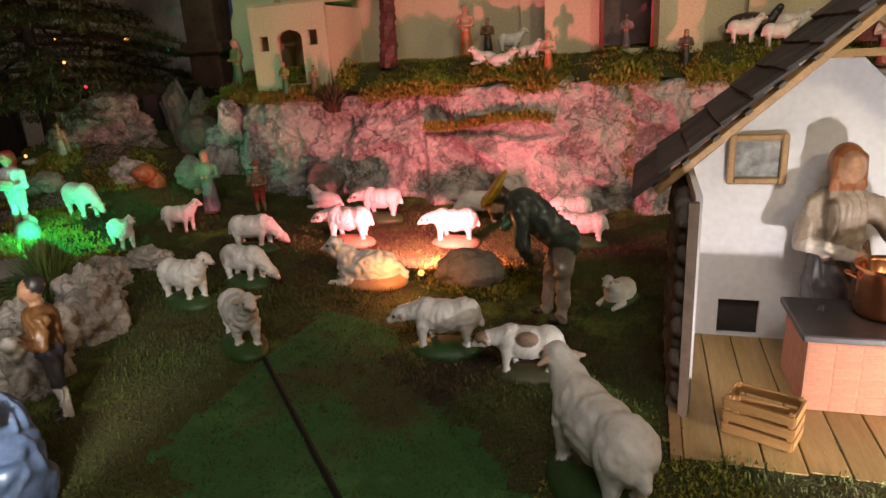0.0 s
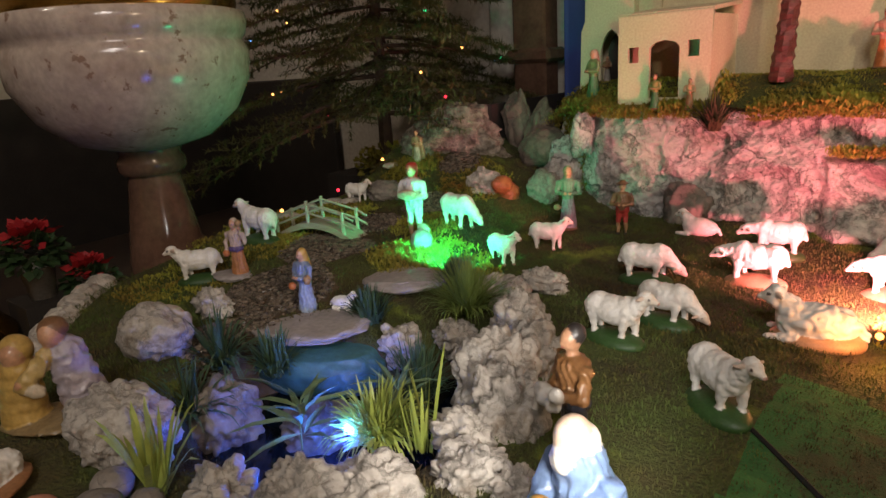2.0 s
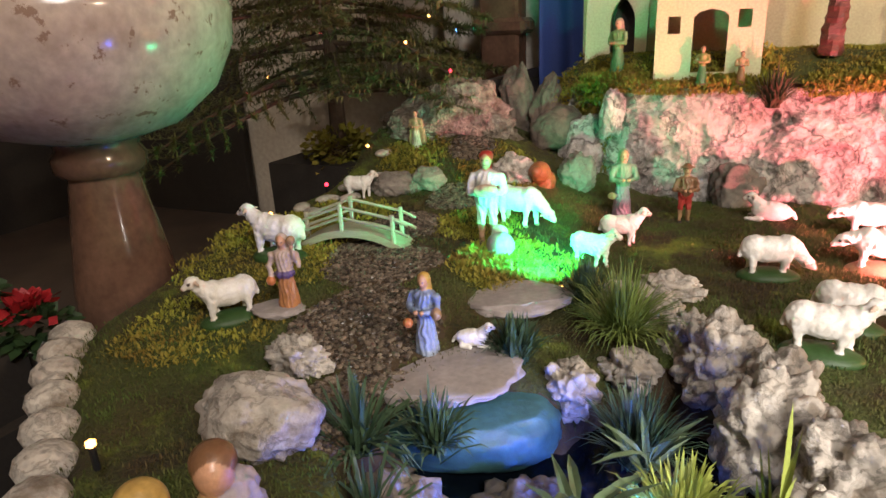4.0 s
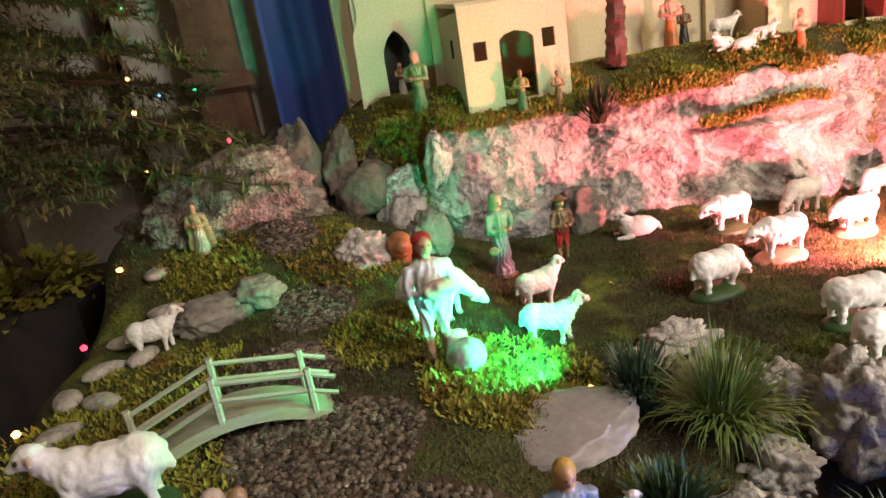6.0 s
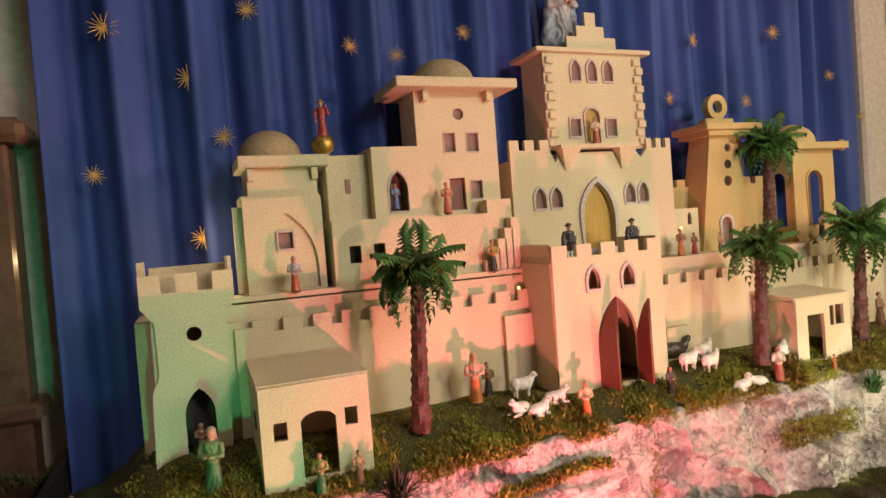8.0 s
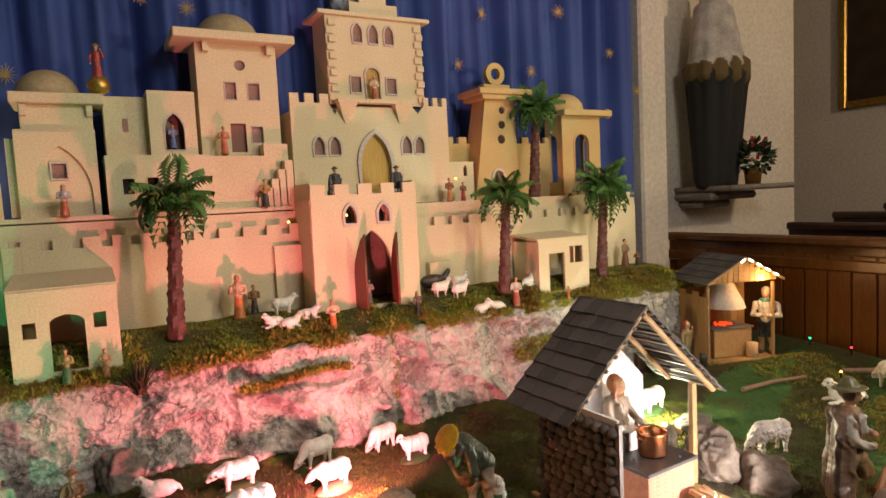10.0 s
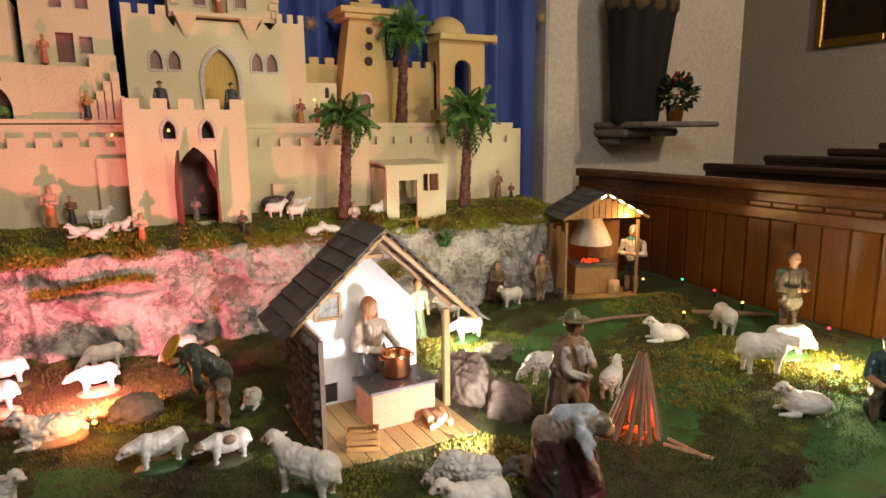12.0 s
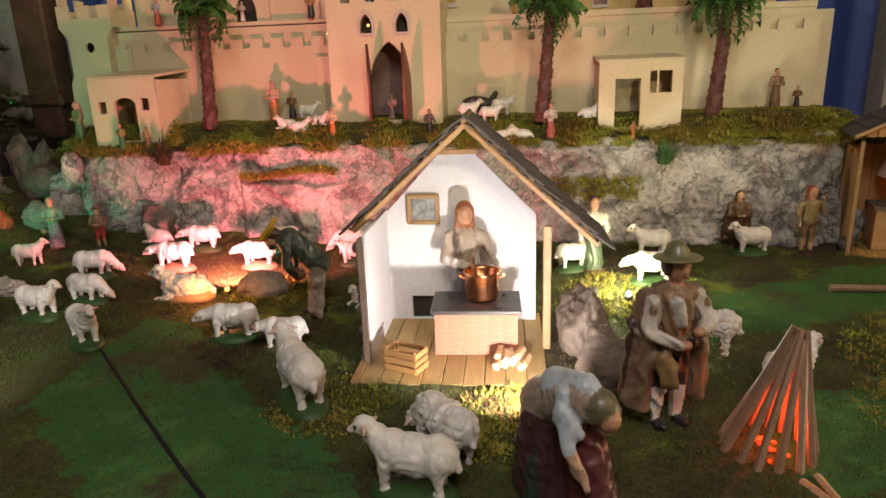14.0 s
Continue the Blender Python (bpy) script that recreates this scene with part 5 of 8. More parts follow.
part("eave", box(0.43, 0.26, 0.032, (-0.452, 0.06, 1.552), 0.003), PLASTER, b)
for px in (-0.555, -0.325):
    part("bracket", box(0.02, 0.03, 0.035, (px, -0.015, 1.517)), PLASTER, b)
half_dome(b, -0.458, 0.06, 1.584, 0.112, 0.09)
b = building("stair_block", 0, 2.20, 0, "painted plaster stair block with small steps")
part("block", box(0.20, 0.16, 0.19, (-0.48, 0.085, 0.945)), PLASTER, b)
part("block", box(0.09, 0.12, 0.235, (-0.335, 0.08, 0.945)), PLASTER, b)
for k in range(5):
    part("step", box(0.030, 0.10, 0.035 + 0.034 * k, (-0.405 + 0.026 * k - 0.0, 0.03, 0.945)), PLASTER, b)

# central castle
b = building("central_castle", 0, 2.26, 0, "central castle with golden door and gabled upper tower")
door = arch(0.090, 0.985, 0.135, 0.240)
wl = [arch(-0.150, 1.140, 0.044, 0.072), arch(-0.083, 1.140, 0.044, 0.072), arch(0.238, 1.143, 0.044, 0.072), arch(0.300, 1.143, 0.044, 0.072)]
top = merlons(-0.258, -0.10, 1.345, 0.036, 0.032, 0.024) + [(-0.075, 1.30), (-0.06, 1.345), (-0.02, 1.30), (0.0, 1.335), (0.22, 1.335), (0.24, 1.30), (0.27, 1.345), (0.30, 1.31)] + merlons(0.33, 0.445, 1.345, 0.036, 0.028, 0.022)
front(b, [(-0.258, 0.93), (0.445, 0.93)] + top[::-1], [door, *wl], 0.016)
shell(b, -0.258, 0.445, 0.93, 1.30, 0.18, y=0.016)
rim(b, door, 0.018, -0.010, 0.016)
fill(b, door, 0.018, GOLDDOOR, "golden_door")
for w in wl:
    rim(b, w, 0.009, -0.005, 0.008)
    fill(b, w, 0.013, MAUVE)
for px in (-0.03, 0.215):
    bm = bmesh.new()
    v = [bm.verts.new(q) for q in ((px - 0.04, -0.04, 1.345), (px + 0.04, -0.04, 1.345), (px + 0.04, 0.004, 1.345), (px - 0.04, 0.004, 1.345), (px - 0.006, 0.0, 1.265), (px + 0.006, 0.0, 1.265))]
    for f in ((0, 3, 2, 1), (0, 1, 5, 4), (0, 4, 3), (1, 2, 5), (2, 3, 4, 5)):
        bm.faces.new([v[i] for i in f])
    part("corbel", bm, PLASTER, b)
part("balcony", box(0.34, 0.06, 0.014, (0.095, -0.012, 1.345)), PLASTER, b)
gable = [(-0.088, 1.345), (0.345, 1.345), (0.345, 1.715), (0.235, 1.715), (0.235, 1.760), (0.185, 1.760), (0.185, 1.800), (0.150, 1.800), (0.150, 1.850), (0.104, 1.850), (0.104, 1.800), (0.065, 1.800), (0.065, 1.760), (0.02, 1.760), (0.02, 1.715), (-0.088, 1.715)]
ups = [arch(0.047, 1.598, 0.040, 0.075), arch(0.118, 1.598, 0.040, 0.075), arch(0.189, 1.598, 0.040, 0.075), arch(0.105, 1.372, 0.062, 0.125, False), rect(0.008, 1.395, 0.052, 1.458), rect(0.168, 1.395, 0.212, 1.458)]
ob = front(b, gable, ups, 0.012, y=0.02, name="upper_wall")
shell(b, -0.088, 0.345, 1.345, 1.70, 0.14, y=0.034)
for o in ups:
    rim(b, o, 0.008, 0.014, 0.008)
    fill(b, o, 0.028, GOLDDOOR if o is ups[3] else MAUVE)
part("eave", box(0.50, 0.20, 0.016, (0.128, 0.10, 1.698), 0.002), PLASTER, b)
quoin = box(0.034, 0.012, 0.026, (0, 0, 0), 0.003)
me = bpy.data.meshes.new("quoin")
quoin.to_mesh(me)
quoin.free()
for side, px in ((0, -0.070), (1, 0.328)):
    for k in range(10):
        q = part("quoin", me, PLASTER, b)
        q.matrix_basis = pose(px + (0.008 if k % 2 else -0.002) * (1 - 2 * side), 0.015, 1.36 + 0.033 * k)

# minaret, far wall and loggia
b = building("minaret", 0, 2.27, 0, "ochre tapered tower with a ring on top")
holes = [circle(0.748, 1.339, 0.017), circle(0.744, 1.272, 0.019), circle(0.740, 1.205, 0.021), arch(0.715, 0.955, 0.052, 0.105, False)]
front(b, [(0.585, 0.92), (0.830, 0.92), (0.822, 1.385), (0.655, 1.385)], holes, 0.012, OCHRE)
for o in holes[:3]:
    # round holes backed with near-black, shade given by colour
    fill(b, o, 0.014, SHADEFILL)
fill(b, holes[3], 0.014, MAUVE, "door")
rim(b, holes[3], 0.012, -0.006, 0.010)
bm = bmesh.new()
v = [bm.verts.new(q) for q in ((0.585, 0.012, 0.92), (0.83, 0.012, 0.92), (0.83, 0.14, 0.92), (0.585, 0.14, 0.92), (0.655, 0.012, 1.385), (0.822, 0.012, 1.385), (0.822, 0.11, 1.385), (0.655, 0.11, 1.385))]
for f in ((1, 2, 6, 5), (2, 3, 7, 6), (3, 0, 4, 7), (4, 5, 6, 7)):
    bm.faces.new([v[i] for i in f])
part("tapered_wall", bm, OCHRE, b)
part("cap", box(0.235, 0.17, 0.022, (0.742, 0.055, 1.385), 0.003), OCHRE, b)
part("cap", box(0.295, 0.20, 0.026, (0.750, 0.055, 1.407), 0.003), OCHRE, b)
part("ring_foot", box(0.15, 0.05, 0.030, (0.745, 0.05, 1.433), 0.004), OCHRE, b)
ob = part("ring", panel(circle(0.745, 1.512, 0.052, 28), [circle(0.745, 1.512, 0.026, 24)], 0.03), OCHRE, b, "upright plaster ring")
ob.matrix_basis = pose(0, 0.035, 0)
b = building("far_wall", 0, 2.37, 0, "plain crenellated back wall of the town")
front(b, battlement(0.42, 1.12, 0.9, 1.225, 0.03, 0.045, 0.03), [], 0.02, OCHRE)
b = building("low_house", 0, 2.29, 0, "low plaster house with a slit window")
slit = arch(0.545, 1.04, 0.020, 0.05)
front(b, rect(0.450, 0.92, 0.590, 1.105), [slit])
shell(b, 0.450, 0.590, 0.92, 1.095, 0.08)
# shade behind the slit, painted as a dark sheet
fill(b, slit, 0.014, SHADEFILL)
b = building("loggia", 0, 2.26, 0, "ochre loggia with an arched opening and dome")
op = arch(1.222, 0.995, 0.092, 0.235, False)
front(b, rect(1.098, 0.92, 1.348, 1.318), [op], 0.014, OCHRE)
rim(b, op, 0.008, -0.005, 0.008, OCHRE)
side = [(0.0, 0.92), (0.12, 0.92), (0.12, 1.318), (0.0, 1.318)]
for px in (1.100, 1.336):
    ob = part("side_wall", panel(side, [arch(0.065, 0.995, 0.07, 0.235, False)], 0.010), OCHRE, b)
    ob.matrix_basis = pose(px + 0.010, 0.0145, 0, 0, 0, 90)
part("floor", box(0.25, 0.14, 0.012, (1.222, 0.06, 0.93)), OCHRE, b)
part("slab", box(0.315, 0.18, 0.030, (1.242, 0.05, 1.318), 0.003), OCHRE, b)
part("knob", box(0.022, 0.03, 0.05, (1.405, 0.0, 1.31), 0.008), OCHRE, b)
half_dome(b, 1.165, 0.06, 1.348, 0.098, 0.088, OCHRE)

# two small houses on the terrace
b = building("terrace_house", 0, 1.868, 0, "small cream house with arched doorway on the moss")
dr = [(-1.092, 0.515), (-1.006, 0.515), (-1.006, 0.655), (-1.020, 0.668), (-1.049, 0.675), (-1.078, 0.668), (-1.092, 0.655)]
w1, w2 = rect(-1.156, 0.616, -1.124, 0.660), rect(-0.984, 0.626, -0.952, 0.670)
front(b, rect(-1.186, 0.49, -0.920, 0.746), [dr, w1, w2], 0.012, PLASTER)
shell(b, -1.186, -0.920, 0.49, 0.735, 0.23, roof=False)
ob = part("roof", box(0.27, 0.27, 0.010, (-1.053, 0.14, 0.0)), PLASTER, b)
ob.matrix_basis = pose(0, 0, 0.742, 5, 0, 0)
# no opening here: a near-black strip painted as a shaded slit
part("slit_window", box(0.004, 0.020, 0.045, (-1.187, 0.10, 0.63)), SHADEFILL, b)
b = building("terrace_house", 0, 1.955, 0, "small cream house with square window on the moss")
dr, w1 = rect(0.742, 0.515, 0.828, 0.682), rect(0.858, 0.632, 0.932, 0.706)
front(b, rect(0.686, 0.49, 0.968, 0.743), [dr, w1], 0.012, PLASTER)
shell(b, 0.686, 0.968, 0.49, 0.733, 0.17, roof=False)
ob = part("roof", box(0.29, 0.19, 0.010, (0.827, 0.10, 0.0)), PLASTER, b)
ob.matrix_basis = pose(0, 0, 0.738, 5, 0, 0)
part("window_post", box(0.006, 0.006, 0.074, (0.885, 0.004, 0.632)), PLASTER, b)


# ---- palms ----
def palm_parts():
    rnd = random.Random(21)
    bm = bmesh.new()
    rings = []
    for k in range(34):
        z = k / 33
        r = 0.026 - 0.007 * z + (0.004 if k % 2 else 0) + 0.006 * (1 - z) ** 4
        r *= 0.86
        rings.append([bm.verts.new((r * math.cos(a) * (1 + 0.12 * math.sin(a * 5 + k)), r * math.sin(a) * (1 + 0.12 * math.sin(a * 4 + k)), z)) for a in [2 * math.pi * i / 12 for i in range(12)]])
    for a, c in zip(rings, rings[1:]):
        for i in range(12):
            bm.faces.new((a[i], a[(i + 1) % 12], c[(i + 1) % 12], c[i]))
    trunk = bpy.data.meshes.new("trunk")
    bm.to_mesh(trunk)
    bm.free()
    fr = []
    for kind in range(3):
        bm = bmesh.new()
        ln, droop = 0.140, (0.55, 1.20, 2.1)[kind]
        for k in range(13):
            u = k / 12
            c = Vector((ln * u * (1 - 0.25 * droop * u), 0, ln * (0.62 * u - droop * u * u * 0.66)))
            w = 0.046 * math.sin(math.pi * min(1, 0.18 + u * 0.82)) ** 0.7
            for s in (-1, 1):
                tip = c + Vector((0.020, s * w, -0.010 - 0.012 * rnd.random()))
                mid = c + Vector((0.016, s * w * 0.5, 0.003))
                v = [bm.verts.new(q) for q in (c, mid + Vector((0.0085, 0, 0.002)), tip, mid - Vector((0.0085, 0, -0.002)))]
                bm.faces.new(v)
        me = bpy.data.meshes.new("frond")
        bm.to_mesh(me)
        bm.free()
        me.materials.append(FROND)
        fr.append(me)
    return trunk, fr


palm_trunk, palm_fronds = palm_parts()


def palm(x, y, z, tall, size, seed):
    rnd = random.Random(seed)
    ob = empty("palm_tree", pose(x, y, z), "toy palm with dark red trunk and glossy green fronds", "palm", "toy palms")
    t = part("trunk", palm_trunk, TRUNK, ob)
    t.matrix_basis = Matrix.Diagonal((1, 1, tall, 1)) @ Matrix.Shear("XY", 4, (0.02 / tall, 0.0))
    for k in range(46):
        f = part("frond", palm_fronds[k % 3], FROND, ob)
        f.matrix_basis = pose(0.02, 0, tall - 0.012 + 0.02 * rnd.random() + 0.02 * (k % 3 == 0), 0, rnd.uniform(-48, 34), k * 137.5 + rnd.uniform(-10, 10)) @ Matrix.Scale(size * rnd.uniform(0.8, 1.05), 4)


palm(-0.762, 1.95, 0.545, 0.43, 1.0, 1)
palm(0.490, 1.94, 0.545, 0.385, 0.95, 2)
palm(1.085, 2.0, 0.545, 0.40, 1.1, 3)
palm(0.865, 2.20, 0.925, 0.40, 0.95, 4)


# ---- stable with the cook ----
hut = empty("stable", pose(0.277, 0.82, 0.088, 0, 0, 1.5), "open wooden stable with shingled roof and plank floor", "stable")
HX0, HX1, HY1 = -0.197, 0.203, 0.385
# planks of the floor
for k in range(9):
    w = 0.4 / 9
    p = part("floor_plank", box(w - 0.0018, 0.40 + 0.006 * ((k * 7) % 3), 0.010, (HX0 + w * (k + 0.5), 0.195, 0.0), 0.001), PLANK, hut)
part("floor_edge", box(0.014, 0.42, 0.020, (HX0 - 0.008, 0.20, -0.006)), RAFTER, hut)
# back and side walls
hole = rect(-0.130, 0.014, -0.068, 0.075)
out = [(HX0 + 0.012, 0.010), (0.190, 0.010), (0.190, 0.29), (0.035, 0.448), (-0.045, 0.448), (HX0 + 0.012, 0.30)]
o = part("back_wall", panel(out, [hole], 0.010), WHITEWALL, hut, "white plastered back wall")
o.matrix_basis = pose(0, 0.352, 0)
# near-black board behind the wall hole, its shade put into colour
part("hole_shade", box(0.07, 0.004, 0.07, (-0.10, 0.372, 0.010)), SHADEFILL, hut)
part("left_wall", panel([(0.0, 0.0), (0.262, 0.0), (0.262, 0.30), (0.0, 0.30)], [], 0.008), WHITEWALL, hut)
hut.children[-1].matrix_basis = pose(HX0 + 0.012, 0.095, 0.006, 0, 0, 90)
rnd = random.Random(3)
stones = []
for k in range(3):
    me = stone_mesh(0.5, 0.5, 0.5, 90 + k, 0.18, 1.6, 1)
    me.materials.append(STONEWALL)
    stones.append(me)
row = 0
z = 0.012
while z < 0.30:
    y = 0.098 - 0.012 * (row % 2)
    while y < 0.358:
        w = rnd.uniform(0.022, 0.045)
        s = part("wall_stone", stones[rnd.randrange(3)], STONEWALL, hut)
        s.matrix_basis = pose(HX0 - 0.004 + rnd.uniform(-0.003, 0.003), y + w / 2, z, rnd.uniform(-8, 8), 0, 0) @ Matrix.Diagonal((0.026, w * 1.05, 0.030, 1))
        y += w
    z += 0.024
    row += 1
part("left_post", box(0.012, 0.012, 0.30, (HX0 + 0.002, 0.088, 0.0)), BARK, hut)
part("right_post", box(0.018, 0.018, 0.30, (0.208, 0.190, 0.0), 0.002), RAFTER, hut, "square pale timber post")
# rafters, purlins and shingles
ridge_z, ridge_x = 0.540, 0.026
for side, ex, ez in ((-1, -0.258, 0.285), (1, 0.345, 0.245)):
    dx, dz = ex - ridge_x, ez - ridge_z
    ln = math.hypot(dx, dz)
    for y in (0.205, 0.365):
        part("rafter", tube([(ridge_x, y, ridge_z - 0.014), (ridge_x + dx * 0.93, y, ridge_z + dz * 0.93 - 0.014)], 0.0085, 6), RAFTER, hut)
    for k in range(8):
        u = (k + 0.4) / 8
        part("lath", box(0.010, 0.235, 0.005, (ridge_x + dx * u, 0.30, ridge_z + dz * u - 0.008), 0, (0, math.degrees(math.atan2(-dz, dx)), 0)), BARK, hut)
    ang = math.degrees(math.atan2(-dz, abs(dx)))
    sh = box(1, 1, 1, (0, 0, -0.5), 0.04)
    me = bpy.data.meshes.new("shingle")
    sh.to_mesh(me)
    sh.free()
    for k in range(8):
        y = 0.185
        while y < 0.435:
            w = rnd.uniform(0.036, 0.062)
            w = min(w, 0.440 - y)
            u = (k + 0.62) / 8
            q = part("shingle", me, SLATE, hut)
            q.matrix_basis = pose(ridge_x + dx * u, y + w / 2, ridge_z + dz * u + 0.004 + rnd.uniform(0, 0.002), 0, side * (ang - 5 + rnd.uniform(-1.5, 1.5)), rnd.uniform(-2, 2)) @ Matrix.Diagonal((ln / 8 * 1.25 + rnd.uniform(0, 0.006), w - 0.0015, 0.0048, 1))
            y += w
part("ridge_beam", tube([(ridge_x, 0.19, ridge_z - 0.004), (ridge_x, 0.44, ridge_z - 0.004)], 0.008, 6), RAFTER, hut)
part("tie_beam", box(0.09, 0.012, 0.010, (ridge_x - 0.02, 0.275, 0.452)), RAFTER, hut)

picture = empty("framed_picture", pose(0.177, 1.166, 0.357), "small grey picture in a wooden frame on the white wall", "picture")
part("print", box(0.066, 0.004, 0.060, (0, 0, 0.006)), ENGRAVING, picture)
for sx, sz, px, pz in ((0.010, 0.076, -0.036, 0), (0.010, 0.076, 0.036, 0), (0.064, 0.010, 0, 0), (0.064, 0.010, 0, 0.066)):
    part("frame_bar", box(sx, 0.010, sz, (px, -0.003, pz), 0.002), RAFTER, picture)

stove = empty("brick_stove", pose(0.318, 1.015, 0.099, 0, 0, 3), "brick cooking stove with a dark iron top", "stove")
part("core", box(0.188, 0.118, 0.098, (0, 0.0, 0.0)), BRICK, stove)
bk = box(0.0295, 0.004, 0.0105, (0, 0, 0), 0.001)
me = bpy.data.meshes.new("brick")
bk.to_mesh(me)
bk.free()
for r in range(8):
    for k in range(6):
        q = part("brick", me, BRICK, stove)
        q.matrix_basis = pose(-0.078 + 0.0311 * k + (0.0 if r % 2 else -0.0), -0.0577, 0.0015 + 0.0119 * r)
part("top_plate", box(0.205, 0.135, 0.010, (0, 0.0, 0.100), 0.002), IRON, stove, "dark iron top plate")
for px, py in ((-0.06, 0.02), (0.065, 0.03), (0.05, -0.045)):
    part("knob", lathe([(0.0, 0.118), (0.004, 0.117), (0.006, 0.110)], 10, (px, py, 0)), IRON, stove)
cp = empty("copper_pot", pose(0.330, 1.030, 0.2105), "polished copper cooking pot with side handles", "pot")
part("body", lathe([(0.0, 0.002), (0.036, 0.0), (0.039, 0.008), (0.040, 0.062), (0.043, 0.068), (0.041, 0.069), (0.037, 0.062), (0.036, 0.020), (0.0, 0.018)], 36), COPPER, cp)
for s in (-1, 1):
    part("handle", tube([(s * 0.039, -0.010, 0.050), (s * 0.050, -0.008, 0.056), (s * 0.052, 0, 0.058), (s * 0.050, 0.008, 0.056), (s * 0.039, 0.010, 0.050)], 0.0022, 6), COPPER, cp)

crate = empty("wooden_crate", pose(0.172, 0.880, 0.099, 0, 0, -22), "small slatted wooden crate on the plank floor", "crate")
for s in (-1, 1):
    for k in range(3):
        part("long_slat", box(0.078, 0.003, 0.012, (0, s * 0.025, 0.003 + 0.017 * k)), CRATEWOOD, crate)
        part("end_slat", box(0.003, 0.050, 0.012, (s * 0.040, 0, 0.003 + 0.017 * k)), CRATEWOOD, crate)
    for t in (-1, 1):
        part("corner_post", box(0.005, 0.005, 0.052, (s * 0.036, t * 0.021, 0.0)), CRATEWOOD, crate)
for k in range(4):
    part("bottom_slat", box(0.074, 0.009, 0.003, (0, -0.018 + 0.012 * k, 0.001)), CRATEWOOD, crate)

for k in range(9):
    lg = part("split_log", tube([(-0.022, 0, 0), (0.022, 0.002, 0)], 0.010, 5, 0.009), LOGWOOD)
    lg.matrix_basis = pose(0.375 + 0.012 * (k % 5) * 1.2, 0.90 + 0.010 * (k % 3), 0.108 + 0.014 * (k // 5), 20 * k, 0, 75 + 9 * (k % 4))
    tagged(lg, "short split firewood log on the stable floor", "firewood", "firewood pile")


# ---- painted figures ----
SKIN, HAIRB, WHITE, CREAM = (0.55, 0.30, 0.18), (0.07, 0.04, 0.025), (0.78, 0.76, 0.72), (0.62, 0.53, 0.40)
RED, BLUE, GREEN, BROWN, ORANGE, GREY, YELLOW, DARK, TAN = (0.42, 0.05, 0.04), (0.10, 0.17, 0.40), (0.08, 0.20, 0.09), (0.20, 0.10, 0.05), (0.55, 0.18, 0.06), (0.32, 0.30, 0.28), (0.62, 0.45, 0.05), (0.035, 0.03, 0.03), (0.38, 0.24, 0.13)


def standing(robe, upper, cloak=None, head=HAIRB, hood=None, arms="front", legs=None, hat=None, extra=()):
    """A figure one unit tall facing -y."""
    P = []
    if legs:
        for s in (-1, 1):
            P += [("c", (s * 0.055, 0.01, 0.48), (s * 0.06, 0.0, 0.26), 0.062, 0.045, legs), ("c", (s * 0.06, 0.0, 0.26), (s * 0.065, 0.015, 0.05), 0.042, 0.032, WHITE if legs == DARK else TAN), ("e", (s * 0.068, -0.03, 0.025), (0.034, 0.065, 0.027), (0, 0, 0), DARK)]
        P += [("e", (0, 0.005, 0.50), (0.12, 0.09, 0.10), (0, 0, 0), robe)]
    else:
        P += [("c", (0, 0, 0.09), (0, 0, 0.50), 0.135, 0.085, robe), ("c", (0.06, -0.05, 0.04), (0.03, -0.02, 0.4), 0.055, 0.04, robe), ("c", (-0.07, -0.03, 0.04), (-0.03, -0.02, 0.4), 0.055, 0.04, robe), ("c", (-0.02, 0.07, 0.04), (0, 0.03, 0.4), 0.06, 0.04, robe), ("e", (0, -0.06, 0.015), (0.15, 0.13, 0.02), (0, 0, 0), BROWN)]
    P += [("c", (0, 0, 0.52), (0, 0.0, 0.70), 0.095, 0.105, upper), ("e", (0, 0.0, 0.745), (0.135, 0.085, 0.06), (0, 0, 0), upper), ("c", (0, 0, 0.77), (0, -0.01, 0.84), 0.04, 0.04, SKIN)]
    if cloak:
        P += [("c", (-0.12, 0.03, 0.72), (-0.18, 0.05, 0.18), 0.07, 0.085, cloak), ("c", (0.12, 0.03, 0.72), (0.18, 0.05, 0.18), 0.07, 0.085, cloak), ("c", (0, 0.075, 0.72), (0, 0.10, 0.16), 0.08, 0.08, cloak)]
    for s in (-1, 1):
        if arms == "front":
            P += [("c", (s * 0.14, 0, 0.73), (s * 0.175, -0.03, 0.58), 0.048, 0.042, upper), ("c", (s * 0.175, -0.03, 0.58), (s * 0.05, -0.14, 0.58), 0.038, 0.03, upper), ("e", (s * 0.035, -0.155, 0.585), (0.03, 0.03, 0.028), (0, 0, 0), SKIN)]
        elif arms == "up":
            P += [("c", (s * 0.14, 0, 0.73), (s * 0.18, -0.02, 0.60), 0.046, 0.04, upper), ("c", (s * 0.18, -0.02, 0.60), (s * 0.13 if s > 0 else s * 0.16, -0.05, 0.80 if s > 0 else 0.46), 0.036, 0.028, upper), ("e", (s * 0.13 if s > 0 else s * 0.16, -0.055, 0.83 if s > 0 else 0.43), (0.03, 0.03, 0.03), (0, 0, 0), SKIN)]
        else:
            P += [("c", (s * 0.14, 0, 0.73), (s * 0.18, 0.0, 0.56), 0.046, 0.04, upper), ("c", (s * 0.18, 0.0, 0.56), (s * 0.17, -0.04, 0.42), 0.038, 0.03, upper), ("e", (s * 0.17, -0.05, 0.40), (0.028, 0.028, 0.034), (0, 0, 0), SKIN)]
    P += [("e", (0, -0.015, 0.895), (0.058, 0.066, 0.080), (8, 0, 0), SKIN), ("e", (0, -0.08, 0.885), (0.012, 0.014, 0.014), (0, 0, 0), SKIN)]
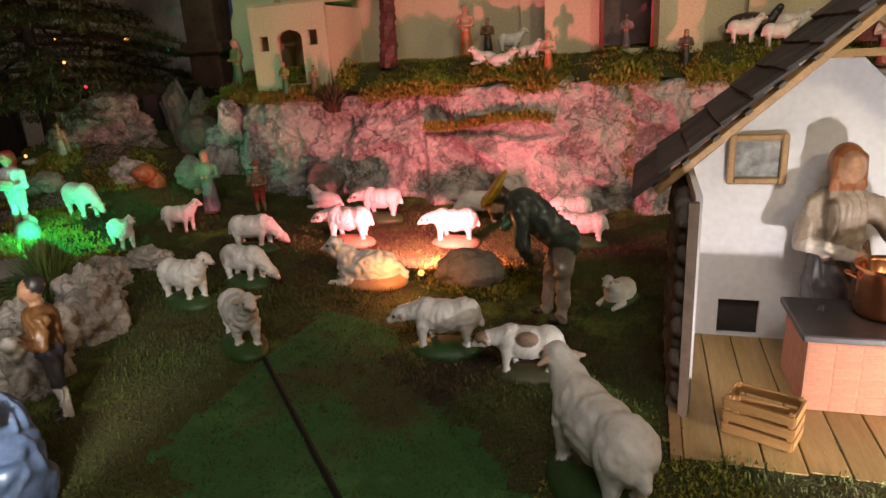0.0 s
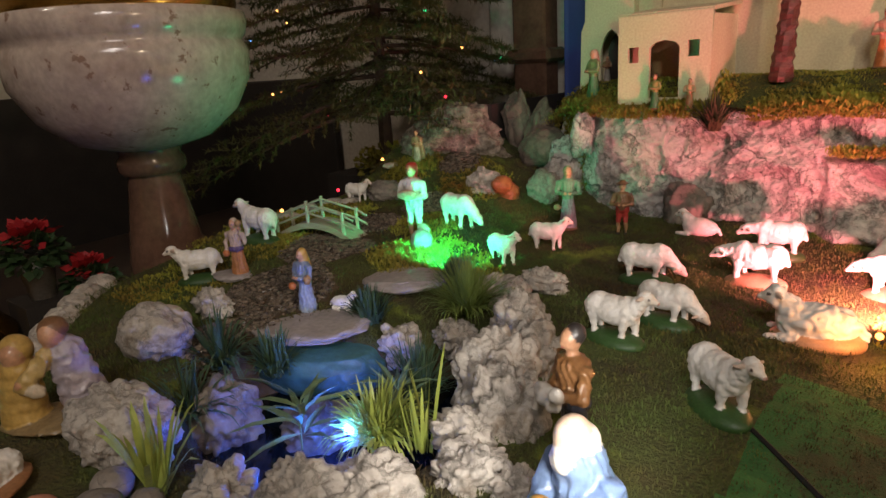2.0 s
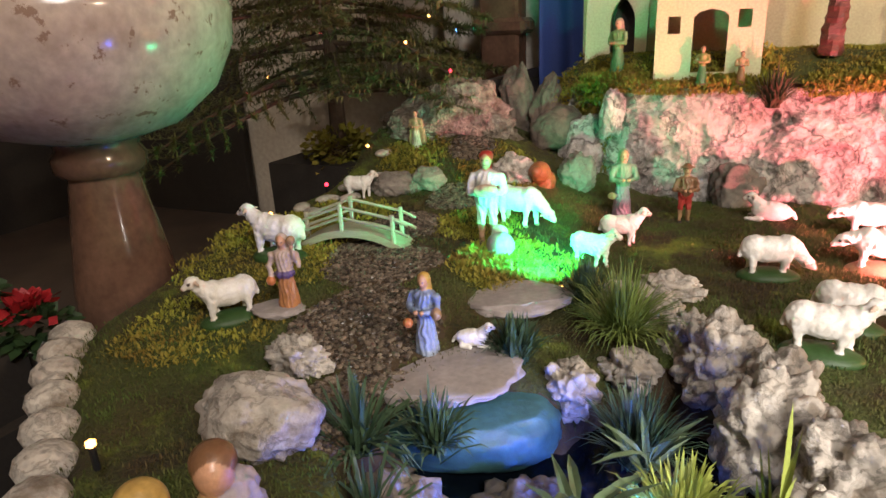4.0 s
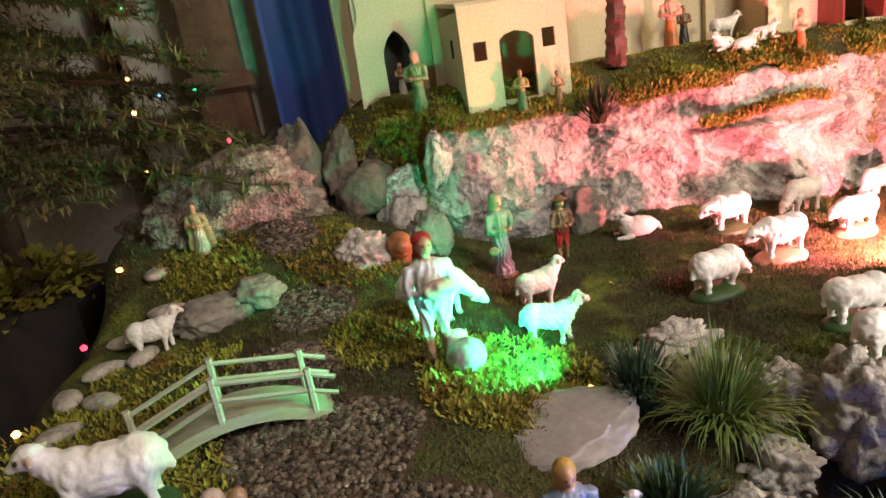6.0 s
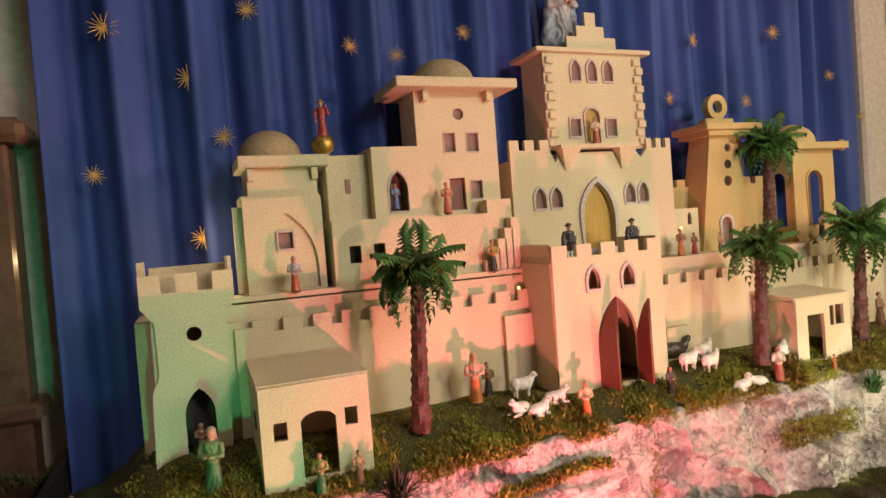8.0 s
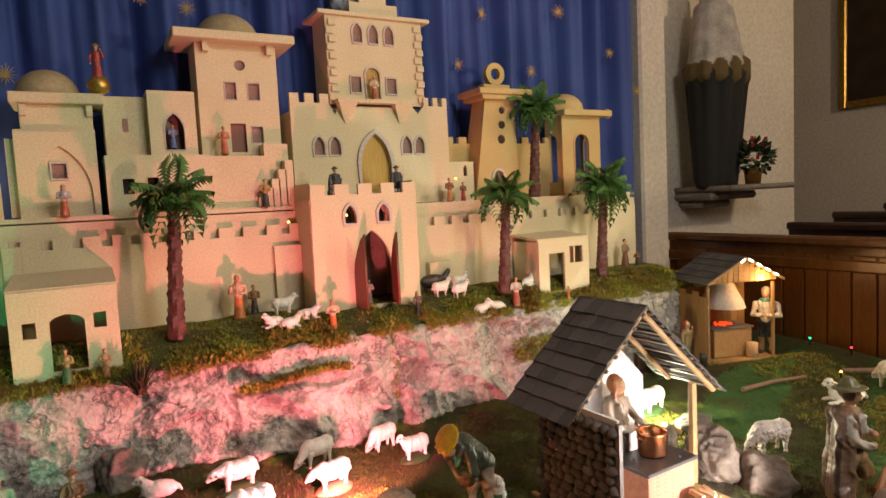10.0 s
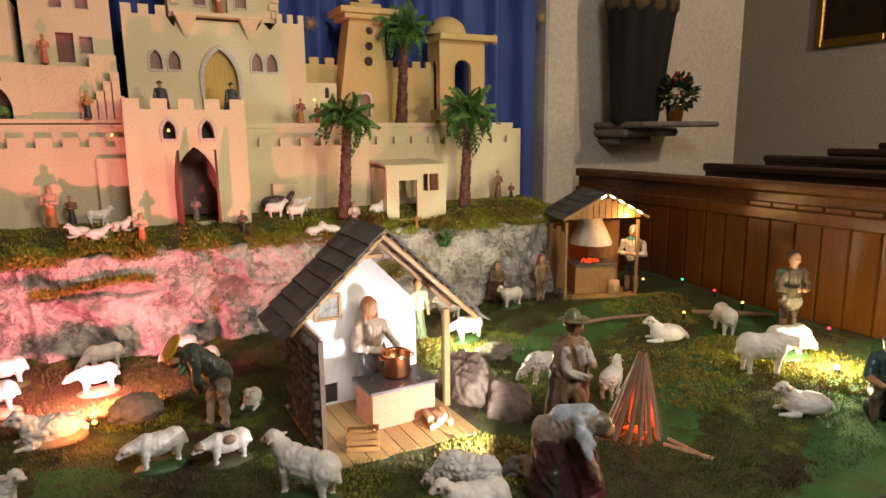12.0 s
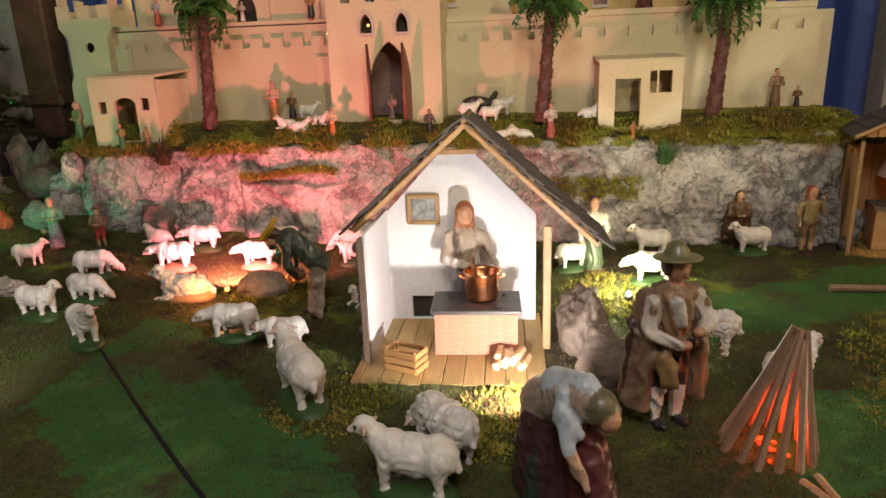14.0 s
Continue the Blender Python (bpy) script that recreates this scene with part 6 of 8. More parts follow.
    for s in (-1, 1):
        P += [("e", (s * 0.024, -0.070, 0.905), (0.011, 0.010, 0.008), (0, 0, 0), (0.05, 0.03, 0.025))]
    P += [("e", (0, -0.076, 0.856), (0.018, 0.008, 0.006), (0, 0, 0), (0.36, 0.10, 0.08))]
    if hood:
        P += [("e", (0, 0.018, 0.91), (0.076, 0.072, 0.088), (0, 0, 0), hood), ("c", (0, 0.04, 0.86), (0, 0.07, 0.66), 0.07, 0.08, hood)]
    else:
        P += [("e", (0, 0.014, 0.925), (0.066, 0.066, 0.070), (0, 0, 0), head)]
    if hat:
        P += [("e", (0, -0.005, 0.945), (0.125, 0.13, 0.016), (-4, 0, 0), hat), ("e", (0, 0.0, 0.965), (0.064, 0.068, 0.05), (0, 0, 0), hat)]
    return P + list(extra)


def sized(prims, h):
    out = []
    for p in prims:
        if p[0] == "c":
            out.append(("c", tuple(v * h for v in p[1]), tuple(v * h for v in p[2]), p[3] * h, p[4] * h, p[5]))
        else:
            out.append(("e", tuple(v * h for v in p[1]), tuple(v * h for v in p[2]), p[3], p[4]))
    return out


def figurine(x, y, z, h, turn, prims, label, fine=62, name="figurine", tilt=0, cat="figurine"):
    ob = part(name, fused(sized(prims, h), h / fine, soft=2, folds=0.010, seed=int(x * 100)), PAINTED)
    ob.matrix_basis = pose(x, y, z, tilt, 0, turn)
    return tagged(ob, label, cat)


# the cook stirring the pot
COAT, COWL, SLEEVE = (0.40, 0.32, 0.25), (0.34, 0.12, 0.04), (0.60, 0.54, 0.48)
cook = [("c", (0, 0.01, 0.08), (0, 0.01, 0.50), 0.125, 0.105, (0.15, 0.14, 0.15)), ("c", (0, 0.01, 0.52), (0, 0.0, 0.70), 0.105, 0.098, COAT), ("e", (0, 0.01, 0.735), (0.118, 0.08, 0.062), (0, 0, 0), COAT), ("c", (-0.06, -0.06, 0.72), (-0.05, -0.075, 0.52), 0.034, 0.04, (0.19, 0.14, 0.10)), ("c", (0, 0, 0.77), (0, -0.02, 0.83), 0.045, 0.04, COWL), ("e", (0, -0.035, 0.875), (0.052, 0.055, 0.072), (14, 0, 0), SKIN), ("e", (0, -0.09, 0.862), (0.011, 0.013, 0.013), (0, 0, 0), SKIN), ("e", (0, 0.012, 0.895), (0.070, 0.066, 0.085), (0, 0, 0), COWL), ("c", (-0.05, -0.02, 0.92), (-0.052, -0.03, 0.80), 0.022, 0.020, COWL), ("c", (0.05, -0.02, 0.92), (0.052, -0.03, 0.80), 0.022, 0.020, COWL)]
cook += [("c", (-0.115, 0, 0.72), (-0.165, -0.03, 0.56), 0.046, 0.040, COAT), ("c", (-0.165, -0.03, 0.56), (0.0, -0.14, 0.53), 0.038, 0.030, SLEEVE), ("e", (0.03, -0.155, 0.535), (0.032, 0.026, 0.026), (0, 0, 0), SKIN), ("c", (0.115, 0, 0.72), (0.19, -0.06, 0.57), 0.044, 0.038, COAT), ("c", (0.19, -0.06, 0.57), (0.22, -0.12, 0.51), 0.034, 0.026, SLEEVE), ("e", (0.225, -0.14, 0.49), (0.026, 0.026, 0.024), (0, 0, 0), SKIN), ("c", (0.045, -0.16, 0.60), (0.06, -0.18, 0.42), 0.011, 0.011, BROWN)]
figurine(0.285, 1.118, 0.098, 0.335, 10, cook, "cook figurine in beige coat and orange-brown hood stirring the pot", 92)
# stooping herdsman with a yellow hat
KHAKI, TWEED = (0.42, 0.34, 0.28), (0.060, 0.075, 0.060)
stoop = [("c", (-0.07, 0.10, 0.03), (-0.075, 0.13, 0.24), 0.040, 0.048, KHAKI), ("c", (0.09, 0.20, 0.03), (0.07, 0.20, 0.24), 0.040, 0.048, KHAKI), ("c", (-0.075, 0.13, 0.24), (-0.04, 0.20, 0.47), 0.052, 0.075, (0.30, 0.24, 0.18)), ("c", (0.07, 0.20, 0.24), (0.04, 0.21, 0.47), 0.052, 0.075, (0.30, 0.24, 0.18)), ("e", (-0.07, 0.06, 0.02), (0.035, 0.07, 0.025), (0, 0, 0), DARK), ("e", (0.09, 0.16, 0.02), (0.035, 0.07, 0.025), (0, 0, 0), DARK), ("e", (0, 0.22, 0.50), (0.11, 0.10, 0.10), (0, 0, 0), TWEED), ("c", (0, 0.20, 0.54), (0, -0.03, 0.74), 0.105, 0.12, TWEED), ("e", (0, -0.05, 0.74), (0.15, 0.10, 0.09), (20, 0, 0), TWEED), ("c", (-0.13, -0.05, 0.72), (-0.16, -0.02, 0.54), 0.05, 0.045, TWEED), ("c", (-0.16, -0.02, 0.54), (-0.08, -0.02, 0.40), 0.042, 0.03, TWEED), ("c", (0.13, -0.05, 0.72), (0.15, -0.04, 0.54), 0.05, 0.045, TWEED), ("c", (0.15, -0.04, 0.54), (0.05, 0.0, 0.41), 0.042, 0.03, TWEED), ("e", (-0.02, 0.02, 0.40), (0.08, 0.06, 0.06), (0, 0, 0), BROWN), ("e", (0, -0.20, 0.76), (0.06, 0.066, 0.08), (40, 0, 0), SKIN), ("e", (0, -0.175, 0.80), (0.07, 0.07, 0.065), (30, 0, 0), HAIRB), ("e", (0, -0.205, 0.85), (0.14, 0.028, 0.14), (-35, 0, 0), (0.60, 0.36, 0.02)), ("e", (0, -0.20, 0.70), (0.05, 0.05, 0.05), (0, 0, 0), HAIRB), ("c", (-0.10, 0.20, 0.52), (-0.13, 0.20, 0.42), 0.06, 0.05, BROWN), ("c", (0.0, -0.08, 0.70), (0.05, -0.15, 0.62), 0.035, 0.03, GREEN)]
figurine(-0.180, 1.185, 0.096, 0.290, -80, stoop, "stooping herdsman figurine with a yellow straw hat", 80)
# wanderer with a green hat and brown cape
VEST, CAPE, SHIRT, OLIVE = (0.30, 0.19, 0.11), (0.22, 0.14, 0.10), (0.60, 0.56, 0.52), (0.18, 0.18, 0.09)
walker = standing((0.045, 0.035, 0.035), VEST, CAPE, HAIRB, None, "none", DARK, OLIVE)
walker = [p for p in walker if not (p[0] == "c" and p[-1] == VEST and abs(p[1][0]) > 0.1) and not (p[0] == "e" and p[-1] == SKIN and p[1][2] < 0.5)]
for s_ in (-1, 1):
    walker += [("c", (s_ * 0.135, -0.01, 0.72), (s_ * 0.175, -0.06, 0.58), 0.050, 0.044, SHIRT), ("c", (s_ * 0.175, -0.06, 0.58), (s_ * 0.06, -0.15, 0.56 + 0.03 * s_), 0.040, 0.028, SHIRT), ("e", (s_ * 0.035, -0.165, 0.565 + 0.03 * s_), (0.032, 0.028, 0.026), (0, 0, 0), SKIN), ("c", (s_ * 0.155, -0.045, 0.70), (s_ * 0.175, -0.03, 0.16), 0.030, 0.042, (0.24, 0.16, 0.10)), ("c", (s_ * 0.20, 0.05, 0.60), (s_ * 0.235, 0.06, 0.18), 0.030, 0.036, (0.07, 0.04, 0.035)), ("e", (s_ * 0.056, 0.0, 0.90), (0.020, 0.045, 0.045), (0, 0, 0), HAIRB)]
walker += [("c", (-0.05, -0.09, 0.74), (-0.02, -0.10, 0.62), 0.030, 0.026, SHIRT), ("c", (-0.10, -0.10, 0.44), (-0.08, -0.11, 0.33), 0.052, 0.058, (0.30, 0.19, 0.09)), ("e", (0, 0.0, 0.985), (0.050, 0.056, 0.05), (0, 0, 0), OLIVE), ("c", (-0.09, -0.06, 0.50), (0.09, -0.06, 0.50), 0.045, 0.045, (0.06, 0.03, 0.02))]
figurine(0.685, 0.700, 0.093, 0.335, 24, walker, "wanderer figurine with green hat, white sleeves and brown cape", 96)
# bending woman with a pale shawl
PLUM, SHAWL = (0.075, 0.030, 0.036), (0.50, 0.58, 0.66)
bend = [("c", (0, 0.10, 0.10), (0, 0.12, 0.50), 0.20, 0.15, PLUM), ("c", (0.12, 0.02, 0.06), (0.07, 0.06, 0.5), 0.09, 0.075, (0.11, 0.045, 0.045)), ("c", (-0.12, 0.06, 0.06), (-0.06, 0.08, 0.5), 0.09, 0.075, (0.035, 0.055, 0.04)), ("c", (-0.02, -0.05, 0.06), (0, 0.02, 0.45), 0.08, 0.07, (0.09, 0.035, 0.045)), ("c", (0, 0.14, 0.60), (0.0, -0.16, 0.74), 0.135, 0.125, (0.34, 0.27, 0.22)), ("c", (0, 0.02, 0.74), (0.0, -0.18, 0.80), 0.105, 0.085, SHAWL), ("c", (-0.09, -0.12, 0.78), (-0.10, -0.22, 0.60), 0.055, 0.050, SHAWL), ("c", (0.09, -0.12, 0.78), (0.11, -0.20, 0.58), 0.055, 0.050, SHAWL), ("e", (0.02, -0.27, 0.72), (0.095, 0.10, 0.105), (0, 0, 0), (0.16, 0.14, 0.08)), ("e", (0.02, -0.335, 0.67), (0.06, 0.055, 0.07), (30, 0, 0), SKIN), ("c", (0.06, -0.20, 0.08), (0.05, -0.12, 0.52), 0.15, 0.12, (0.12, 0.035, 0.04)), ("c", (0.14, -0.16, 0.08), (0.10, -0.08, 0.50), 0.12, 0.10, PLUM), ("c", (-0.13, -0.14, 0.70), (-0.15, -0.22, 0.52), 0.055, 0.045, SHAWL), ("c", (-0.15, -0.22, 0.52), (-0.10, -0.30, 0.30), 0.042, 0.030, (0.60, 0.40, 0.30)), ("c", (0.13, -0.14, 0.70), (0.12, -0.22, 0.54), 0.055, 0.045, (0.34, 0.27, 0.22))]
figurine(0.480, 0.465, 0.093, 0.262, 42, bend, "bending old woman figurine with pale shawl and dark skirt", 70)
# boy with a lamb, kneeling elder, piper, and the grill cook
LAMB = (("e", (0.0, -0.17, 0.55), (0.16, 0.06, 0.07), (0, 0, 0), WHITE), ("e", (0.16, -0.19, 0.64), (0.05, 0.045, 0.05), (0, 0, 0), WHITE), ("c", (-0.1, -0.18, 0.52), (-0.12, -0.2, 0.42), 0.025, 0.02, WHITE))
figurine(-0.705, 0.645, 0.138, 0.205, -35, standing((0.035, 0.035, 0.05), (0.20, 0.095, 0.035), None, DARK, None, "front", DARK, None, LAMB), "shepherd boy figurine in brown shirt carrying a lamb", 74)
elder = [("c", (0, 0.05, 0.1), (0, 0.05, 0.5), 0.22, 0.17, (0.13, 0.20, 0.36)), ("c", (-0.1, -0.05, 0.1), (-0.08, 0, 0.5), 0.12, 0.1, (0.16, 0.25, 0.42)), ("c", (0, 0.02, 0.5), (0, -0.02, 0.72), 0.16, 0.13, (0.15, 0.23, 0.40)), ("e", (0, -0.06, 0.87), (0.085, 0.10, 0.115), (10, 0, 0), (0.66, 0.50, 0.40)), ("e", (0, -0.02, 0.84), (0.10, 0.10, 0.09), (0, 0, 0), (0.72, 0.70, 0.66)), ("e", (0, -0.13, 0.78), (0.06, 0.05, 0.09), (0, 0, 0), (0.72, 0.70, 0.66)), ("c", (-0.17, 0, 0.64), (-0.16, -0.16, 0.46), 0.07, 0.06, (0.13, 0.20, 0.36)), ("c", (0.17, 0, 0.64), (0.1, -0.18, 0.46), 0.07, 0.06, (0.13, 0.20, 0.36)), ("e", (-0.04, -0.24, 0.50), (0.07, 0.07, 0.08), (0, 0, 0), SKIN), ("e", (-0.04, -0.235, 0.535), (0.078, 0.075, 0.06), (0, 0, 0), (0.45, 0.24, 0.06)), ("c", (-0.03, -0.22, 0.40), (0, -0.18, 0.15), 0.08, 0.09, (0.5, 0.32, 0.2))]
figurine(-0.615, 0.490, 0.130, 0.205, -20, elder, "white-haired elder figurine in blue cloak holding a child", 70)
figurine(1.905, 0.930, 0.093, 0.345, -15, standing((0.08, 0.055, 0.04), (0.10, 0.075, 0.05), None, HAIRB, None, "front", (0.12, 0.085, 0.06), None, (("c", (0.13, 0.02, 0.74), (0.16, 0.0, 0.60), 0.06, 0.05, (0.08, 0.17, 0.12)), ("c", (-0.13, 0.02, 0.74), (-0.16, 0.0, 0.60), 0.06, 0.05, (0.08, 0.17, 0.12)), ("c", (0, -0.12, 0.82), (0.03, -0.2, 0.6), 0.012, 0.016, BROWN), ("e", (0, 0, 0.42), (0.13, 0.1, 0.09), (0, 0, 0), (0.30, 0.25, 0.20)))), "flute-playing shepherd figurine in sheepskin and green sleeves", 80)
seated = [("c", (0, 0.05, 0.08), (0, 0.06, 0.34), 0.20, 0.15, (0.05, 0.06, 0.05)), ("c", (-0.09, 0.0, 0.30), (-0.10, -0.24, 0.30), 0.085, 0.07, (0.10, 0.08, 0.05)), ("c", (0.09, 0.0, 0.30), (0.10, -0.24, 0.30), 0.085, 0.07, (0.10, 0.08, 0.05)), ("c", (-0.10, -0.24, 0.30), (-0.10, -0.26, 0.05), 0.06, 0.05, (0.16, 0.12, 0.08)), ("c", (0.10, -0.24, 0.30), (0.10, -0.26, 0.05), 0.06, 0.05, (0.16, 0.12, 0.08)), ("c", (0, 0.06, 0.38), (0, 0.02, 0.68), 0.14, 0.13, (0.04, 0.10, 0.11)), ("e", (0, 0.02, 0.70), (0.17, 0.10, 0.08), (0, 0, 0), (0.04, 0.10, 0.11)), ("c", (-0.16, 0.02, 0.68), (-0.18, -0.10, 0.48), 0.06, 0.05, (0.04, 0.10, 0.11)), ("c", (-0.18, -0.10, 0.48), (-0.04, -0.22, 0.44), 0.048, 0.036, SKIN), ("c", (0.16, 0.02, 0.68), (0.18, -0.10, 0.48), 0.06, 0.05, (0.04, 0.10, 0.11)), ("c", (0.18, -0.10, 0.48), (0.04, -0.22, 0.44), 0.048, 0.036, SKIN), ("e", (0, -0.02, 0.87), (0.075, 0.085, 0.10), (10, 0, 0), SKIN), ("e", (0, 0.015, 0.91), (0.088, 0.088, 0.085), (0, 0, 0), (0.05, 0.09, 0.09))]
figurine(1.515, 0.375, 0.093, 0.24, -60, seated, "seated shepherd figurine in dark teal jacket on the pasture", 60)
figurine(0.640, 1.560, 0.110, 0.240, 10, standing((0.10, 0.14, 0.08), (0.50, 0.46, 0.40), None, (0.03, 0.02, 0.015), None, "down"), "dark-haired herdsman figurine in a pale shirt behind the stable", 60)
figurine(1.800, 1.655, 0.128, 0.325, -60, standing((0.025, 0.025, 0.03), (0.62, 0.58, 0.50), None, (0.40, 0.38, 0.36), None, "front", (0.02, 0.02, 0.025), None, (("e", (0, 0, 0.79), (0.085, 0.08, 0.035), (0, 0, 0), (0.04, 0.22, 0.22)),)), "cook figurine in white shirt with teal scarf at the grill", 74)
figurine(1.14, 1.80, 0.118, 0.20, 0, standing((0.10, 0.05, 0.025), (0.13, 0.08, 0.04), (0.10, 0.05, 0.025), HAIRB, (0.12, 0.06, 0.03), "front"), "brown-cloaked piper figurine by the rock face", 60)
figurine(1.335, 1.735, 0.118, 0.225, 10, standing((0.24, 0.17, 0.09), (0.26, 0.19, 0.09), None, HAIRB, (0.28, 0.05, 0.03), "up", (0.18, 0.11, 0.06)), "red-capped shepherd figurine by the rock face", 60)
# left meadow
figurine(-1.425, 1.175, 0.218, 0.205, 10, standing((0.60, 0.60, 0.55), (0.66, 0.66, 0.62), None, HAIRB, None, "front", (0.60, 0.60, 0.56), None, (("e", (0, 0.02, 0.935), (0.075, 0.08, 0.06), (0, 0, 0), (0.45, 0.04, 0.03)), ("c", (0, 0.06, 0.9), (-0.02, 0.08, 0.75), 0.06, 0.05, (0.45, 0.04, 0.03)), ("e", (0.02, -0.16, 0.62), (0.13, 0.06, 0.07), (0, 0, 0), (0.5, 0.4, 0.3)), ("e", (0.13, -0.03, 0.12), (0.09, 0.06, 0.12), (0, 0, 0), (0.5, 0.48, 0.42)))), "shepherd figurine with a red headcloth on the meadow", 72)
figurine(-1.215, 1.600, 0.170, 0.185, 25, standing((0.30, 0.22, 0.28), (0.16, 0.24, 0.16), None, HAIRB, (0.20, 0.30, 0.18), "front", None, None, (("e", (-0.16, -0.08, 0.36), (0.06, 0.06, 0.05), (0, 0, 0), TAN),)), "peasant woman figurine with green scarf by the cliff", 64)
figurine(-1.065, 1.630, 0.160, 0.155, 15, standing(RED, BROWN, None, HAIRB, None, "front", RED, BROWN), "bagpiper figurine in red trousers and brown coat", 62)
figurine(-1.378, 0.772, 0.172, 0.142, 0, standing((0.30, 0.36, 0.48), (0.22, 0.28, 0.44), None, HAIRB, (0.55, 0.34, 0.08), "front", None, None, (("e", (0.17, -0.08, 0.56), (0.07, 0.065, 0.07), (0, 0, 0), TAN), ("e", (-0.17, -0.10, 0.42), (0.06, 0.055, 0.06), (0, 0, 0), ORANGE))), "water-carrier figurine in blue dress and yellow veil", 66)
figurine(-1.672, 0.812, 0.190, 0.148, 20, standing((0.45, 0.20, 0.08), (0.55, 0.42, 0.34), None, HAIRB, (0.62, 0.52, 0.46), "up", None, None, (("e", (0.13, -0.05, 0.92), (0.055, 0.055, 0.06), (0, 0, 0), TAN), ("e", (-0.17, -0.06, 0.42), (0.06, 0.055, 0.06), (0, 0, 0), ORANGE), ("e", (0, -0.02, 0.5), (0.12, 0.11, 0.06), (0, 0, 0), (0.12, 0.08, 0.20)))), "woman figurine with jug on her shoulder", 66)
figurine(-1.83, 1.665, 0.325, 0.115, 0, standing((0.50, 0.46, 0.36), (0.42, 0.30, 0.16), (0.34, 0.24, 0.12), HAIRB, None, "front"), "small shepherd figurine leaning by the boulder", 56)
figurine(-1.43, 1.62, 0.19, 0.13, 0, [("c", (0, 0, 0.1), (0, 0, 0.5), 0.3, 0.28, (0.36, 0.14, 0.05)), ("e", (0, -0.25, 0.75), (0.22, 0.28, 0.22), (0, 0, 0), (0.36, 0.14, 0.05)), ("e", (0, -0.5, 0.8), (0.12, 0.14, 0.12), (0, 0, 0), (0.30, 0.12, 0.05))], "small red-brown ox figurine among the rocks", 44, "ox_figurine", 0, "ox")
fam = [("c", (-0.30, 0, 0.1), (-0.26, 0, 0.55), 0.22, 0.17, (0.52, 0.34, 0.10)), ("e", (-0.24, -0.04, 0.72), (0.11, 0.12, 0.13), (0, 0, 0), SKIN), ("e", (-0.25, 0.02, 0.75), (0.15, 0.14, 0.15), (0, 0, 0), (0.52, 0.34, 0.10)), ("c", (0.28, 0.06, 0.1), (0.20, 0.02, 0.70), 0.23, 0.17, (0.42, 0.38, 0.44)), ("e", (0.15, -0.04, 0.90), (0.11, 0.12, 0.13), (0, 0, 0), SKIN), ("e", (0.15, 0.0, 0.94), (0.13, 0.13, 0.12), (0, 0, 0), BROWN), ("c", (0.1, -0.1, 0.72), (-0.1, -0.22, 0.48), 0.09, 0.08, (0.50, 0.36, 0.14)), ("e", (-0.02, -0.22, 0.44), (0.12, 0.07, 0.07), (0, 20, 0), CREAM), ("e", (-0.1, -0.24, 0.5), (0.06, 0.06, 0.06), (0, 0, 0), SKIN), ("e", (0, 0, 0.03), (0.55, 0.32, 0.06), (0, 0, 0), (0.28, 0.20, 0.10))]
figurine(-1.36, 0.285, 0.180, 0.155, 40, fam, "seated holy family statuette in gold and grey robes", 66, "statuette", 0, "statuette")
nest = [("c", (-0.5, 0, 0.3), (0.5, 0, 0.3), 0.30, 0.28, WHITE), ("e", (0, 0, 0.08), (0.9, 0.5, 0.12), (0, 0, 0), (0.30, 0.14, 0.06)), ("e", (-0.75, 0, 0.2), (0.25, 0.3, 0.25), (0, 0, 0), (0.30, 0.14, 0.06))]
o = part("swaddled_bundle", fused(sized(nest, 0.08), 0.0022, 0.002, 4), WOOL)
o.matrix_basis = pose(-1.265, 0.155, 0.165, 0, 0, 120)
tagged(o, "white woven bundle lying among round stones", "bundle")

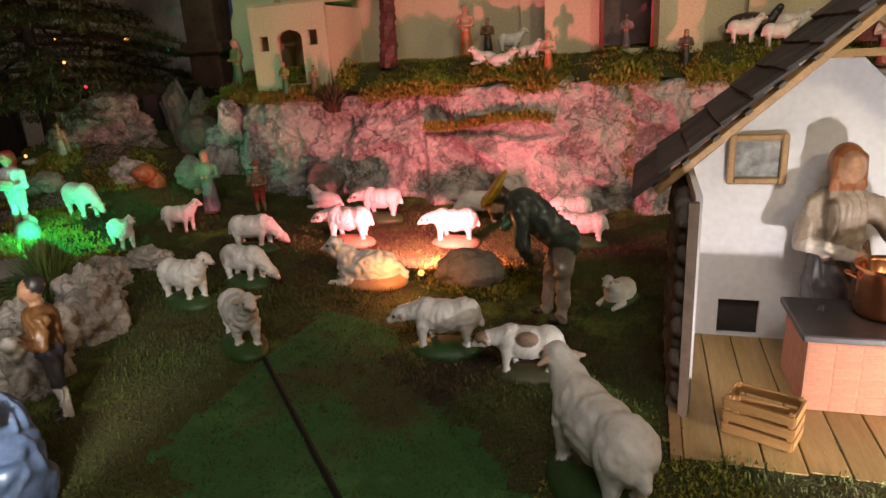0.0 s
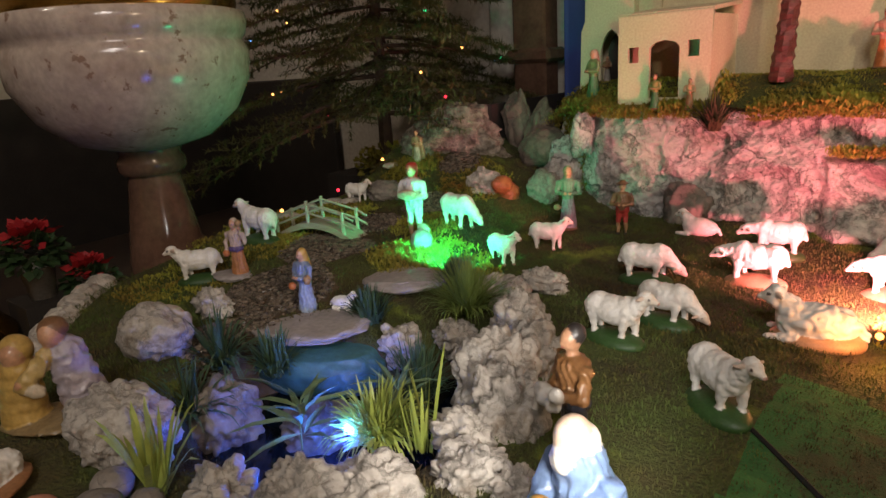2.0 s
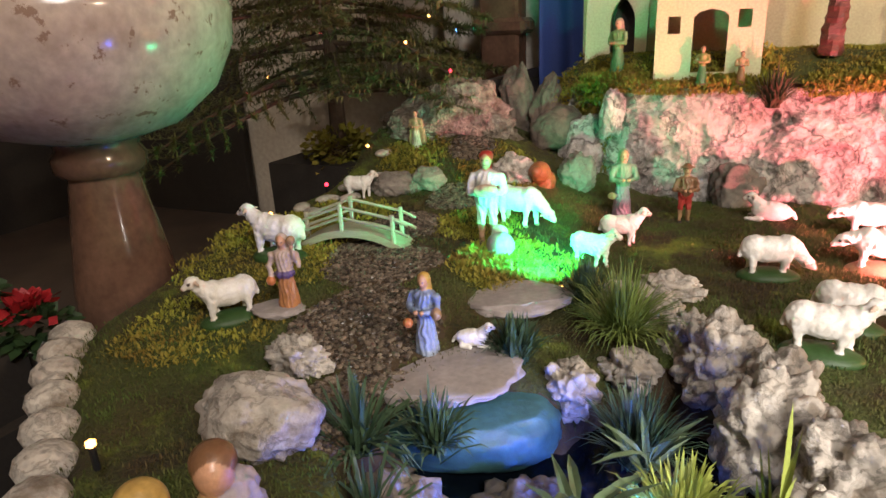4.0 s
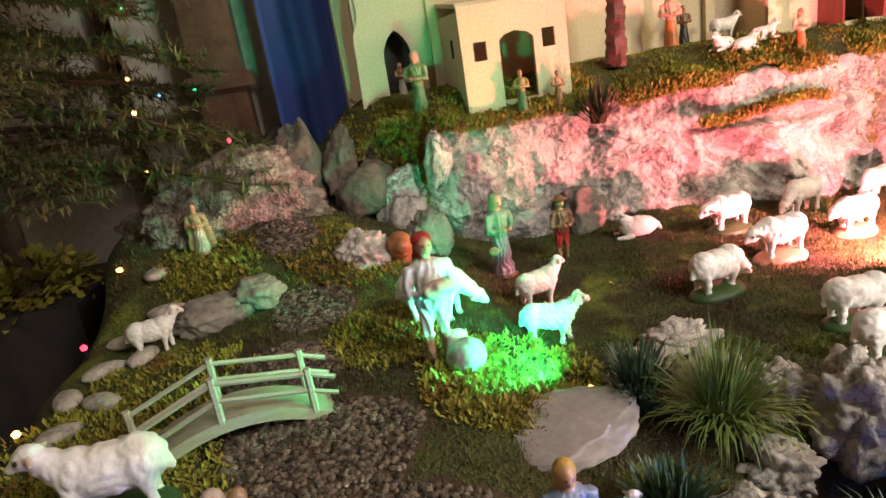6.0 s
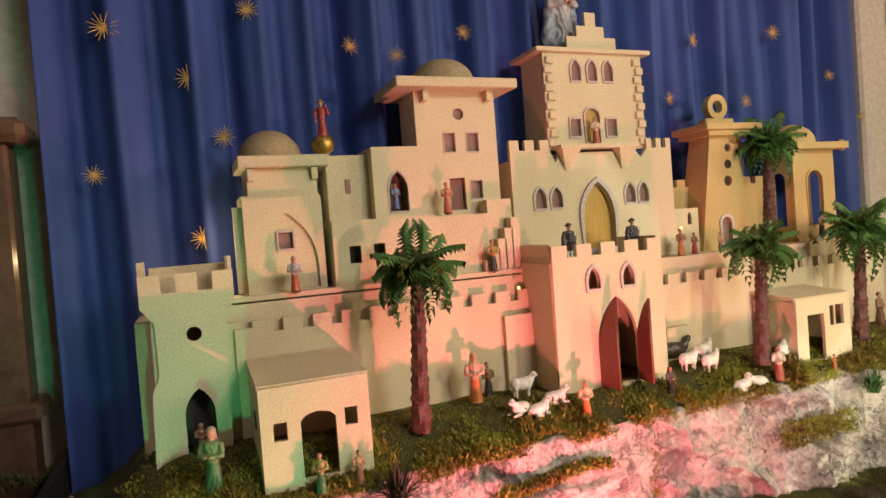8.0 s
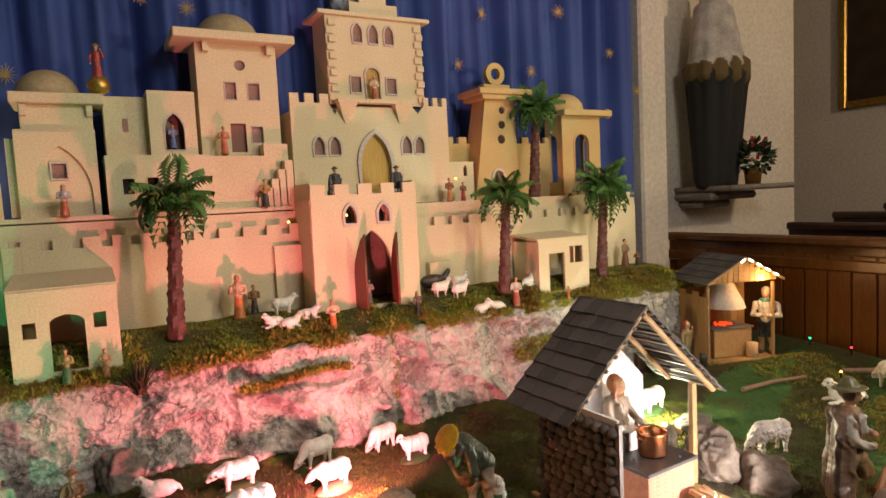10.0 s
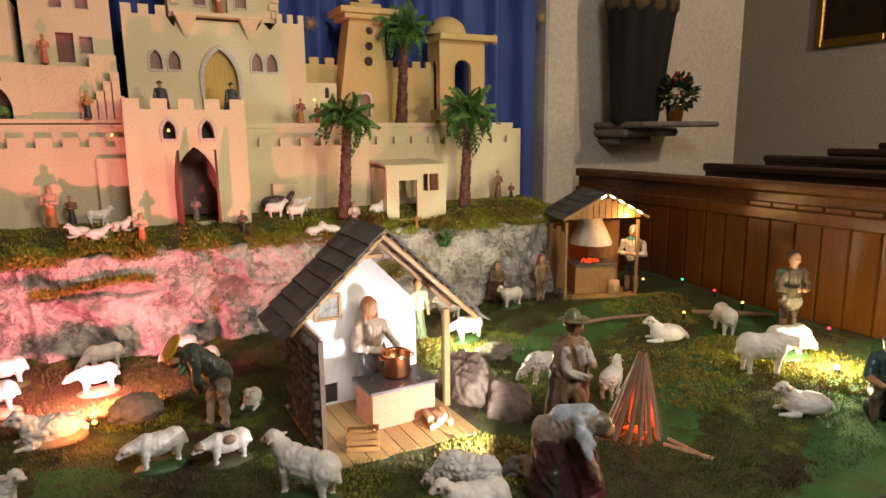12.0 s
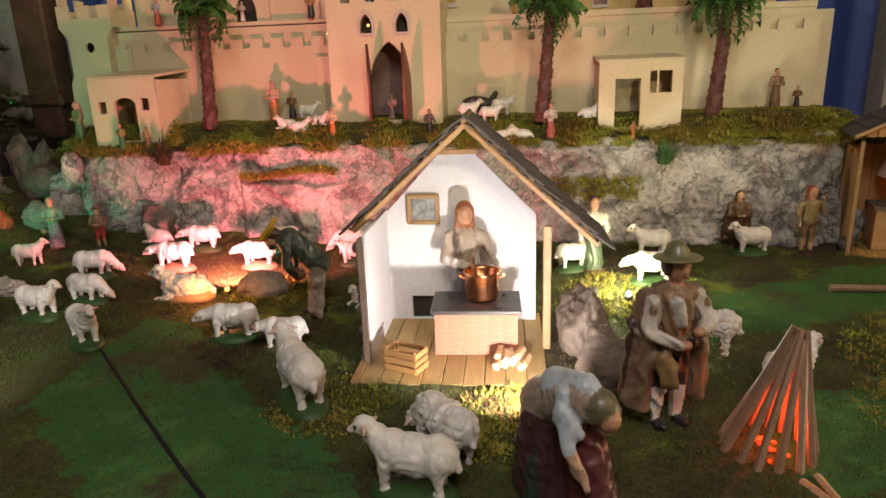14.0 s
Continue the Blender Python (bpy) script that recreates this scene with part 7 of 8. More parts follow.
# castle people
town = (
    (-1.294, 1.928, 0.165, -30, GREEN, (0.20, 0.30, 0.12), (0.50, 0.42, 0.30), "woman figurine in green with a pale veil"),
    (-1.315, 2.075, 0.085, 0, GREY, BROWN, (0.30, 0.24, 0.18), "grey-robed figurine in the tower doorway"),
    (-1.060, 1.835, 0.10, -10, GREEN, (0.30, 0.26, 0.08), None, "boy figurine in green and yellow by the house door"),
    (-0.965, 1.842, 0.085, 0, (0.40, 0.20, 0.10), (0.50, 0.30, 0.16), None, "small figurine in orange-brown beside the house"),
    (-0.545, 2.055, 0.155, -10, ORANGE, (0.60, 0.40, 0.28), (0.55, 0.45, 0.36), "couple figurine in orange and cream by the wall"),
    (-0.485, 2.09, 0.11, 0, DARK, BROWN, None, "dark-clothed figurine against the castle wall"),
    (-0.265, 1.895, 0.115, -10, ORANGE, (0.62, 0.45, 0.30), (0.60, 0.48, 0.34), "veiled woman figurine in orange before the gate"),
    (-0.070, 2.03, 0.095, 0, (0.30, 0.20, 0.22), (0.45, 0.25, 0.25), None, "small figurine standing in the gate"),
    (0.085, 1.935, 0.095, 0, DARK, (0.10, 0.07, 0.06), (0.12, 0.08, 0.07), "dark-robed woman figurine before the wall"),
    (0.520, 1.900, 0.125, -20, (0.35, 0.10, 0.07), (0.55, 0.48, 0.40), None, "shepherd figurine carrying a lamb beside the palm"),
    (0.800, 1.905, 0.060, 0, ORANGE, (0.50, 0.24, 0.10), None, "small seated figurine at the house door"),
    (1.315, 2.075, 0.14, 10, BROWN, (0.24, 0.14, 0.08), None, "brown-robed figurine by the far wall"),
    (1.385, 2.065, 0.08, -30, DARK, BROWN, None, "small dark figurine by the far wall"),
    (-1.035, 2.155, 0.105, 0, (0.45, 0.10, 0.05), (0.45, 0.42, 0.44), (0.45, 0.42, 0.44), "woman figurine in red skirt on the battlement walk"),
    (-0.400, 2.165, 0.105, 0, DARK, (0.45, 0.26, 0.08), None, "figurine in ochre coat on the steps"),
    (-0.690, 2.185, 0.08, 0, WHITE, (0.50, 0.46, 0.42), WHITE, "white-veiled figurine in the doorway"),
    (0.395, 2.185, 0.105, -10, (0.45, 0.22, 0.06), (0.30, 0.14, 0.08), None, "trader figurine in yellow apron on the walkway"),
    (0.470, 2.195, 0.085, 0, RED, BROWN, None, "small red-clothed figurine on the walkway"),
    (0.610, 2.205, 0.075, 0, BROWN, (0.40, 0.26, 0.14), None, "small brown figurine by the minaret"),
    (1.205, 2.225, 0.105, 0, DARK, (0.30, 0.22, 0.18), None, "figurine with a basket in the loggia"),
    (-0.520, 2.225, 0.105, 0, (0.50, 0.14, 0.08), (0.55, 0.22, 0.12), None, "red-robed figurine at the tower door"),
    (0.100, 2.255, 0.105, 0, (0.45, 0.12, 0.05), (0.62, 0.50, 0.36), (0.62, 0.50, 0.36), "small red and gold figurine in the upper niche"),
)
for x, y, h, turn, robe, up, hd, label in town:
    base = 0.945 if y > 2.13 and x < 0.3 else 0.928
    z = terrace(x, y) if y < 2.12 else base
    if label.startswith("red-robed"):
        z = 1.142
    if label.startswith("small red and gold"):
        z = 1.360
    if label.startswith("figurine with a basket"):
        z = 0.943
    if "in the gate" in label:
        z = 0.56
    figurine(x, y, z - 0.001, h, turn, standing(robe, up, None, HAIRB, hd, "front"), label, 46)
for x in (-0.155, 0.100):
    g = standing((0.035, 0.035, 0.045), (0.06, 0.06, 0.075), (0.04, 0.04, 0.05), DARK, None, "down", DARK, DARK, (("c", (0.19, -0.05, 0.3), (0.24, -0.05, 1.05), 0.010, 0.008, GREY),))
    figurine(x, 2.09, 0.962, 0.12, 0, g, "dark armoured guard figurine with a spear on the gate tower", 56)
king = standing(RED, (0.45, 0.06, 0.05), None, HAIRB, None, "up", None, (0.4, 0.25, 0.05))
figurine(-0.905, 2.235, 1.395, 0.115, -20, king, "red and gold angel figurine standing on a ball", 56)
ball = part("gilded_ball", lathe([(0.012, 0.0), (0.03, 0.012), (0.036, 0.032), (0.028, 0.054), (0.012, 0.064), (0.0, 0.064)], 24), GILT)
ball.matrix_basis = pose(-0.905, 2.245, 1.3445)
tagged(ball, "small gilded ball under the angel figurine", "ball")
figurine(-0.690, 2.235, 1.165, 0.085, 10, standing(BLUE, (0.16, 0.24, 0.42), None, HAIRB, (0.45, 0.22, 0.1), "front"), "seated woman figurine in blue inside the niche", 46)
figurine(0.06, 2.36, 1.714, 0.32, 0, standing((0.45, 0.48, 0.52), (0.50, 0.52, 0.55), (0.30, 0.36, 0.44), HAIRB, (0.55, 0.55, 0.55), "front"), "white and blue madonna statue behind the castle", 60, "madonna_statue", 0, "statue")
figurine(0.245, 2.10, 0.545, 0.12, 0, [("e", (0, 0, 0.5), (0.5, 0.2, 0.25), (0, 0, 0), (0.05, 0.035, 0.03)), ("c", (-0.3, 0, 0.4), (-0.32, 0, 0.05), 0.07, 0.06, DARK), ("c", (0.3, 0, 0.4), (0.32, 0, 0.05), 0.07, 0.06, DARK), ("c", (0.45, 0, 0.55), (0.62, 0, 0.8), 0.11, 0.09, DARK)], "dark donkey figurine by the castle wall", 44, "donkey_figurine", 0, "donkey")


# ---- flock ----
FLEECE, FACE, HOOF, TURF = (0.82, 0.80, 0.77), (0.76, 0.70, 0.64), (0.40, 0.24, 0.20), (0.032, 0.080, 0.020)


def sheep_prims(kind, base=True, patch=None):
    """A sheep about 0.14 m long facing +x."""
    w = FLEECE
    P = [("e", (0, 0, 0.066), (0.054, 0.028, 0.031), (0, 0, 0), w), ("e", (0.030, 0, 0.072), (0.027, 0.025, 0.029), (0, 0, 0), w), ("e", (-0.034, 0, 0.068), (0.030, 0.028, 0.031), (0, 0, 0), w), ("c", (-0.056, 0, 0.078), (-0.064, 0, 0.052), 0.007, 0.006, w)]
    if kind == "lie":
        P = [("e", (0, 0, 0.030), (0.056, 0.032, 0.030), (0, 0, 0), w), ("e", (0.03, 0, 0.034), (0.028, 0.026, 0.028), (0, 0, 0), w), ("c", (0.03, 0.024, 0.010), (0.068, 0.020, 0.007), 0.009, 0.006, w), ("c", (0.03, -0.024, 0.010), (0.062, -0.026, 0.007), 0.009, 0.006, w), ("c", (-0.03, -0.026, 0.012), (0.0, -0.034, 0.007), 0.011, 0.007, w), ("c", (-0.054, 0, 0.03), (-0.064, 0, 0.014), 0.007, 0.006, w)]
        hc, hd = Vector((0.060, 0.0, 0.070)), Vector((0.9, 0.05, -0.25))
        P += [("c", (0.036, 0, 0.048), (0.056, 0, 0.066), 0.020, 0.015, w)]
    else:
        for x, y, k in ((0.036, 0.014, 0.004), (0.030, -0.014, -0.006), (-0.036, 0.014, -0.004), (-0.040, -0.014, 0.004)):
            P += [("c", (x, y, 0.056), (x + k * 0.6, y, 0.032), 0.0125, 0.0075, w), ("c", (x + k * 0.6, y, 0.032), (x + k, y, 0.006), 0.0072, 0.0055, w), ("e", (x + k + 0.002, y, 0.004), (0.0075, 0.006, 0.0045), (0, 0, 0), HOOF)]
        if kind == "graze":
            hc, hd = Vector((0.078, 0.004, 0.036)), Vector((0.75, 0.05, -0.65))
            P += [("c", (0.042, 0, 0.074), (0.070, 0.003, 0.046), 0.021, 0.014, w)]
        elif kind == "level":
            hc, hd = Vector((0.078, 0.004, 0.070)), Vector((0.9, 0.05, -0.42))
            P += [("c", (0.040, 0, 0.076), (0.068, 0, 0.074), 0.021, 0.015, w)]
        else:
            hc, hd = Vector((0.068, 0.004, 0.104)), Vector((0.92, 0.12, -0.30))
            P += [("c", (0.038, 0, 0.076), (0.060, 0.002, 0.098), 0.022, 0.015, w)]
    hd.normalize()
    m = hc + hd * 0.018
    P += [("e", tuple(hc), (0.0165, 0.0125, 0.0135), (0, 0, 0), FACE), ("c", tuple(hc + hd * 0.006), tuple(m), 0.0105, 0.0068, FACE), ("e", tuple(hc + Vector((-0.002, 0, 0.007))), (0.012, 0.011, 0.009), (0, 0, 0), w)]
    for s in (-1, 1):
        P += [("c", tuple(hc + Vector((-0.004, s * 0.010, 0.0030))), tuple(hc + Vector((-0.010, s * 0.023, 0.001))), 0.0045, 0.003, (0.62, 0.48, 0.40))]
        P += [("e", tuple(hc + hd * 0.008 + Vector((0, s * 0.0095, 0.0045))), (0.0034, 0.003, 0.003), (0, 0, 0), (0.06, 0.04, 0.035))]
    P += [("e", tuple(m + hd * 0.005), (0.0036, 0.005, 0.0036), (0, 0, 0), (0.45, 0.26, 0.22))]
    if patch:
        P += [("e", (0.02, -0.020, 0.078), (0.017, 0.012, 0.014), (0, 0, 0), patch), ("e", (-0.03, -0.019, 0.076), (0.013, 0.012, 0.012), (0, 0, 0), patch), ("e", (0.0, 0.020, 0.080), (0.02, 0.012, 0.014), (0, 0, 0), patch), ("e", tuple(hc + Vector((0, 0, 0.004))), (0.0165, 0.0135, 0.0125), (0, 0, 0), patch)]
    if base:
        P += [("e", (0.0, 0, 0.001), (0.068, 0.040, 0.022), (0, 0, 0), TURF if base is True else base)]
    return P


SHEEP = {}


def sheep(x, y, heading, size=1.0, kind="up", base=True, label="", curl=0.0014, patch=None, z=None, group="flock of sheep figurines", name="sheep_figurine"):
    key = (kind, base, curl, patch)
    if key not in SHEEP:
        SHEEP[key] = fused(sheep_prims(kind, base, patch), 0.0026 if curl < 0.003 else 0.0017, curl, len(SHEEP), 2)
        SHEEP[key].materials.append(WOOL)
    ob = part(name, SHEEP[key], WOOL)
    ob.matrix_basis = pose(x, y, (terrain(x, y) if z is None else z) - 0.001, 0, 0, heading) @ Matrix.Scale(size * 0.86, 4)
    words = {"up": "standing white sheep figurine", "graze": "grazing white sheep figurine", "lie": "lying white sheep figurine", "level": "white sheep figurine with lowered head"}
    return tagged(ob, label or words[kind] + (" on a painted green base" if base is True else " on the moss"), "sheep", group)


CLAY = (0.42, 0.25, 0.14)
# moving flock, as it stands at the start
sheep(-0.600, 0.895, -40, 1.10, "up", True, "white sheep figurine with a dark ear on a green base")
sheep(-0.815, 1.015, -8, 1.05, "up")
sheep(-0.765, 1.135, -5, 1.0, "graze")
sheep(-0.880, 1.330, 12, 1.05, "graze")
# round the orange lamp
sheep(-0.675, 1.430, 188, 1.10, "level", CLAY, "white sheep figurine on a brown base by the lamp")
sheep(-0.670, 1.610, 190, 1.05, "level", True)
sheep(-0.865, 1.665, 175, 0.95, "lie", False)
sheep(-0.430, 1.510, 192, 1.05, "level", CLAY, "white sheep figurine on a brown base by the lamp")
sheep(-0.415, 1.690, 195, 1.05, "graze", False)
sheep(-0.525, 1.225, 192, 1.38, "lie", CLAY, "curly-fleeced ram figurine lying beside the orange lamp", 0.0028)
sheep(-0.289, 1.015, 192, 1.12, "level", True)
sheep(-0.140, 0.970, 188, 1.0, "level", (0.07, 0.075, 0.035), "white goat figurine with brown patches on a mossy base", 0.0008, (0.30, 0.20, 0.14), name="goat_figurine")
sheep(-0.010, 0.722, 128, 1.48, "up", True)
sheep(-0.025, 1.285, 245, 0.90, "lie", True)
sheep(-0.182, 1.715, 200, 1.0, "graze", False)
sheep(-0.128, 1.588, 188, 0.95, "up", True)
# left meadow
sheep(-1.190, 1.435, 15, 0.88, "up", False, "small white sheep figurine facing the meadow")
sheep(-1.225, 1.270, -20, 0.88, "up", False, "curly white sheep figurine by the green lamp", 0.0030)
sheep(-1.825, 0.985, 184, 1.15, "up", True)
sheep(-1.765, 0.760, 235, 0.95, "up", True)
sheep(-1.890, 1.415, 12, 0.75, "up", False, "small lamb figurine beside white pebbles")
sheep(-1.405, 1.330, -12, 1.10, "graze", False, "white sheep figurine behind the shepherd")
sheep(-1.322, 0.818, 15, 0.55, "lie", False, "tiny lamb figurine beside the water carrier", z=0.178)
# right pasture
sheep(0.580, 1.560, 20, 1.05, "level", True)
sheep(0.800, 1.455, 188, 1.15, "level", True)
sheep(0.840, 1.690, 186, 1.10, "up", False)
sheep(1.160, 1.715, 190, 1.10, "up", True)
sheep(0.835, 1.010, 165, 1.25, "graze", False, "curly white sheep figurine seen behind the wanderer", 0.0030)
sheep(0.945, 0.835, 30, 1.10, "up", False, "curly white sheep figurine behind the campfire", 0.0030)
sheep(0.300, 0.560, 135, 1.30, "graze", False, "curly white sheep figurine grazing before the stable", 0.0030)
sheep(0.262, 0.462, 172, 1.30, "up", True)
sheep(1.480, 1.120, 150, 1.35, "lie", False)
sheep(1.745, 1.085, 60, 1.35, "graze", False)
sheep(1.500, 0.735, -28, 1.65, "level", False, "large white sheep figurine on the pasture")
sheep(1.700, 0.790, -20, 1.45, "graze", True)
sheep(1.345, 0.485, 150, 1.35, "lie", False)
# castle flock
for k, (x, y, hd, kd) in enumerate(((-0.455, 1.945, 200, "lie"), (-0.405, 1.93, 10, "lie"), (-0.335, 1.955, -10, "lie"), (-0.40, 2.03, -5, "up"), (0.225, 2.0, 5, "up"), (0.305, 1.985, 10, "up"), (0.345, 2.05, 15, "up"), (0.350, 1.90, 0, "lie"), (0.42, 1.90, 170, "lie"), (0.655, 2.0, 20, "lie"))):
    sheep(x, y, hd, 0.72, kd, False, ("lying" if kd == "lie" else "standing") + " small white sheep figurine on the castle terrace", 0.001, z=terrace(x, y), group="castle flock")

# ---- footbridge ----
bridge = empty("footbridge", pose(-1.715, 1.105, 0.214, 0, 0, 12), "small arched wooden footbridge with railings", "bridge")
verts, faces = [], []
N = 14
for k in range(N + 1):
    u = k / N * 2 - 1
    x = 0.135 * u
    z = 0.046 * (1 - u * u)
    for y, dz in ((-0.036, 0), (0.036, 0), (0.036, -0.016), (-0.036, -0.016)):
        verts.append((x, y, z + dz))
for k in range(N):
    a = 4 * k
    for i in range(4):
        faces.append((a + i, a + (i + 1) % 4, a + 4 + (i + 1) % 4, a + 4 + i))
me = bpy.data.meshes.new("deck")
me.from_pydata(verts, [], faces)
part("deck", me, BRIDGEWOOD, bridge)
for y in (-0.033, 0.033):
    tops = []
    for u in (-0.92, -0.1, 0.75):
        zz = 0.046 * (1 - u * u)
        part("railing_post", tube([(0.135 * u, y, zz - 0.004), (0.135 * u, y, zz + 0.060)], 0.0052, 6), BRIDGEWOOD, bridge)
        tops.append((0.135 * u, y, zz))
    for h in (0.052, 0.028):
        part("handrail", tube([(a, b, c + h) for a, b, c in tops] + [(0.135, y, 0.005 + h)], 0.0034, 5), BRIDGEWOOD, bridge)

# ---- grill hut ----
gx, gy, gz = 1.69, 1.760, 0.118
gh = empty("grill_hut", pose(gx - 0.045, gy, gz, 0, 0, -16) @ Matrix.Diagonal((0.74, 0.88, 0.98, 1)), "wooden grill hut with lit roof edge and glowing hearth", "hut")
for k in range(8):
    part("floor_plank", box(0.0615, 0.26, 0.010, (-0.22 + 0.063 * k, -0.01, 0)), PLANK, gh)
for k in range(9):
    part("back_plank", box(0.0535, 0.008, 0.33, (-0.22 + 0.055 * k, 0.112, 0.010)), CRATEWOOD, gh)
for k in range(4):
    part("side_plank", box(0.008, 0.052, 0.33 - 0.02 * (k % 2), (-0.238, 0.085 - 0.055 * k, 0.010)), CRATEWOOD, gh)
for px in (-0.235, 0.235):
    part("post", box(0.014, 0.014, 0.36, (px, -0.12, 0.010)), RAFTER, gh)
sh = bpy.data.meshes["shingle"]
for side, ex in ((-1, -0.275), (1, 0.275)):
    for k in range(5):
        for j in range(6):
            u = (k + 0.6) / 5
            q = part("shingle", sh, SLATE, gh)
            q.matrix_basis = pose(ex * u, -0.135 + 0.055 * j, 0.505 - 0.115 * u, 0, side * 20, 0) @ Matrix.Diagonal((0.066, 0.053, 0.005, 1))
    part("eave_board", tube([(0, -0.165, 0.495), (ex, -0.165, 0.385)], 0.007, 5), RAFTER, gh)
    for k in range(4):
        if side > 0 or k == 0:
            u = 0.1 + 0.22 * k
            part("light_tube", box(0.034, 0.007, 0.007, (ex * u, -0.172, 0.493 - 0.110 * u), 0.002, (0, side * 22, 0)), STRIP, gh, "small lit tube lamp")
for k in range(12):
    px = -0.215 + 0.039 * k
    part("gable_slat", box(0.034, 0.006, 0.10 - abs(px) * 0.36, (px, -0.145, 0.385)), CRATEWOOD, gh)
part("hearth", box(0.28, 0.15, 0.135, (0.0, 0.015, 0.010), 0.004), RAFTER, gh, "brown wooden hearth base")
part("hearth_plate", box(0.295, 0.16, 0.008, (0.0, 0.015, 0.145)), STONEWALL, gh)
bm = bmesh.new()
rnd = random.Random(4)
bmesh.ops.create_icosphere(bm, subdivisions=1, radius=1)
coal = bpy.data.meshes.new("ember")
bm.to_mesh(coal)
bm.free()
coal.materials.append(EMBER)
for k in range(26):
    q = part("ember", coal, EMBER, gh)
    q.matrix_basis = pose(rnd.gauss(0, 0.03), 0.03 + rnd.gauss(0, 0.02), 0.158, 40 * k) @ Matrix.Diagonal((rnd.uniform(0.006, 0.012), 0.008, 0.007, 1))
part("hood", lathe([(0.135, 0.245), (0.125, 0.27), (0.075, 0.35), (0.065, 0.375)], 14, (0.0, 0.03, 0)), PALE, gh, "pale plaster smoke hood")
part("stump", lathe([(0.0, 0.0), (0.035, 0.0), (0.033, 0.07), (0.0, 0.07)], 12, (0.10, -0.10, 0.010)), LOGWOOD, gh)
bk = part("blue_bucket", lathe([(0.0, 0.0), (0.018, 0.0), (0.023, 0.04), (0.020, 0.04), (0.0, 0.03)], 14), IRON)
bk.matrix_basis = pose(1.455, 1.735, 0.129)
tagged(bk, "small dark bucket on the hut floor", "bucket")

# log and branches on the pasture
for pts, r in ((((1.27, 1.41, 0.112), (1.44, 1.39, 0.118), (1.62, 1.36, 0.113)), 0.011), (((1.83, 1.32, 0.105), (1.98, 1.22, 0.108), (2.1, 1.12, 0.105)), 0.014), (((0.72, 1.27, 0.11), (0.86, 1.31, 0.116)), 0.012)):
    tagged(part("branch", tube(pts, r, 7, r * 0.6), STICK), "dry bare branch lying in the moss", "branch")

# ---- campfire ----
fire = empty("campfire", pose(0.835, 0.628, 0.092), "tripod of wooden sticks over a glowing red fire", "campfire")
rnd = random.Random(8)
for k in range(15):
    a = 2 * math.pi * k / 15 + rnd.uniform(-0.08, 0.08)
    r = 0.072 * rnd.uniform(0.92, 1.05)
    part("stick", tube([(r * math.cos(a), r * math.sin(a), 0.0), (0.034 + 0.010 * math.cos(a + 0.4), 0.012 + 0.010 * math.sin(a + 0.4), 0.205 + rnd.uniform(-0.01, 0.015))], 0.0072, 5, 0.0055), STICK, fire)
for k in range(14):
    q = part("ember", coal, EMBER, fire)
    q.matrix_basis = pose(rnd.gauss(0, 0.018), rnd.gauss(0, 0.018), 0.010 + 0.012 * rnd.random(), 40 * k) @ Matrix.Diagonal((rnd.uniform(0.004, 0.008), 0.004, 0.004, 1))
part("loose_log", tube([(0.02, -0.09, 0.0030), (0.07, -0.20, 0.0030)], 0.008, 6), LOGWOOD, fire)
part("loose_log", tube([(0.045, -0.08, 0.008), (0.055, -0.19, 0.006)], 0.007, 6), LOGWOOD, fire)


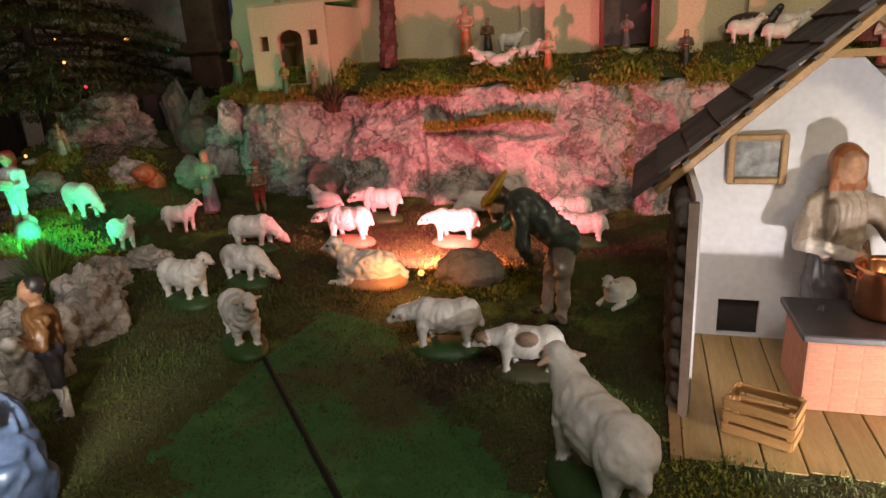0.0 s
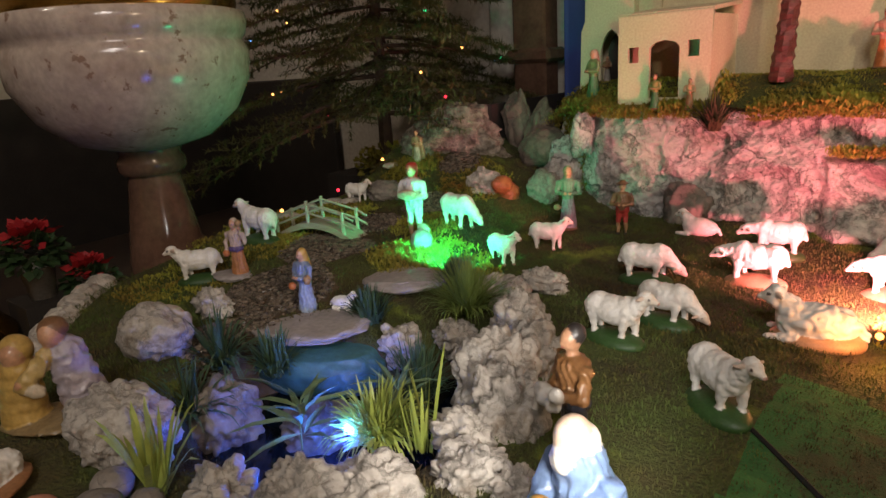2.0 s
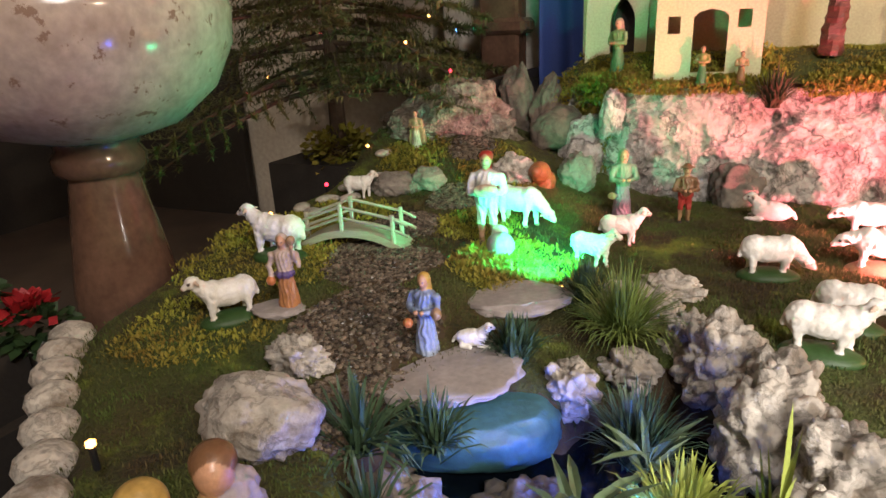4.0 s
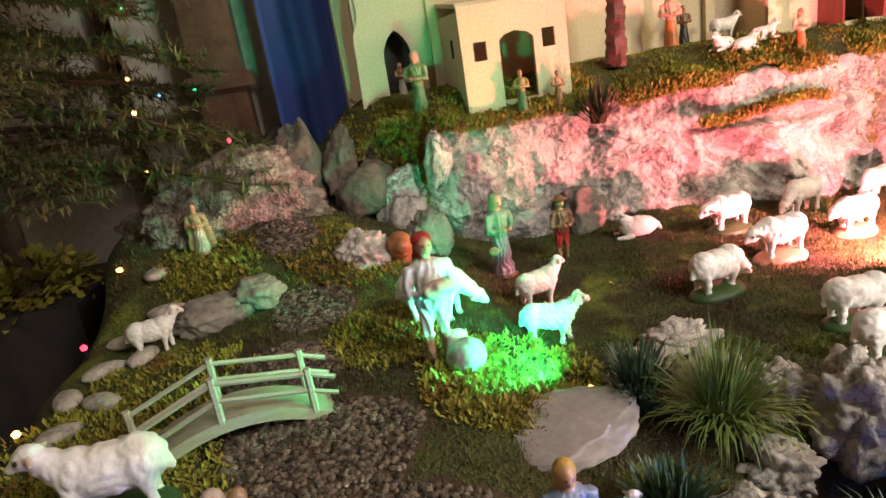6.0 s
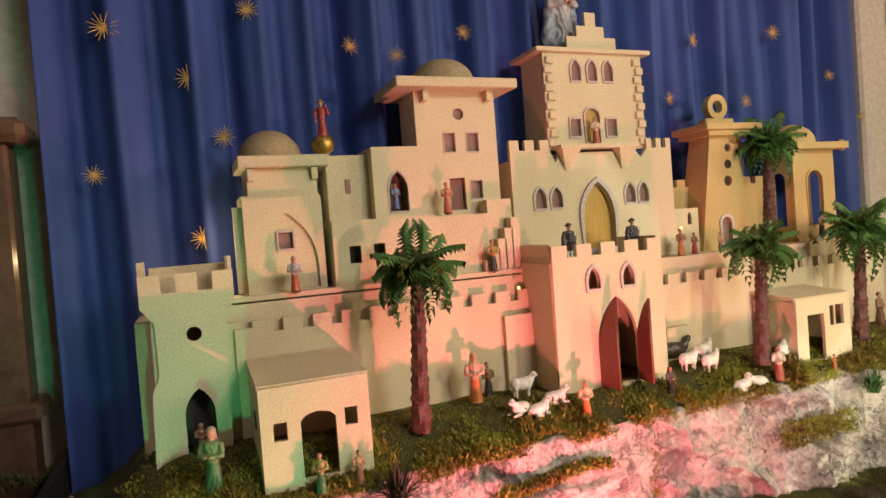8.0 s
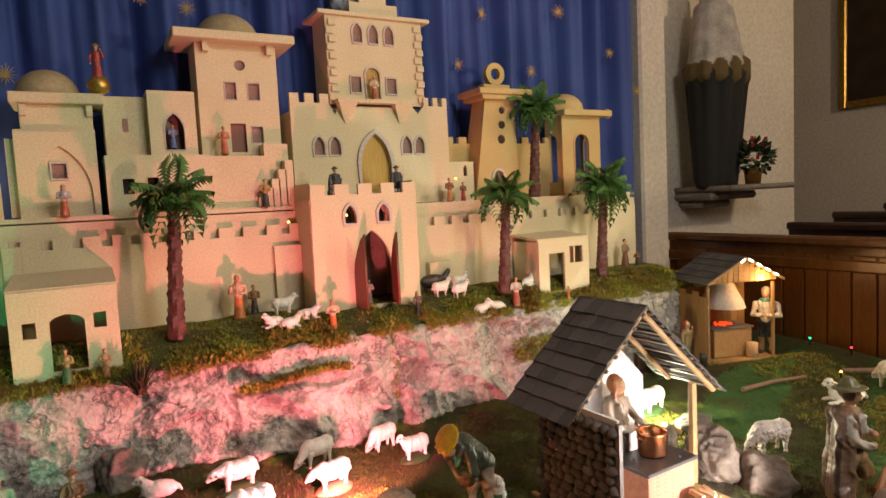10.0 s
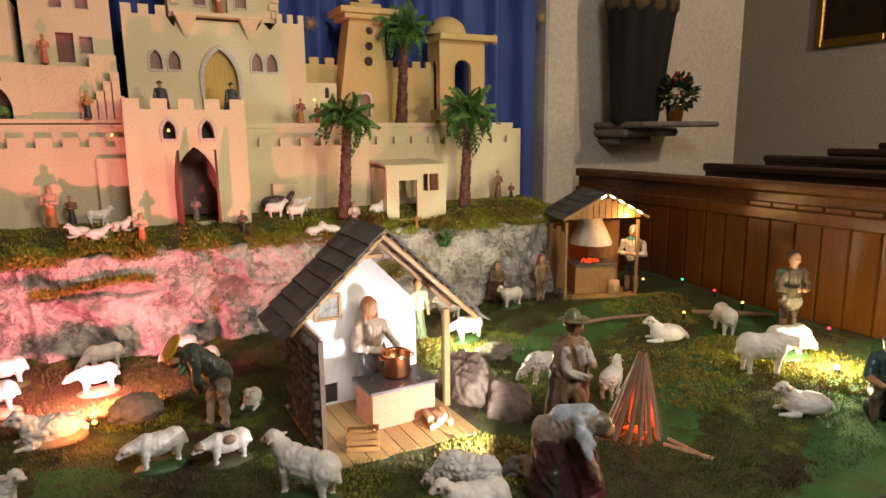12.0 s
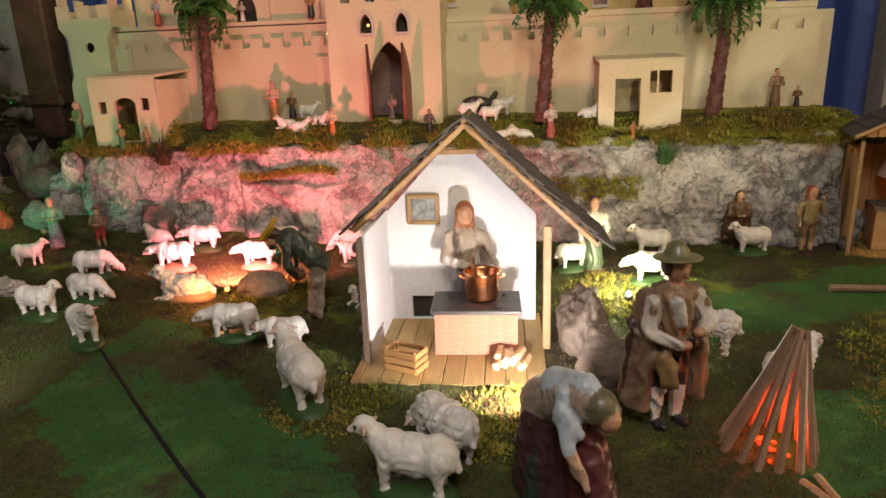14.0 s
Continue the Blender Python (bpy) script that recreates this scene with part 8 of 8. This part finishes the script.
# ---- fir tree ----
def fir(x, y, z, tall, seed):
    rnd = random.Random(seed)
    ob = empty("fir_tree", pose(x, y, z), "dark green fir tree with small coloured lights", "tree")
    part("trunk", tube([(0, 0, 0), (0.01, 0, tall * 0.5), (0, 0.01, tall)], 0.035, 8, 0.006), FIRWOOD, ob)
    nv, nf, bulbs = [], [], []
    for k in range(92):
        u = (k + 0.5) / 92
        zz = tall * (0.16 + 0.82 * u)
        ln = 0.80 * (1 - u) ** 0.8 * rnd.uniform(0.75, 1.1) + 0.05
        a = k * 2.399 + rnd.uniform(-0.3, 0.3)
        p0 = Vector((0, 0, zz))
        d = Vector((math.cos(a), math.sin(a), rnd.uniform(-0.12, 0.12)))
        pts = [p0 + d * ln * t + Vector((0, 0, -0.10 * ln * t * t * 2)) for t in (0, 0.35, 0.7, 1.0)]
        part("limb", tube(pts, 0.009 * (1 - u) + 0.003, 5, 0.002), FIRWOOD, ob)
        for t in range(3, 16):
            t /= 15
            c = p0 + d * ln * t + Vector((0, 0, -0.20 * ln * t * t))
            for s in (-1, 1):
                tw = Vector((-math.sin(a) * s, math.cos(a) * s, rnd.uniform(-0.35, 0.1))) + d * 0.7
                tl = 0.20 * ln * (1.25 - t) + 0.03
                for q in range(10):
                    b = c + tw * tl * q / 9
                    for w in range(5):
                        r = Vector((rnd.gauss(0, 1), rnd.gauss(0, 1), rnd.gauss(0.2, 0.8)))
                        e = (tw.normalized() * 0.8 + r * 0.55).normalized() * 0.030
                        sd = e.cross(Vector((0, 0, 1)) + r * 0.2).normalized() * 0.0034
                        i = len(nv)
                        nv += [tuple(b - sd), tuple(b + sd), tuple(b + e)]
                        nf.append((i, i + 1, i + 2))
        if k % 3 == 0:
            bulbs.append(pts[2] + Vector((0, 0, 0.01)))
            bulbs.append(pts[3] + Vector((0, 0, 0.01)))
    me = bpy.data.meshes.new("needles")
    me.from_pydata(nv, [], nf)
    part("needles", me, NEEDLE, ob)
    bm = bmesh.new()
    bmesh.ops.create_icosphere(bm, subdivisions=1, radius=0.0055)
    base = bpy.data.meshes.new("bulb")
    bm.to_mesh(base)
    bm.free()
    kinds = []
    for mm in (WARMBULB, REDBULB, GREENBULB, BLUEBULB):
        c = base.copy()
        c.materials.append(mm)
        kinds.append(c)
    for k, p in enumerate(bulbs):
        o = part("light_bulb", kinds[(0, 1, 0, 2, 0, 3)[k % 6]], WARMBULB, ob)
        o.matrix_basis = Matrix.Translation(p)
    return kinds


bulb_kinds = fir(-2.40, 2.10, 0.20, 1.55, 5)
plain("tree_stand", box(0.4, 0.4, 0.52, (-2.42, 2.12, -0.32)), SKIRT)
bush = part("root_moss", leaves(900, 0.16, 0.03, 12, 0.4, 0.6), MOSSBLADE)
bush.matrix_basis = pose(-2.38, 2.08, 0.22)
tagged(bush, "brown moss heaped round the fir's foot", "moss")

# string lights along the edges
for k, (x, y, z, kind) in enumerate(((-1.60, 0.36, 0.235, 0), (-1.53, 0.26, 0.225, 1), (-1.44, 0.19, 0.215, 2), (-1.36, 0.13, 0.205, 0), (-2.04, 1.22, 0.23, 0), (-2.02, 1.45, 0.255, 1), (-2.0, 1.66, 0.33, 0), (2.10, 1.62, 0.16, 2), (2.09, 1.42, 0.15, 1), (2.05, 1.24, 0.14, 0), (2.08, 1.02, 0.14, 2), (2.05, 0.86, 0.13, 1), (1.97, 1.75, 0.15, 0), (1.74, 1.28, 0.13, 0))):
    o = part("light_bulb", bulb_kinds[kind], WARMBULB)
    o.matrix_basis = pose(x, y, z) @ Matrix.Scale(1.2, 4)
    tagged(o, ("warm yellow", "red", "green", "blue")[kind] + " fairy light bulb at the display's edge", "light bulb", "fairy lights")
    tagged(part("bulb_socket", tube([(x, y, z - 0.035), (x, y, z - 0.004)], 0.004, 6), CABLE), "black socket of a fairy light", "socket")


# ---- small garden lamps and clamps ----
def garden_lamp(x, y, z, glass, label):
    ob = empty("garden_lamp", pose(x, y, z), label, "lamp", "hidden garden lamps")
    part("stake", tube([(0, 0, -0.03), (0, 0, 0.012)], 0.004, 6), CABLE, ob)
    part("socket", lathe([(0.0, 0.0), (0.010, 0.0), (0.012, 0.012), (0.0, 0.012)], 12), CABLE, ob)
    bm = bmesh.new()
    bmesh.ops.create_icosphere(bm, subdivisions=2, radius=0.007, matrix=pose(0, 0, 0.019))
    part("bulb", bm, glass, ob)


garden_lamp(-0.435, 1.285, 0.115, WARMBULB, "small orange garden lamp hidden beside a rock")
garden_lamp(-1.240, 1.065, 0.165, WARMBULB, "small green garden lamp in the moss")
garden_lamp(0.455, 0.60, 0.095, LAMPWHITE, "small white garden lamp before the stable")
garden_lamp(0.715, 1.325, 0.10, LAMPWHITE, "small white garden lamp in the meadow")
garden_lamp(1.715, 0.625, 0.098, LAMPWHITE, "small white garden lamp on the pasture")
for x, y, z in ((-0.33, 2.135, 0.885), (-0.20, 2.12, 0.93), (-1.172, 2.26, 1.10), (-0.142, 2.03, 0.90), (0.48, 2.27, 1.03)):
    o = part("clip_light", bulb_kinds[0], WARMBULB)
    o.matrix_basis = pose(x, y, z)
    tagged(o, "tiny warm light on the castle wall", "light bulb", "castle lights")
